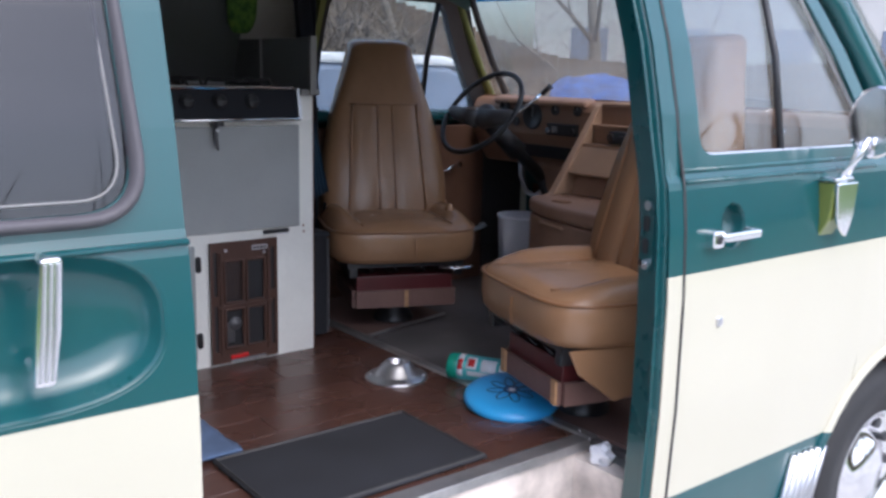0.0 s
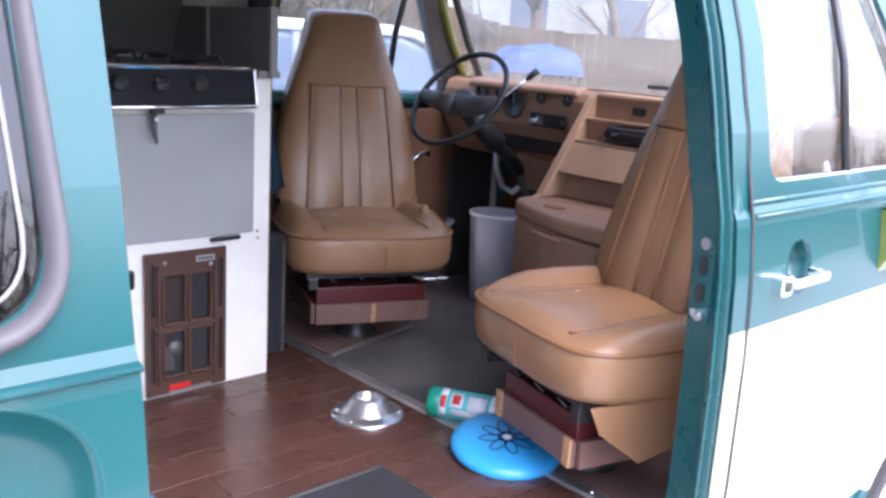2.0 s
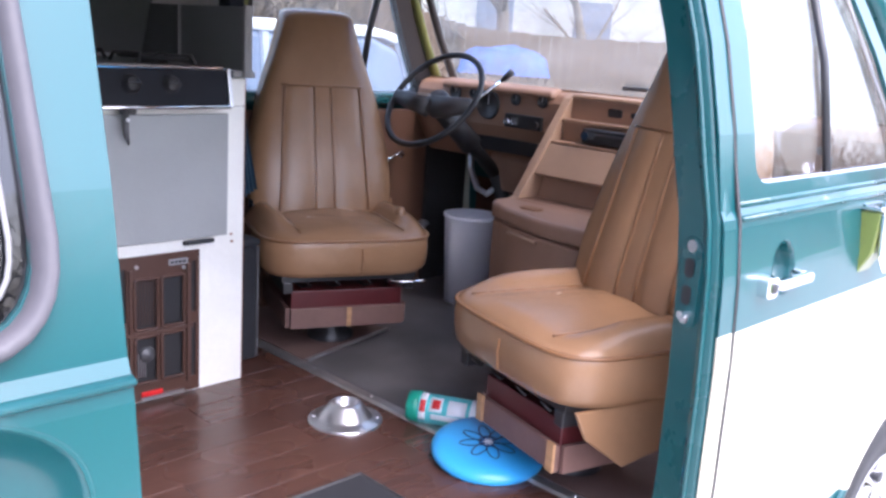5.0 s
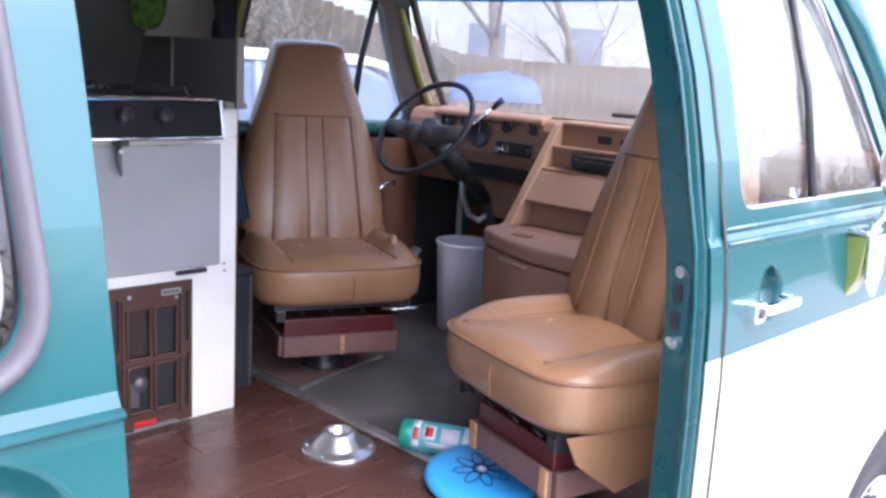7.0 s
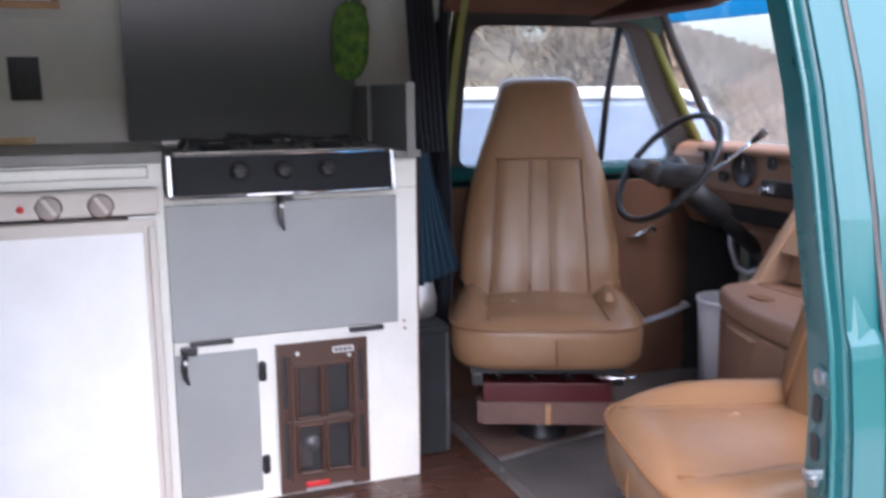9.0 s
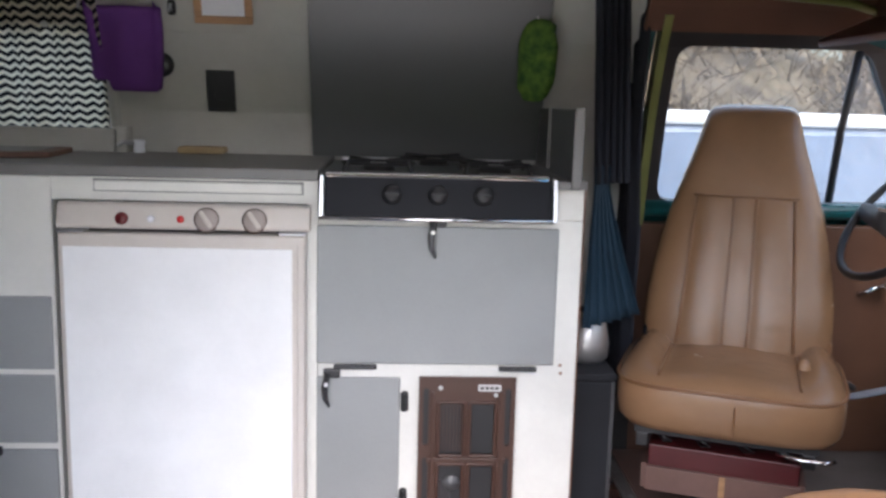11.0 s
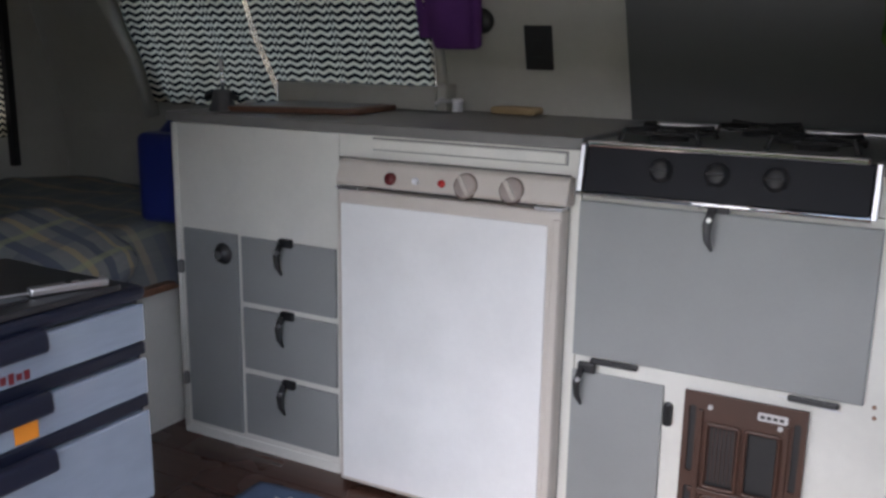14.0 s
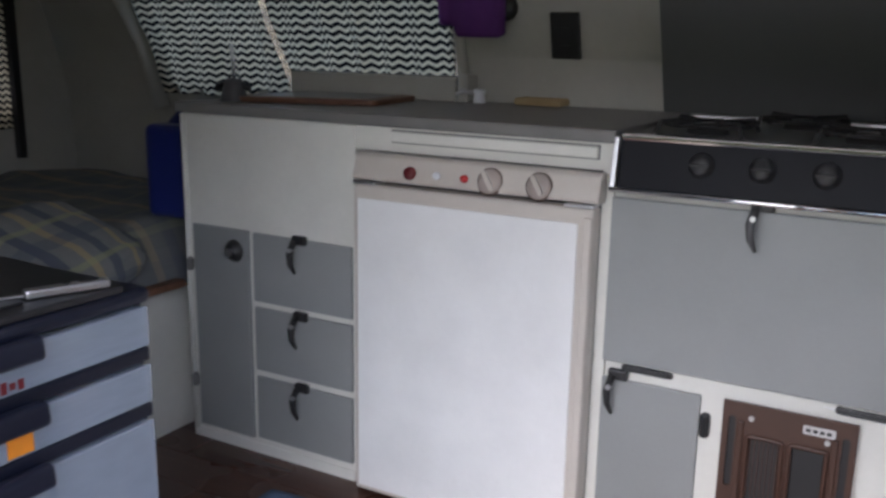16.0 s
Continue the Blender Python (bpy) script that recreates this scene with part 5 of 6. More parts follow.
solo("floor_patch_passenger", prism([(1.70, 1.30), (2.1, 1.30), (2.1, 1.76), (1.70, 1.70)], "z", -0.003, 0.005), BROWNFLOOR, "brown vinyl floor patch by the passenger's seat", "floor covering", kind="structure")
# table socket
tb = thing("table_leg_socket", "cone-shaped aluminium table leg socket on the floor", "table base")
part("cone", lathe([(0.096, 0.0), (0.097, 0.004), (0.093, 0.008), (0.074, 0.011), (0.066, 0.018), (0.046, 0.044), (0.038, 0.051), (0.032, 0.053), (0.028, 0.049), (0.027, 0.02), (0.0, 0.018)], 48, pose(1.535, 2.152, 0.0)), STEEL, tb, smooth=True)
for i in range(6):
    a = radians(60 * i + 20)
    part("flange_screw", rod((1.535 + 0.083 * math.cos(a), 2.152 + 0.083 * math.sin(a), 0.008), (1.535 + 0.083 * math.cos(a), 2.152 + 0.083 * math.sin(a), 0.012), 0.005), STEEL, tb)
# wipes canister, lying
wp = thing("wipes_canister", "turquoise and white wipes canister lying on its side", "canister")
part("body", lathe([(0.0, 0.0), (0.036, 0.0), (0.039, 0.004), (0.039, 0.03)], 32), WHITEPL, wp, smooth=True)
part("label", lathe([(0.0392, 0.03), (0.0394, 0.031), (0.0394, 0.165), (0.0392, 0.166)], 32), WIPETEAL, wp, "turquoise printed label", smooth=True)
part("cap", lathe([(0.039, 0.166), (0.0405, 0.168), (0.0405, 0.192), (0.038, 0.198), (0.0, 0.199)], 32), WIPEGREEN, wp, "green screw cap", smooth=True)


def label_patch(name, a0, a1, z0, z1, mtl, r=0.0397):
    bm = bmesh.new()
    n = 8
    vs = [[bm.verts.new((r * math.cos(radians(a0 + (a1 - a0) * i / n)), r * math.sin(radians(a0 + (a1 - a0) * i / n)), z)) for z in (z0, z1)] for i in range(n + 1)]
    for a, b in zip(vs, vs[1:]):
        bm.faces.new((a[0], b[0], b[1], a[1]))
    return part(name, bm, mtl, wp, solid=0.0004, smooth=True)


label_patch("label_flash", 20, 150, 0.145, 0.162, WHITEPL)
label_patch("label_block", 55, 100, 0.146, 0.161, RED, 0.0402)
label_patch("label_emblem", 60, 120, 0.102, 0.135, WHITEPL)
label_patch("label_emblem", 72, 108, 0.108, 0.129, RED, 0.0402)
label_patch("label_picture", 55, 115, 0.04, 0.088, WHITEPL)
label_patch("label_bar", 30, 52, 0.05, 0.13, WHITEPL)
axis = (Vector((1.672, 2.055, 0.042)) - Vector((1.775, 1.878, 0.042))).normalized()
facing = Vector((-1.2, -1.25, 1.5))
facing = (facing - axis * facing.dot(axis)).normalized()
side_ = facing.cross(axis)
wp.matrix_world = Matrix.Translation((1.768, 1.884, 0.042)) @ Matrix((side_, facing, axis)).transposed().to_4x4()
# flying disc, leaning on the strip
fd = thing("flying_disc", "blue plastic flying disc with a dark flower print", "flying disc")
part("disc", lathe([(0.0, 0.030), (0.070, 0.031), (0.095, 0.0295), (0.114, 0.025), (0.125, 0.016), (0.128, 0.006), (0.126, 0.0), (0.122, 0.0), (0.121, 0.010), (0.112, 0.020), (0.09, 0.025), (0.0, 0.026)], 56), BLUE, fd, smooth=True)
for i in range(8):
    a = radians(45 * i + 12)
    ca, sa = math.cos(a), math.sin(a)
    petal = []
    for k in range(20):
        q = 2 * math.pi * k / 20
        u, w = 0.036 + 0.030 * math.cos(q), 0.012 * math.sin(q)
        petal.append((u * ca - w * sa, u * sa + w * ca, 0.0316))
    part("print_petal", tube(petal, 0.0018, 5, True, flat=0.4), NAVYINK, fd, "dark blue printed petal")
part("print_centre", lathe([(0.0, 0.0322), (0.010, 0.0322), (0.012, 0.031)], 16), WHITEPL, fd)
part("print_scroll", tube([(0.02 * math.cos(k * 0.45), 0.02 * math.sin(k * 0.45), 0.0322) for k in range(11)], 0.0026, 5, flat=0.4), NAVYINK, fd)
fd.matrix_world = pose(1.668, 1.775, 0.016, 6, -5, 0) @ Matrix.Diagonal((1.07, 1.07, 1.0, 1))
# rug with stars
rug = thing("star_rug", "rumpled faded blue rug with cream stars", "rug")
bm = bmesh.new()


def rug_z(x, y):
    return 0.010 + 0.006 * noise.noise((x * 6, y * 6, 0)) + 0.03 * max(0.0, 1 - math.hypot(x - 0.88, y - 2.38) / 0.14) ** 1.5


NX, NY = 40, 30
grid = [[None] * (NY + 1) for _ in range(NX + 1)]
for i in range(NX + 1):
    for j in range(NY + 1):
        x = 0.14 + (0.90 - 0.14) * i / NX + 0.012 * noise.noise((0, j * 0.2, 3))
        y = 1.90 + (2.40 - 1.90) * j / NY + 0.02 * (i / NX) * (j / NY) + 0.012 * noise.noise((i * 0.2, 0, 5))
        grid[i][j] = bm.verts.new((x, y, rug_z(x, y)))
for i in range(NX):
    for j in range(NY):
        bm.faces.new((grid[i][j], grid[i + 1][j], grid[i + 1][j + 1], grid[i][j + 1]))
part("rug_cloth", bm, STARBLUE, rug, smooth=True, solid=0.005)
random.seed(4)
for cx, cy, r, a0 in ((0.20, 2.33, 0.035, 10), (0.32, 2.25, 0.055, 30), (0.44, 2.34, 0.030, 5), (0.55, 2.29, 0.060, 20), (0.20, 2.15, 0.05, 50), (0.68, 2.20, 0.05, 40), (0.40, 2.10, 0.045, 15), (0.56, 2.12, 0.04, 33), (0.72, 2.05, 0.055, 8), (0.30, 2.0, 0.05, 60), (0.50, 1.98, 0.05, 25), (0.14, 2.0, 0.04, 44)):
    cx += 0.06
    bm = bmesh.new()
    c = bm.verts.new((cx, cy, rug_z(cx, cy) + 0.005))
    vs = []
    for k in range(10):
        a, rr = radians(a0 + 36 * k), r if k % 2 == 0 else r * 0.42
        x, y = cx + rr * math.cos(a), cy + rr * math.sin(a)
        vs.append(bm.verts.new((x, y, rug_z(x, y) + 0.005)))
    for k in range(10):
        bm.faces.new((c, vs[k], vs[(k + 1) % 10]))
    part("star", bm, STARWHITE, rug, "cream star", solid=0.002)

flap = []
for i in range(7):
    t = i / 6
    a, c = Vector((0.77, 2.40, 0.028)), Vector((0.885, 2.30, 0.028))
    e = a.lerp(c, t)
    w = 0.085 * math.sin(math.pi * t)
    flap.append([e + Vector((0, 0, 0.002)), e + Vector((-0.3 * w, -0.25 * w, 0.022)), e + Vector((-0.75 * w, -0.62 * w, 0.018))])
bm = bmesh.new()
gv = [[bm.verts.new(p) for p in r_] for r_ in flap]
for i in range(6):
    for j in range(2):
        bm.faces.new((gv[i][j], gv[i + 1][j], gv[i + 1][j + 1], gv[i][j + 1]))
part("folded_corner", bm, STARWHITE, rug, "cream underside of a folded corner", smooth=True, solid=0.004)

# ---- storage drawers ----
dw = thing("plastic_drawer_tower", "navy drawer tower with milky clear drawers", "storage drawers")
DX0, DX1, DY0, DY1 = -0.05, 0.335, 1.44, 1.885
part("top_cap", box(DX0, DX1 + 0.012, DY0 - 0.005, DY1 + 0.005, 0.624, 0.650), NAVY, dw, bevel=0.012, segs=3)
for z in (0.0, 0.241, 0.434, 0.528):
    part("shelf_frame", box(DX0, DX1 + 0.006, DY0, DY1, z if z else 0.004, z + 0.023), NAVY, dw, bevel=0.004)
for y in (DY0, DY1 - 0.012):
    part("side_frame", box(DX0, DX1 - 0.01, y, y + 0.012, 0.02, 0.626), NAVY, dw)
for n_, (z0, z1) in enumerate(((0.026, 0.239), (0.266, 0.432), (0.459, 0.526), (0.553, 0.622))):
    d = part("drawer", box(DX0 + 0.02, DX1, DY0 + 0.014, DY1 - 0.003, z0, z1 - 0.004), MILKY, dw, "milky clear plastic drawer", bevel=0.008)
    part("drawer_lip", box(DX1, DX1 + 0.008, DY0 + 0.008, DY1 - 0.001, z0 + 0.0, z1 - 0.004), MILKY, d, bevel=0.003)
    part("drawer_pull", prism(round_off([(DX1 + 0.008, z1 - 0.032), (DX1 + 0.034, z1 - 0.024), (DX1 + 0.030, z1 + 0.010), (DX1 + 0.008, z1 + 0.010)], 0.010), "y", DY0 + 0.11, DY1 - 0.205), NAVY, d, "navy moulded pull", bevel=0.006)
    for k in range(4):
        mtl = (WIPETEAL, ORANGE, WHITEPL, YELLOW, RED, GREY)[(k + 2 * n_) % 6]
        part("drawer_content", box(DX1 - 0.10 - 0.04 * k, DX1 - 0.012 - 0.01 * k, DY0 + 0.05 + 0.09 * k, DY0 + 0.12 + 0.09 * k, z0 + 0.012, z0 + 0.035 + 0.008 * ((k * 7) % 3)), mtl, d, bevel=0.004)
for y0, y1, mtl in ((1.545, 1.595, YELLOW), (1.625, 1.665, ORANGE)):
    part("card", box(DX1 + 0.0085, DX1 + 0.0095, y0, y1, 0.464, 0.496), mtl, dw, "coloured card against the drawer front")
part("card_spot", rod((DX1 + 0.0093, 1.576, 0.484), (DX1 + 0.0100, 1.576, 0.484), 0.008, seg=20), RED, dw, "red spot on the yellow card")
part("card_corner", box(DX1 + 0.0094, DX1 + 0.0100, 1.555, 1.572, 0.465, 0.473), WHITEPL, dw)
for i in range(5):
    part("print_mark", box(DX1 + 0.0085, DX1 + 0.0092, 1.598 + 0.013 * i, 1.607 + 0.013 * i, 0.558 + 0.003 * (i % 2), 0.571 + 0.002 * (i % 3)), DARKRED, dw, "red printed mark on the drawer front")
bk = thing("black_binder", "black binder lying on the drawer tower", "binder")
part("binder_cover", prism(round_off([(0.02, 1.46), (0.335, 1.47), (0.345, 1.84), (0.03, 1.86)], 0.01), "z", 0.651, 0.662), BLACK, bk, bevel=0.003)
part("binder_spine", tube([(0.022, 1.462, 0.659), (0.18, 1.467, 0.660), (0.333, 1.472, 0.659)], 0.007, 8), BLACK, bk, "rounded black spine", smooth=True)
part("binder_flap", prism(round_off([(0.05, 1.50), (0.30, 1.51), (0.305, 1.70), (0.055, 1.71)], 0.01), "z", 0.6622, 0.6655), BLACK, bk, bevel=0.001)
pn = thing("silver_multitool", "silver folding multitool on the binder", "tool")
part("tool_body", prism(rounded(-0.06, 0.06, -0.011, 0.011, 0.005), "z", 0.0, 0.013), STEEL, pn, bevel=0.003)
part("tool_pivot", rod((0.0, 0, 0.012), (0.0, 0, 0.0155), 0.005), BLACK, pn)
part("tool_slot", box(0.018, 0.045, -0.003, 0.003, 0.013, 0.0145), BLACK, pn)
part("tool_blade", prism([(-0.06, -0.004), (-0.155, -0.001), (-0.155, 0.001), (-0.06, 0.004)], "z", 0.004, 0.007), STEEL, pn)
pn.matrix_world = pose(0.31, 1.765, 0.663, 0, 0, 68)

# ---- bed at the rear ----
bed = thing("platform_bed", "plaid covered mattress on a white platform", "bed")
part("bed_front", box(-0.33, -0.305, 1.27, 3.06, 0.0, 0.385), WHITE, bed, "white platform front")
part("bed_deck", box(-1.31, -0.305, 1.27, 3.06, 0.386, 0.402), PLYWOOD, bed)
part("bed_edge", box(-0.34, -0.25, 2.05, 2.545, 0.404, 0.424), REDWOOD, bed, "stained wooden edge board", bevel=0.004)
bm = bmesh.new()
grid = []
for i in range(41):
    col = []
    for j in range(61):
        x, y = -1.30 + 1.02 * i / 40, 1.28 + 1.77 * j / 60
        edge = min(1.0, (40 - i) / 4)
        z = 0.43 + 0.135 * math.sin(edge * math.pi / 2) + 0.022 * noise.noise((x * 3, y * 3, 1)) + 0.010 * noise.noise((x * 9, y * 9, 4))
        col.append(bm.verts.new((x, y, z)))
    grid.append(col)
for i in range(40):
    for j in range(60):
        bm.faces.new((grid[i][j], grid[i][j + 1], grid[i + 1][j + 1], grid[i + 1][j]))
low = [bm.verts.new((grid[40][j].co.x, grid[40][j].co.y, 0.404)) for j in range(61)]
for j in range(60):
    bm.faces.new((grid[40][j], grid[40][j + 1], low[j + 1], low[j]))
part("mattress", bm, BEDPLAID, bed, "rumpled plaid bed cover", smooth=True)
bm = bmesh.new()
bmesh.ops.create_uvsphere(bm, u_segments=28, v_segments=16, radius=1)
for v in bm.verts:
    x, y, z = v.co
    v.co = Vector((0.16 * math.copysign(abs(x) ** 0.55, x), 0.23 * math.copysign(abs(y) ** 0.55, y), 0.058 * z)) + Vector((0, 0, 0.012)) * noise.noise(v.co * 3)
pl = solo("plaid_pillow", bm, PLAID, "plaid cushion hanging over the bed's edge", "pillow", smooth=True)
pl.matrix_world = pose(-0.335, 2.235, 0.545, 0, 26, 22)
jg = thing("blue_water_jug", "dark blue plastic water jug on the bed", "jug")
part("jug_body", prism(rounded(-0.075, 0.075, -0.09, 0.09, 0.03), "z", 0.0, 0.24), JUG, jg, bevel=0.02, segs=3)
part("jug_neck", lathe([(0.05, 0.235), (0.028, 0.262), (0.024, 0.265), (0.024, 0.285), (0.0, 0.286)], 20), JUG, jg, smooth=True)
jg.matrix_world = pose(-0.335, 2.655, 0.57, 0, 0, 10)

# ---- seats ----


def loft(rings, closed_ends=True):
    bm = bmesh.new()
    vs = [[bm.verts.new(p) for p in r] for r in rings]
    n = len(vs[0])
    for a, b in zip(vs, vs[1:]):
        for k in range(n):
            bm.faces.new((a[k], a[(k + 1) % n], b[(k + 1) % n], b[k]))
    if closed_ends:
        bm.faces.new(vs[0])
        bm.faces.new(vs[-1])
    return bm


def superloop(cx, cy, hx, hy, n=28, p=0.45):
    out = []
    for i in range(n):
        a = 2 * math.pi * i / n
        ca, sa = math.cos(a), math.sin(a)
        out.append((cx + hx * math.copysign(abs(ca) ** p, ca), cy + hy * math.copysign(abs(sa) ** p, sa)))
    return out


def captain_seat(name, label, at, turn, batten):
    """A swivelling high-backed van seat. Local: faces -y, front edge at y = 0, floor z = 0."""
    s = thing(name, label, "seat", "front seats", at=at, turn=turn)
    # cushion
    def top(x, y):
        """Height of the cushion's upholstery: a padded middle between side bolsters that rise to the back."""
        side = max(0.0, min(1.0, (abs(x) - 0.150) / 0.05))
        rise = max(0.0, min(1.0, (y - 0.02) / 0.16))
        groove = math.exp(-((abs(x) - 0.160) / 0.010) ** 2)
        return 0.400 + 0.036 * side * rise * (1 - 0.35 * max(0, (abs(x) - 0.20) / 0.06)) - 0.008 * groove * rise + 0.013 * math.cos(min(1.0, abs(x) / 0.15) * math.pi / 2) - 0.05 * (y - 0.1) * (y > 0.1) * 0.4

    rings = []
    for z, g in ((0.262, -0.022), (0.267, -0.006), (0.285, 0.005), (0.32, 0.009), (0.350, 0.009), (0.374, 0.006)):
        rings.append([(x, y, z) for x, y in superloop(0, 0.235, 0.262 + g, 0.240 + g, 48)])
    for g, k in ((0.002, 0.25), (-0.008, 0.55), (-0.022, 0.82), (-0.042, 1.0), (-0.065, 1.0), (-0.085, 1.0), (-0.10, 1.0), (-0.115, 1.0), (-0.14, 1.0), (-0.17, 1.0), (-0.20, 1.0), (-0.225, 1.0)):
        rings.append([(x, y, 0.374 + k * (top(x, y) - 0.374)) for x, y in superloop(0, 0.235, 0.262 + g, 0.240 + g, 48)])
    cu = part("seat_cushion", loft(rings), VINYL, s, smooth=True)
    for sx in (-1, 1):
        part("cushion_seam", tube([(sx * 0.160, y, top(0.160, y) + 0.001) for y in (0.02, 0.08, 0.15, 0.22, 0.30, 0.36)], 0.0028, 6), VINYLSEAM, cu, smooth=True)
    wl = [(x, y, 0.3765) for x, y in superloop(0, 0.235, 0.269, 0.247, 48)]
    part("front_welt", tube(wl, 0.0045, 6, True), VINYLSEAM, cu, smooth=True)
    part("front_seam", tube([(0.02, -0.0155, 0.352), (0.02, -0.0185, 0.32), (0.02, -0.013, 0.28)], 0.0025, 5), VINYLSEAM, cu)
    # backrest
    rings = []
    prof = [(0.370, 0.236, 0.060), (0.40, 0.246, 0.070), (0.47, 0.250, 0.074), (0.56, 0.243, 0.070), (0.66, 0.226, 0.064), (0.76, 0.203, 0.058), (0.84, 0.176, 0.053), (0.92, 0.149, 0.050), (0.990, 0.130, 0.049), (1.020, 0.123, 0.046), (1.038, 0.112, 0.034), (1.044, 0.07, 0.014)]
    for z, w, dp in prof:
        yb, dp = 0.430 + 0.20 * (z - 0.37), dp + 0.025
        rings.append([(x, y, z + 0.10 * (y - yb)) for x, y in superloop(0, yb, w, dp, 32, 0.5)])
    bk_ = part("backrest", loft(rings), VINYL, s, smooth=True, sub=1)

    def on_back(x, z):
        w, dp = smooth_line([(a, b) for a, b, _ in prof], z), smooth_line([(a, c) for a, _, c in prof], z)
        k = max(0.0, 1 - (abs(x) / w) ** 4) ** 0.25
        return (x, 0.405 + 0.20 * (z - 0.37) - dp * k * 0.985, z - 0.1 * dp)

    zz = [0.41, 0.47, 0.53, 0.60, 0.67, 0.74, 0.80]
    for x0, x1, r in ((-0.150, -0.126, 0.0045), (0.150, 0.126, 0.0045), (-0.032, -0.028, 0.003), (0.032, 0.028, 0.003)):
        part("back_seam", tube([on_back(x0 + (x1 - x0) * (z - 0.41) / 0.39, z) for z in zz], r, 6), VINYLSEAM, bk_, smooth=True)
    part("headrest_seam", tube([on_back(x, 0.805) for x in (-0.135, -0.10, -0.05, 0, 0.05, 0.10, 0.135)], 0.003, 6), VINYLSEAM, bk_, smooth=True)
    for x0, x1 in ((-0.145, -0.036), (-0.028, 0.028), (0.036, 0.145)):
        pad = bmesh.new()
        g = []
        for i in range(7):
            t = i / 6
            col = []
            for z in zz:
                k = (z - 0.41) / 0.39
                x = (x0 + (x1 - x0) * t) * (1 - 0.15 * k)
                p = on_back(x, z)
                lift = (0.007 if x1 - x0 > 0.08 else 0.002) * math.sin(math.pi * t) ** 0.6
                col.append(pad.verts.new((p[0], p[1] - lift + 0.001, p[2])))
            g.append(col)
        for i in range(6):
            for j in range(len(zz) - 1):
                pad.faces.new((g[i][j], g[i + 1][j], g[i + 1][j + 1], g[i][j + 1]))
        part("back_panel", pad, VINYL, bk_, "padded back panel", smooth=True, sub=1)
    for sx in (-1, 1):
        part("recliner_cap", lathe([(0.0, 0.012), (0.016, 0.012), (0.022, 0.0)], 16, pose(sx * 0.232, 0.395, 0.415, 0, sx * 90, 0)), CHROME if sx < 0 else VINYLSEAM, s, smooth=True)
    part("recline_lever", tube([(0.262, 0.36, 0.33), (0.285, 0.33, 0.345), (0.292, 0.27, 0.352)], 0.008, 8), BLACK, s, "black recline lever", smooth=True)
    if batten:
        part("release_handle", tube([(0.12, 0.030, 0.242), (0.17, 0.012, 0.240), (0.225, 0.012, 0.240), (0.245, 0.026, 0.242)], 0.005, 8), CHROME, s, "chrome slide handle", smooth=True)
    # springs and swivel base
    part("seat_pan", box(-0.21, 0.21, 0.03, 0.44, 0.248, 0.264), BLACK, s)
    for x in (-0.14, -0.05, 0.05, 0.14):
        part("seat_spring", tube([(x, 0.02, 0.25), (x + 0.02, 0.03, 0.235), (x, 0.05, 0.225), (x - 0.02, 0.08, 0.235)], 0.003, 6), BLACK, s, smooth=True)
    for x in (-0.19, 0.19):
        part("slide_rail", box(x - 0.015, x + 0.015, 0.03, 0.43, 0.212, 0.247), BLACK, s, bevel=0.003)
    left = 0.178 if batten else 0.122
    fb = part("base_box", box(-left + 0.003, 0.175, 0.055, 0.40, 0.10, 0.211), BURGUNDY, s, "burgundy base box", bevel=0.003)
    part("front_board", box(-left, 0.178, 0.040, 0.054, 0.098, 0.160), BOXTRIM, fb, "mauve-brown front board", bevel=0.002)
    if batten:
        part("board_batten", box(-0.004, 0.010, 0.036, 0.040, 0.099, 0.159), PLYWOOD, fb)
    for x in (-left - 0.012, 0.178):
        part("side_board", box(x, x + 0.012, 0.056, 0.40, 0.098, 0.160), BOXTRIM, fb)
    part("swivel_post", lathe([(0.075, 0.004), (0.075, 0.02), (0.065, 0.03), (0.06, 0.10)], 28, pose(0, 0.235, 0)), BLACK, s, smooth=True)
    return s


sd = captain_seat("driver_seat", "tan vinyl high-backed seat swivelled rearward", (1.818, 2.485, 0.0), -22.5, True)
spg = captain_seat("passenger_seat", "tan vinyl high-backed seat swivelled toward the rear", (1.585, 1.695, 0.0), -105.0, False)
bpy.context.view_layer.update()
bb = sd.matrix_world.inverted() @ Vector((1.996, 2.488, 0.440))
part("bolster_button", lathe([(0.016, 0.0), (0.015, 0.012), (0.010, 0.022), (0.0, 0.025)], 16, pose(*bb)), VINYL, sd, "pale worn vinyl tip", smooth=True)
bt = thing("seat_belt", "grey belt webbing between seat and door", "seat belt")
part("webbing", tube([(2.12, 2.645, 0.318), (2.24, 2.70, 0.306), (2.44, 2.87, 0.272), (2.645, 3.045, 0.247)], 0.020, 8, flat=0.25), BELT, bt, smooth=True)
part("buckle", prism(rounded(-0.022, 0.022, -0.035, 0.035, 0.008), "z", -0.007, 0.007), BLACK, bt, bevel=0.003).matrix_basis = pose(2.14, 2.652, 0.318, 8, 0, -60)
part("anchor", rod((2.645, 3.045, 0.247), (2.665, 3.085, 0.240), 0.012), STEEL, bt)
fp = part("card_flap", prism([(0.03, 0.262), (0.45, 0.262), (0.45, 0.18), (0.17, 0.118), (0.06, 0.20)], "x", 0.236, 0.246), VINYL, spg, "loose tan vinyl skirt", bevel=0.003)
for x in (-0.112, 0.168):
    part("corner_block", box(x - 0.012, x + 0.012, 0.034, 0.040, 0.10, 0.165), PLYWOOD, spg, "bare wood corner block")

# ---- dash and console ----
da = thing("dashboard", "brown moulded dashboard with round gauges", "dashboard", at=(0.077, 0, -0.014))
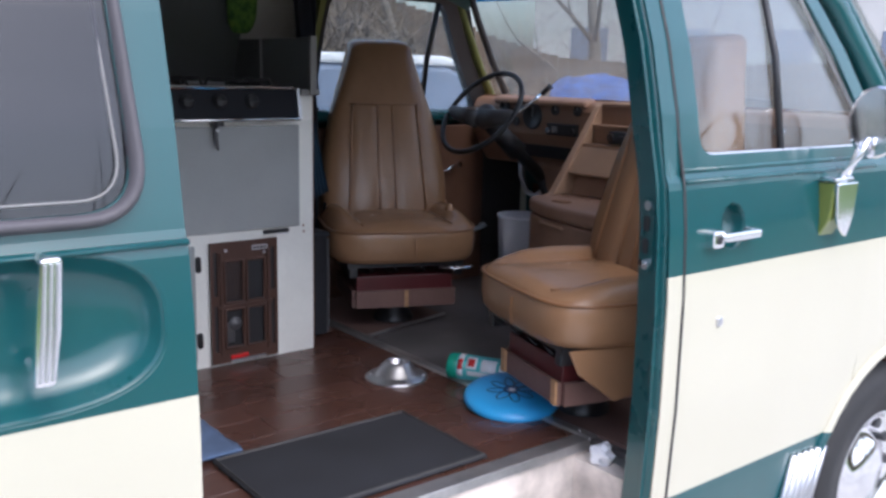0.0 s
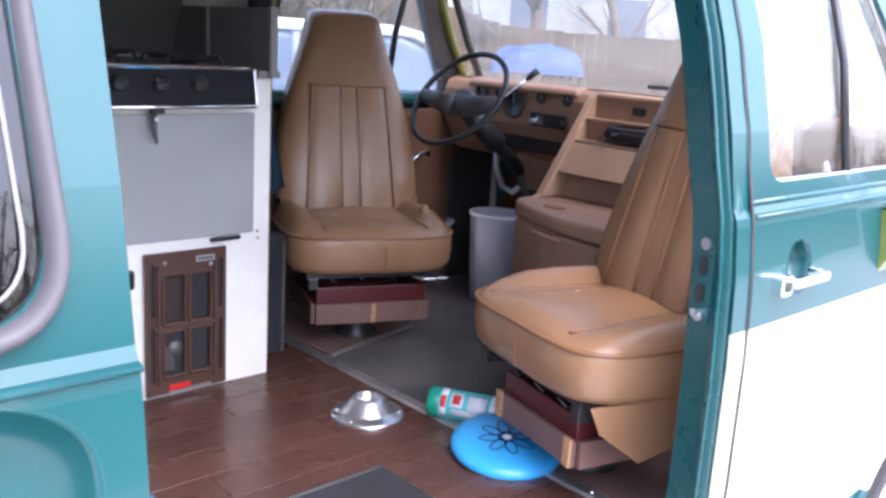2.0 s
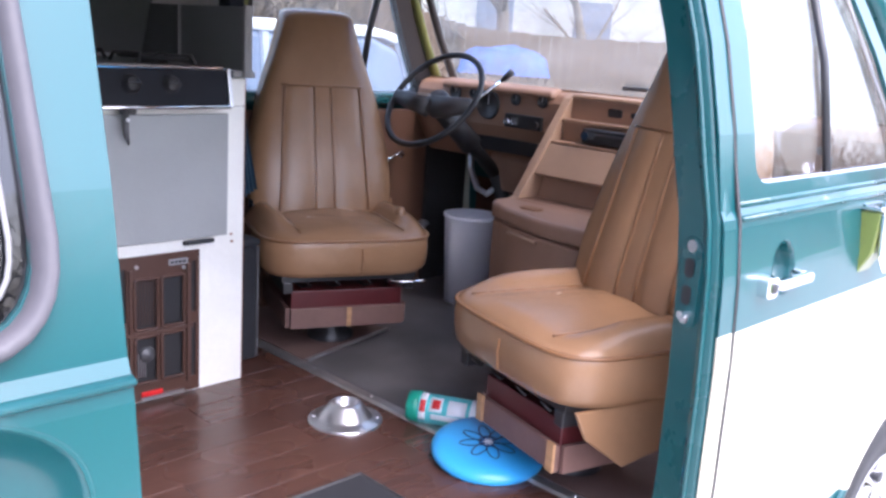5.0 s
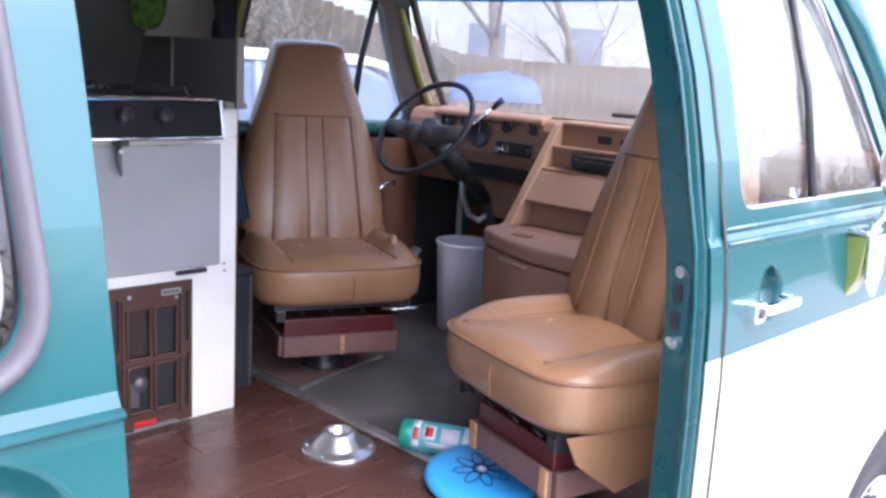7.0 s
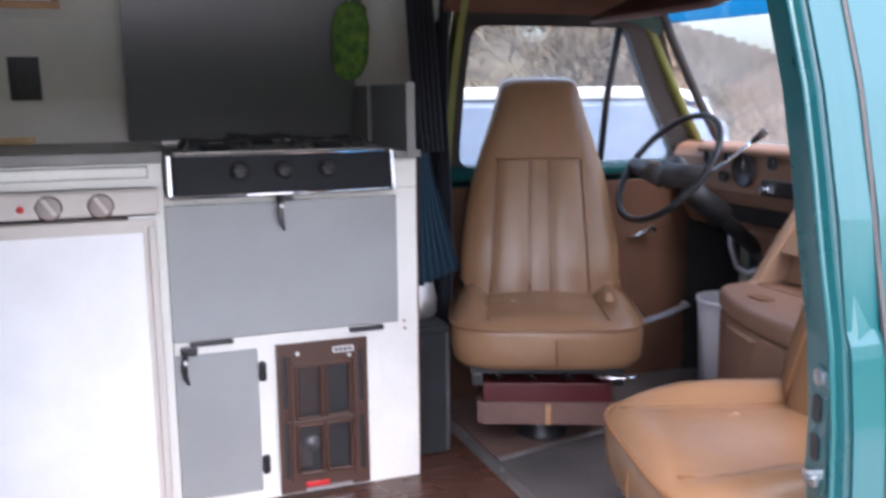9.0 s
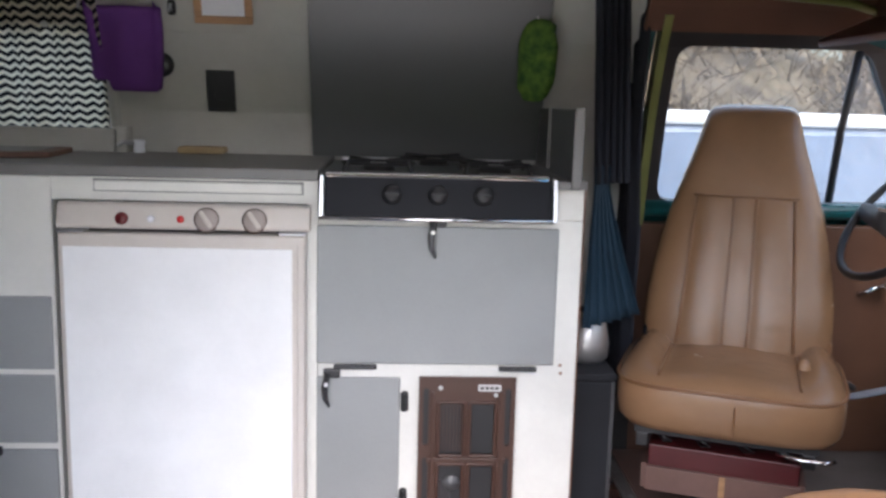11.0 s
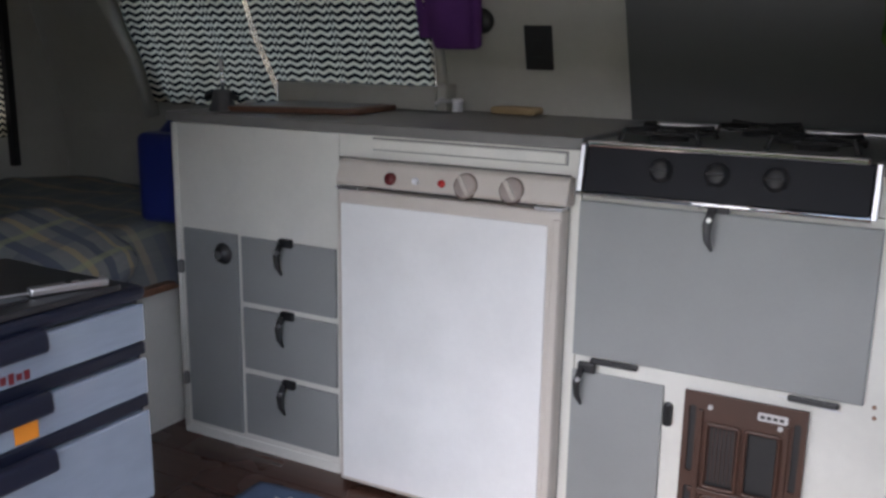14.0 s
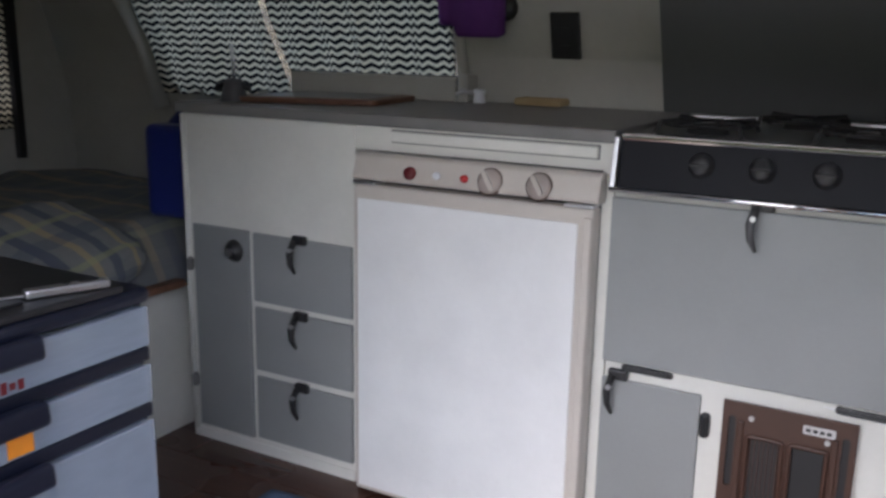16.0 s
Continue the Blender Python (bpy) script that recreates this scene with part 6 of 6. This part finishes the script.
part("dash_body", prism([(2.60, 0.56), (2.535, 0.66), (2.512, 0.70), (2.515, 0.80), (2.53, 0.832), (2.56, 0.842), (2.90, 0.815), (2.95, 0.70), (2.90, 0.56)], "y", 1.27, 3.08), BROWN, da, bevel=0.012, segs=3)
part("dash_hood", prism([(2.50, 0.815), (2.50, 0.838), (2.54, 0.852), (2.60, 0.845), (2.58, 0.82)], "y", 2.40, 2.93), BROWN, da, "padded hood over the gauges", bevel=0.01)
part("dash_top", prism([(2.56, 0.843), (2.90, 0.8165), (2.90, 0.823), (2.56, 0.849)], "y", 1.28, 3.06), TANPLASTIC, da, "tan vinyl dash top")
DT = pose(0, 0, 0, 0, -90, 0)
for y, z, r in ((2.690, 0.772, 0.052), (2.560, 0.801, 0.020), (2.440, 0.803, 0.020), (2.857, 0.802, 0.027), (2.766, 0.804, 0.017), (2.785, 0.745, 0.018)):
    gq = part("gauge", lathe([(0.0, 0.002), (r * 0.86, 0.002), (r * 0.9, 0.008), (r, 0.008), (r * 1.06, 0.0)], 24, pose(2.508, y, z) @ DT), BLACK, da, "round black gauge", smooth=True)
    part("gauge_needle", box(2.5045, 2.5055, y - 0.001, y + 0.001, z, z + r * 0.7), WHITEPL, gq)
rd = part("radio", box(2.498, 2.53, 2.435, 2.600, 0.702, 0.750), BLACK, da, "black dash radio", bevel=0.003)
part("radio_knob", rod((2.485, 2.582, 0.722), (2.50, 2.582, 0.722), 0.012), CHROME, rd)
part("radio_plate", box(2.494, 2.498, 2.535, 2.566, 0.712, 0.740), CHROME, rd)
part("radio_knob", rod((2.485, 2.452, 0.722), (2.50, 2.452, 0.722), 0.012), BLACK, rd)
# Solid black block stands in for the shade inside the open tray.
part("lower_slot_shade", box(2.528, 2.60, 2.40, 2.80, 0.605, 0.655), BLACK, da, "black block for the shaded tray under the dash")
part("lower_dash", prism([(2.60, 0.45), (2.56, 0.57), (2.59, 0.604), (2.80, 0.604), (2.80, 0.45)], "y", 2.36, 2.72), BROWN, da, "brown lower dash panel", bevel=0.01)
part("firewall", box(2.88, 2.91, 1.28, 3.06, 0.0, 0.6), HEADLINER, da, "brown firewall mat")
part("kick_panel", box(2.595, 2.82, 3.078, 3.094, 0.0, 0.70), BRUBBER, da)
sc = thing("steering_wheel", "thin black steering wheel on its column", "steering wheel", at=(2.315, 2.70, 0.775))
TIL = (Vector((-0.79, 0, 0.61))).to_track_quat("Z", "X").to_matrix().to_4x4()
part("rim", tube([TIL @ Vector((0.19 * math.cos(radians(a)), 0.19 * math.sin(radians(a)), 0)) for a in range(0, 360, 8)], 0.0105, 10, True), BLACK, sc, smooth=True)
part("hub", lathe([(0.0, 0.0), (0.045, -0.004), (0.05, -0.02), (0.045, -0.05)], 24, TIL), GREYPL, sc, smooth=True)
for sgn in (-1, 1):
    e = Vector((0, 0.183 * sgn, 0)) + TIL.to_3x3() @ Vector((0, 0, 0))
    low_ = TIL.to_3x3() @ Vector((0, 0, -0.006))
    part("spoke", tube([Vector((-0.015, 0.02 * sgn, -0.02)) + low_, Vector((-0.01, 0.09 * sgn, -0.014)) + low_, e + Vector((-0.004, 0, -0.006))], [0.024, 0.020, 0.014], 12, flat=1.7), GREYPL, sc, "broad charcoal spoke", smooth=True)
part("horn_badge", box(-0.05, -0.045, -0.03, 0.03, 0.012, 0.02), STEEL, sc)
part("column", rod((0.02, 0, -0.02), (0.34, 0, -0.27), 0.022, 0.026, 16), BLACK, sc, smooth=True)
part("column_shroud", rod((0.05, 0, -0.045), (0.20, 0, -0.16), 0.034, 0.042, 20), BLACK, sc, smooth=True)
part("lower_column", rod((0.34, 0.0, -0.26), (0.55, -0.02, -0.70), 0.026, 0.026, 12), BRUBBER, sc, smooth=True)
sh = thing("gear_selector", "column shift lever with a black knob", "lever")
part("lever", tube([(2.41, 2.675, 0.735), (2.48, 2.625, 0.795), (2.525, 2.575, 0.855)], 0.006, 8), CHROME, sh, smooth=True)
part("knob", rod((2.522, 2.578, 0.850), (2.545, 2.552, 0.884), 0.009, 0.013), BLACK, sh, smooth=True)
ped = thing("brake_pedal", "black pedal on a hanging arm", "pedal")
part("pedal_arm", tube([(2.76, 2.60, 0.52), (2.70, 2.60, 0.36), (2.66, 2.60, 0.28)], 0.010, 8), BLACK, ped, smooth=True)
part("pedal_pad", box(2.635, 2.65, 2.55, 2.65, 0.245, 0.305), BRUBBER, ped, bevel=0.006)
hs = thing("heater_hose", "looped black hose under the dash", "hose")
part("hose", tube([(2.66, 2.83, 0.57), (2.645, 2.81, 0.50), (2.638, 2.765, 0.435), (2.65, 2.725, 0.418), (2.68, 2.70, 0.45)], 0.012, 10), STEEL, hs, smooth=True)
# engine cover console
co = thing("engine_console", "brown moulded engine cover console with trays", "console")
CY0, CY1 = 1.80, 2.335


def chest_outline(out):
    """The bowed front of the engine cover, rounded into its driver's side."""
    front = [(2.112 - out + 0.13 * (max(0.0, y - 1.9) / 0.435) ** 2, y) for y in (CY0 - out, 1.90, 1.98, 2.06, 2.14, 2.21, 2.27, 2.31)]
    return front + [(2.262 - out, CY1 + out * 0.8), (2.290 - out, CY1 + out + 0.008), (2.88, CY1 + out + 0.008), (2.88, CY0 - out)]


part("chest", prism(chest_outline(0.0), "z", 0.0, 0.440), BROWN, co, bevel=0.008, segs=2)
lid = part("chest_lid", prism([(min(x, 2.345), y) for x, y in chest_outline(0.007)], "z", 0.444, 0.494), BROWN, co, "hinged brown lid", bevel=0.014, segs=3)
pull = [(2.102 + 0.13 * (max(0.0, y - 1.9) / 0.435) ** 2, y, 0.428) for y in (2.045, 2.09, 2.14, 2.185)]
part("lid_pull", tube(pull, 0.008, 8, flat=0.7), TANPLASTIC, lid, "moulded pull under the lid", smooth=True)
part("lid_latch", prism(round_off([(2.215, 2.13), (2.255, 2.13), (2.255, 2.20), (2.215, 2.20)], 0.015), "z", 0.494, 0.498), VINYLSEAM, lid)
part("deck", box(2.346, 2.88, CY0, CY1, 0.441, 0.492), BROWN, co, "flat brown top of the engine cover")
for y0, y1 in ((CY0, CY0 + 0.030), (CY1 - 0.030, CY1)):
    part("tower_cheek", prism([(2.315, 0.4945), (2.338, 0.500), (2.560, 0.812), (2.585, 0.828), (2.66, 0.828), (2.84, 0.6), (2.84, 0.4945)], "y", y0, y1), TANPLASTIC, co, "sloping tan tower side", bevel=0.007, segs=3)
A0, A1 = CY0 + 0.031, CY1 - 0.031
part("tray_back", prism([(2.52, 0.4945), (2.43, 0.4945), (2.46, 0.60), (2.50, 0.66), (2.56, 0.62)], "y", A0, A1), BROWN, co, "open tray with sloping back")
part("tower_panel", prism([(2.402, 0.574), (2.470, 0.668), (2.494, 0.664), (2.424, 0.566)], "y", A0, A1), TANPLASTIC, co, "plain tan sloping panel", bevel=0.003)
part("radio_shelf", prism([(2.474, 0.669), (2.474, 0.677), (2.62, 0.677), (2.62, 0.669)], "y", A0, A1), TANPLASTIC, co)
part("radio_back", box(2.535, 2.62, A0, A1, 0.678, 0.738), BROWN, co)
r2 = part("tape_deck", box(2.484, 2.534, 1.985, 2.190, 0.684, 0.730), BLACK, co, "black tape deck", bevel=0.004)
part("deck_knob", rod((2.466, 2.168, 0.709), (2.485, 2.168, 0.709), 0.014), CHROME, r2)
part("deck_knob", rod((2.472, 2.006, 0.709), (2.485, 2.006, 0.709), 0.012), BLACK, r2)
part("deck_slot", box(2.480, 2.4835, 2.035, 2.140, 0.712, 0.719), GREYPL, r2)
part("upper_shelf", prism([(2.522, 0.739), (2.522, 0.747), (2.62, 0.747), (2.62, 0.739)], "y", A0, A1), TANPLASTIC, co)
part("upper_back", box(2.572, 2.62, A0, A1, 0.748, 0.815), BROWN, co)
part("socket_plate", prism(rounded(2.105, 2.155, 0.768, 0.794, 0.006, 3), "x", 2.565, 2.5715), BLACK, co, "small black switch plate")
part("socket", rod((2.563, 2.060, 0.781), (2.5715, 2.060, 0.781), 0.009), BLACK, co)
part("tower_top", prism([(2.566, 0.816), (2.570, 0.829), (2.66, 0.830), (2.66, 0.816)], "y", A0, A1), TANPLASTIC, co, bevel=0.004)
bn_ = thing("waste_bin", "white tapered plastic waste bin on the cab floor", "bin")
part("bin_body", lathe([(0.0, 0.004), (0.082, 0.004), (0.085, 0.0), (0.103, 0.325), (0.107, 0.327), (0.107, 0.340), (0.100, 0.340), (0.082, 0.02), (0.0, 0.018)], 40, pose(2.606, 2.752, 0.0)), BINPL, bn_, smooth=True)

# ---- outside ----
bm = bmesh.new()
NG = 70
grid = []


def ground_z(x, y):
    far = max(0.0, min(1.0, (y - 8.5 - 0.10 * x) / 7.0))
    d = math.hypot(x, y)
    return -0.62 + 3.6 * far * far * (3 - 2 * far) * max(0.0, min(1.0, (14 - x) / 8)) + (0.25 * noise.noise((x * 0.15, y * 0.15, 0)) if d > 9 else 0.0) + 0.8 * max(0.0, min(1, (d - 40) / 60))


def spread(i):
    t = 2 * i / NG - 1
    return math.copysign(abs(t) ** 3 * 300 + abs(t) * 22, t)


for i in range(NG + 1):
    grid.append([bm.verts.new((spread(i), spread(j), ground_z(spread(i), spread(j)))) for j in range(NG + 1)])
for i in range(NG):
    for j in range(NG):
        bm.faces.new((grid[i][j], grid[i + 1][j], grid[i + 1][j + 1], grid[i][j + 1]))
solo("ground", bm, BANK, "gravel yard rising to a brown brushy bank", "ground", kind="structure", smooth=True)
solo("lawn", prism([(-18, -16), (18, -16), (16, -3.01), (-16, -3.01)], "z", -0.66, -0.600), LAWN, "green lawn across from the open van", "lawn", kind="structure")
# Unseen slab, added pale so that daylight bounces up into the van.
solo("driveway", prism([(-9, -3), (12, -3), (11, 7.5), (-9, 7.5)], "z", -0.65, -0.612), BOUNCESLAB, "unseen pale slab under the van, added to bounce light", "driveway", kind="structure")
rng = random.Random(7)


def twig_cloud(spots, per, hmin, hmax, width, seed):
    """Many thin crossed blades that read as leafless brush."""
    r = random.Random(seed)
    verts, faces = [], []
    for sx, sy in spots:
        base = ground_z(sx, sy)
        for _ in range(per):
            x, y = sx + r.gauss(0, 0.6), sy + r.gauss(0, 0.6)
            h = r.uniform(hmin, hmax)
            lx, ly = r.gauss(0, 0.8) * h, r.gauss(0, 0.8) * h
            h *= r.uniform(0.2, 1.0)
            a = r.uniform(0, math.pi)
            wx, wy = width * math.cos(a) * r.uniform(0.5, 1.5), width * math.sin(a)
            k = len(verts)
            z0 = base - 0.05 + r.uniform(0, 0.5) * h
            verts += [(x - wx, y - wy, z0), (x + wx, y + wy, z0), (x + lx, y + ly, z0 + h)]
            faces.append((k, k + 1, k + 2))
    me = bpy.data.meshes.new("twigs")
    me.from_pydata(verts, [], faces)
    return me


spots = [(rng.uniform(-6, 22), rng.uniform(8.6, 15)) for _ in range(260)]
me = twig_cloud(spots, 190, 0.2, 0.9, 0.020, 1)
me.materials.append(TWIG)
tagged(new("brush", me), "leafless brown brush on the bank", "brush", kind="stuff")
spots = [(rng.uniform(17, 30), rng.uniform(-6, 22)) for _ in range(170)]
me = twig_cloud(spots, 110, 0.5, 2.2, 0.030, 2)
me.materials.append(TWIG)
tagged(new("far_brush", me), "leafless brown brush beyond the yard", "brush", kind="stuff")
# Unseen brush, added so that the van's side paint and glass reflect darker.
spots = [(-16 + 50 * k / 149 + 0.3 * math.sin(7.0 * k), -11.5 - 1.5 * math.sin(3.1 * k)) for k in range(150)]
me = twig_cloud(spots, 100, 0.6, 3.4, 0.036, 5)
me.materials.append(TWIG)
tagged(new("hedge_brush", me), "unseen leafless brush added to darken the van's reflections", "brush", kind="stuff")
spots = [(13.5 + rng.gauss(0, 0.5), 10.0 + rng.gauss(0, 0.5)) for _ in range(8)] + [(15.5 + rng.gauss(0, 0.8), 13.0 + rng.gauss(0, 0.8)) for _ in range(10)]
me = twig_cloud(spots, 120, 0.15, 0.7, 0.03, 3)
me.materials.append(EVERGREEN)
tagged(new("evergreen_shrubs", me), "low green shrubs by the fence", "shrub", kind="stuff")


def bare_tree(at, height, seed, thick=0.16):
    r = random.Random(seed)
    tr = thing("bare_tree", "leafless grey tree with many limbs", "tree", "bare trees", at=(at[0], at[1], ground_z(*at) - 0.1))
    trunk, limbs = bmesh.new(), bmesh.new()

    def grow(bm, p, d, ln, rad, level):
        pts, rs = [p], [rad]
        for k in range(3):
            d = (d + Vector((r.gauss(0, 0.12), r.gauss(0, 0.12), r.gauss(0.03, 0.06)))).normalized()
            p = p + d * ln / 3
            pts.append(p)
            rs.append(rad * (1 - 0.18 * (k + 1)))
        tube(pts, rs, 7 if level < 2 else 4, False, bm)
        if level < 4:
            for _ in range(4 if level == 0 else 3):
                q = pts[r.choice((1, 2, 3))]
                a = r.uniform(0, 2 * math.pi)
                nd = (d * 0.75 + Vector((math.cos(a), math.sin(a), r.uniform(0, 0.5))) * 0.75).normalized()
                grow(limbs, q, nd, ln * r.uniform(0.5, 0.75), rs[-1] * 0.62, level + 1)

    grow(trunk, Vector((0, 0, 0)), Vector((0, 0, 1)), height * 0.45, thick, 0)
    part("trunk", trunk, BARK, tr, smooth=True)
    part("crown", limbs, BARK, tr, "spreading bare branches", smooth=True)


for at, h, sd_, tk in (((15.0, 13.5), 8, 11, 0.20), ((20, 15), 9, 12, 0.16), ((11, 15.5), 7, 13, 0.12), ((22, 10), 9, 14, 0.18), ((4, 16.0), 7, 15, 0.12), ((17, 5), 9, 16, 0.17), ((9, -8), 8, 19, 0.17), ((-2, 15), 7, 20, 0.12), ((25, 1), 9, 21, 0.16), ((13, -12), 9, 22, 0.18), ((11, -5.5), 7, 23, 0.14), ((14, -8), 8, 24, 0.16), ((7.5, -6.5), 6, 25, 0.12), ((17, -9), 9, 26, 0.17)):
    bare_tree(at, h, sd_, tk)
# fence of weathered boards
fe = thing("board_fence", "weathered brown board fence across the yard", "fence")
bdm = bpy.data.meshes.new("board")
b_ = box(-0.108, 0.108, -0.012, 0.012, 0, 2.0)
b_.to_mesh(bdm)
b_.free()
bdm.materials.append(FENCE)
for i in range(95):
    t = i / 94
    x, y = 10.0 + 13.5 * t, 18.5 - 16.0 * t
    o = new("board", bdm)
    o.parent = fe
    o.matrix_basis = pose(x, y, ground_z(x, y) - 0.1 + 0.03 * rng.random(), 0, 0, -50)
part("rail", tube([(10, 18.54, ground_z(10, 18.5) + 0.4), (16.7, 10.6, ground_z(16.7, 10.6) + 0.4), (23.5, 2.54, ground_z(23.5, 2.5) + 0.4)], 0.05, 6), FENCE, fe)
# tarp-covered heap
bm = bmesh.new()
g = []
for i in range(25):
    col = []
    for j in range(13):
        u, v = i / 24, j / 12
        e = math.sin(math.pi * u) ** 0.25 * math.sin(math.pi * v) ** 0.3
        col.append(bm.verts.new((-0.95 + 1.9 * u, -0.5 + v, 1.32 * e * (0.9 + 0.22 * noise.noise((u * 5, v * 4, 9))))))
    g.append(col)
for i in range(24):
    for j in range(12):
        bm.faces.new((g[i][j], g[i + 1][j], g[i + 1][j + 1], g[i][j + 1]))
tp_ = solo("tarp_heap", bm, TARP, "crumpled blue tarp over a stack", "tarp", smooth=True)
PILE = (12.2, 11.15)
tp_.matrix_world = pose(PILE[0], PILE[1], ground_z(*PILE) + 1.02, 0, 0, -48) @ Matrix.Diagonal((0.85, 1, 0.40, 1))
lp = thing("firewood_stack", "stack of split firewood under a tarp", "firewood", at=(PILE[0], PILE[1], ground_z(*PILE) - 0.02), turn=-48)
for r_ in range(7):
    for c_ in range(12):
        rr = 0.07 + 0.015 * rng.random()
        xx = -0.9 + 0.155 * c_ + (0.075 if r_ % 2 else 0)
        part("log", rod((xx, -0.42 - 0.05 * rng.random(), 0.08 + 0.145 * r_), (xx, 0.42 + 0.05 * rng.random(), 0.08 + 0.145 * r_), rr, rr * 0.93, 7), BARK, lp)
# houses
for nm, at, turn, w, dp, h, roofm in (("white_house", (24.0, 16.5), -52, 11, 7, 4.6, SHINGLE),):
    ho = thing(nm, "white sided house with grey shingle roof", "house", at=(at[0], at[1], ground_z(*at) - 0.1), turn=turn)
    part("wall", box(-w / 2, w / 2, -dp / 2, dp / 2, 0, h), SIDING, ho)
    part("roof", prism([(-dp / 2 - 0.4, h), (dp / 2 + 0.4, h), (0, h + 2.2)], "x", -w / 2 - 0.3, w / 2 + 0.3), roofm, ho)
    for sy in (-1, 1):
        for x in (-0.36, -0.12, 0.12, 0.36):
            wi = part("window", box(x * w - 0.5, x * w + 0.5, sy * dp / 2 - 0.03, sy * dp / 2 + 0.03, 1.5, 2.9), SKYGLASS, ho, "house window in sky-coloured glass")
            part("window_frame", box(x * w - 0.6, x * w + 0.6, sy * dp / 2 - 0.045, sy * dp / 2 + 0.025 if sy > 0 else sy * dp / 2 + 0.02, 1.4, 1.5), SIDING, wi)
# parked car alongside
ca = thing("parked_car", "pale silver estate car parked alongside", "car")
CG = -0.612
body = [(-0.95, 0.30), (-0.97, 0.72), (-0.80, 0.92), (0.25, 1.04), (4.02, 1.08), (4.10, 0.85), (4.12, 0.35), (3.9, 0.26), (-0.7, 0.26)]
part("body", prism([(x, z + CG) for x, z in body], "y", 4.35, 6.1), CARPAINT, ca, bevel=0.06, segs=3)
green = [(0.32, 1.05), (1.05, 1.50), (1.5, 1.58), (3.55, 1.58), (3.9, 1.45), (4.0, 1.08)]
part("cabin", prism([(x, z + CG) for x, z in green], "y", 4.47, 5.98), SKYGLASS, ca, "car windows coloured for reflected sky", bevel=0.04)
part("car_roof", prism([(x, z + CG) for x, z in [(1.02, 1.50), (1.5, 1.575), (3.6, 1.575), (3.75, 1.53), (3.7, 1.60), (3.5, 1.635), (1.5, 1.635), (1.05, 1.55)]], "y", 4.45, 6.0), WHITEPL, ca, bevel=0.02)
for x0, x1 in ((0.45, 1.12), (1.93, 1.87), (2.83, 2.80), (3.93, 3.72)):
    part("car_pillar", tube([(x0, 4.455, 1.07 + CG), (x1, 4.47, 1.57 + CG)], 0.045, 6, flat=0.5), CARPAINT, ca)
for x in (0.0, 3.15):
    w = part("wheel", lathe([(0.0, 0.10), (0.19, 0.10), (0.21, 0.08), (0.31, 0.10), (0.33, 0.0), (0.31, -0.1), (0.0, -0.1)], 28, pose(x, 4.44, 0.33 + CG, 90)), TYRE, ca, smooth=True)
    part("rim", lathe([(0.0, 0.11), (0.18, 0.108), (0.2, 0.09)], 20, pose(x, 4.44, 0.33 + CG, 90)), STEEL, w)
part("tail_light", box(3.98, 4.10, 4.335, 4.45, 0.80 + CG, 1.06 + CG), RED, ca, "red tail lamp", bevel=0.02)
part("door_trim", box(0.4, 3.7, 4.335, 4.36, 0.55 + CG, 0.60 + CG), STEEL, ca)

# ---- floor planks, last ----
plank_w, gap = 0.118, 0.0016
k = 0
y = 1.502
shapes = {}
while y < 3.09:
    y1 = min(y + plank_w, 3.10)
    x = -1.34 + (0.37 * k) % 0.9 - 0.9
    while x < 1.66:
        x0, x1 = max(x, -1.34), min(x + 0.9, 1.662)
        if x1 - x0 > 0.03:
            key = (round(x1 - x0, 3), round(y1 - y, 3))
            if key not in shapes:
                b = box(0, key[0] - gap, 0, key[1] - gap, -0.006, 0.0)
                bmesh.ops.bevel(b, geom=[e for e in b.edges if all(v.co.z > -0.001 for v in e.verts)], offset=0.0012, segments=1, affect="EDGES")
                me = bpy.data.meshes.new("floor_plank")
                b.to_mesh(me)
                b.free()
                me.materials.append(PLANKWOOD)
                shapes[key] = me
            o = new("floor_plank", shapes[key])
            o.parent = fl
            o.location = (x0, y, 0.0)
        x += 0.9
    y += plank_w
    k += 1
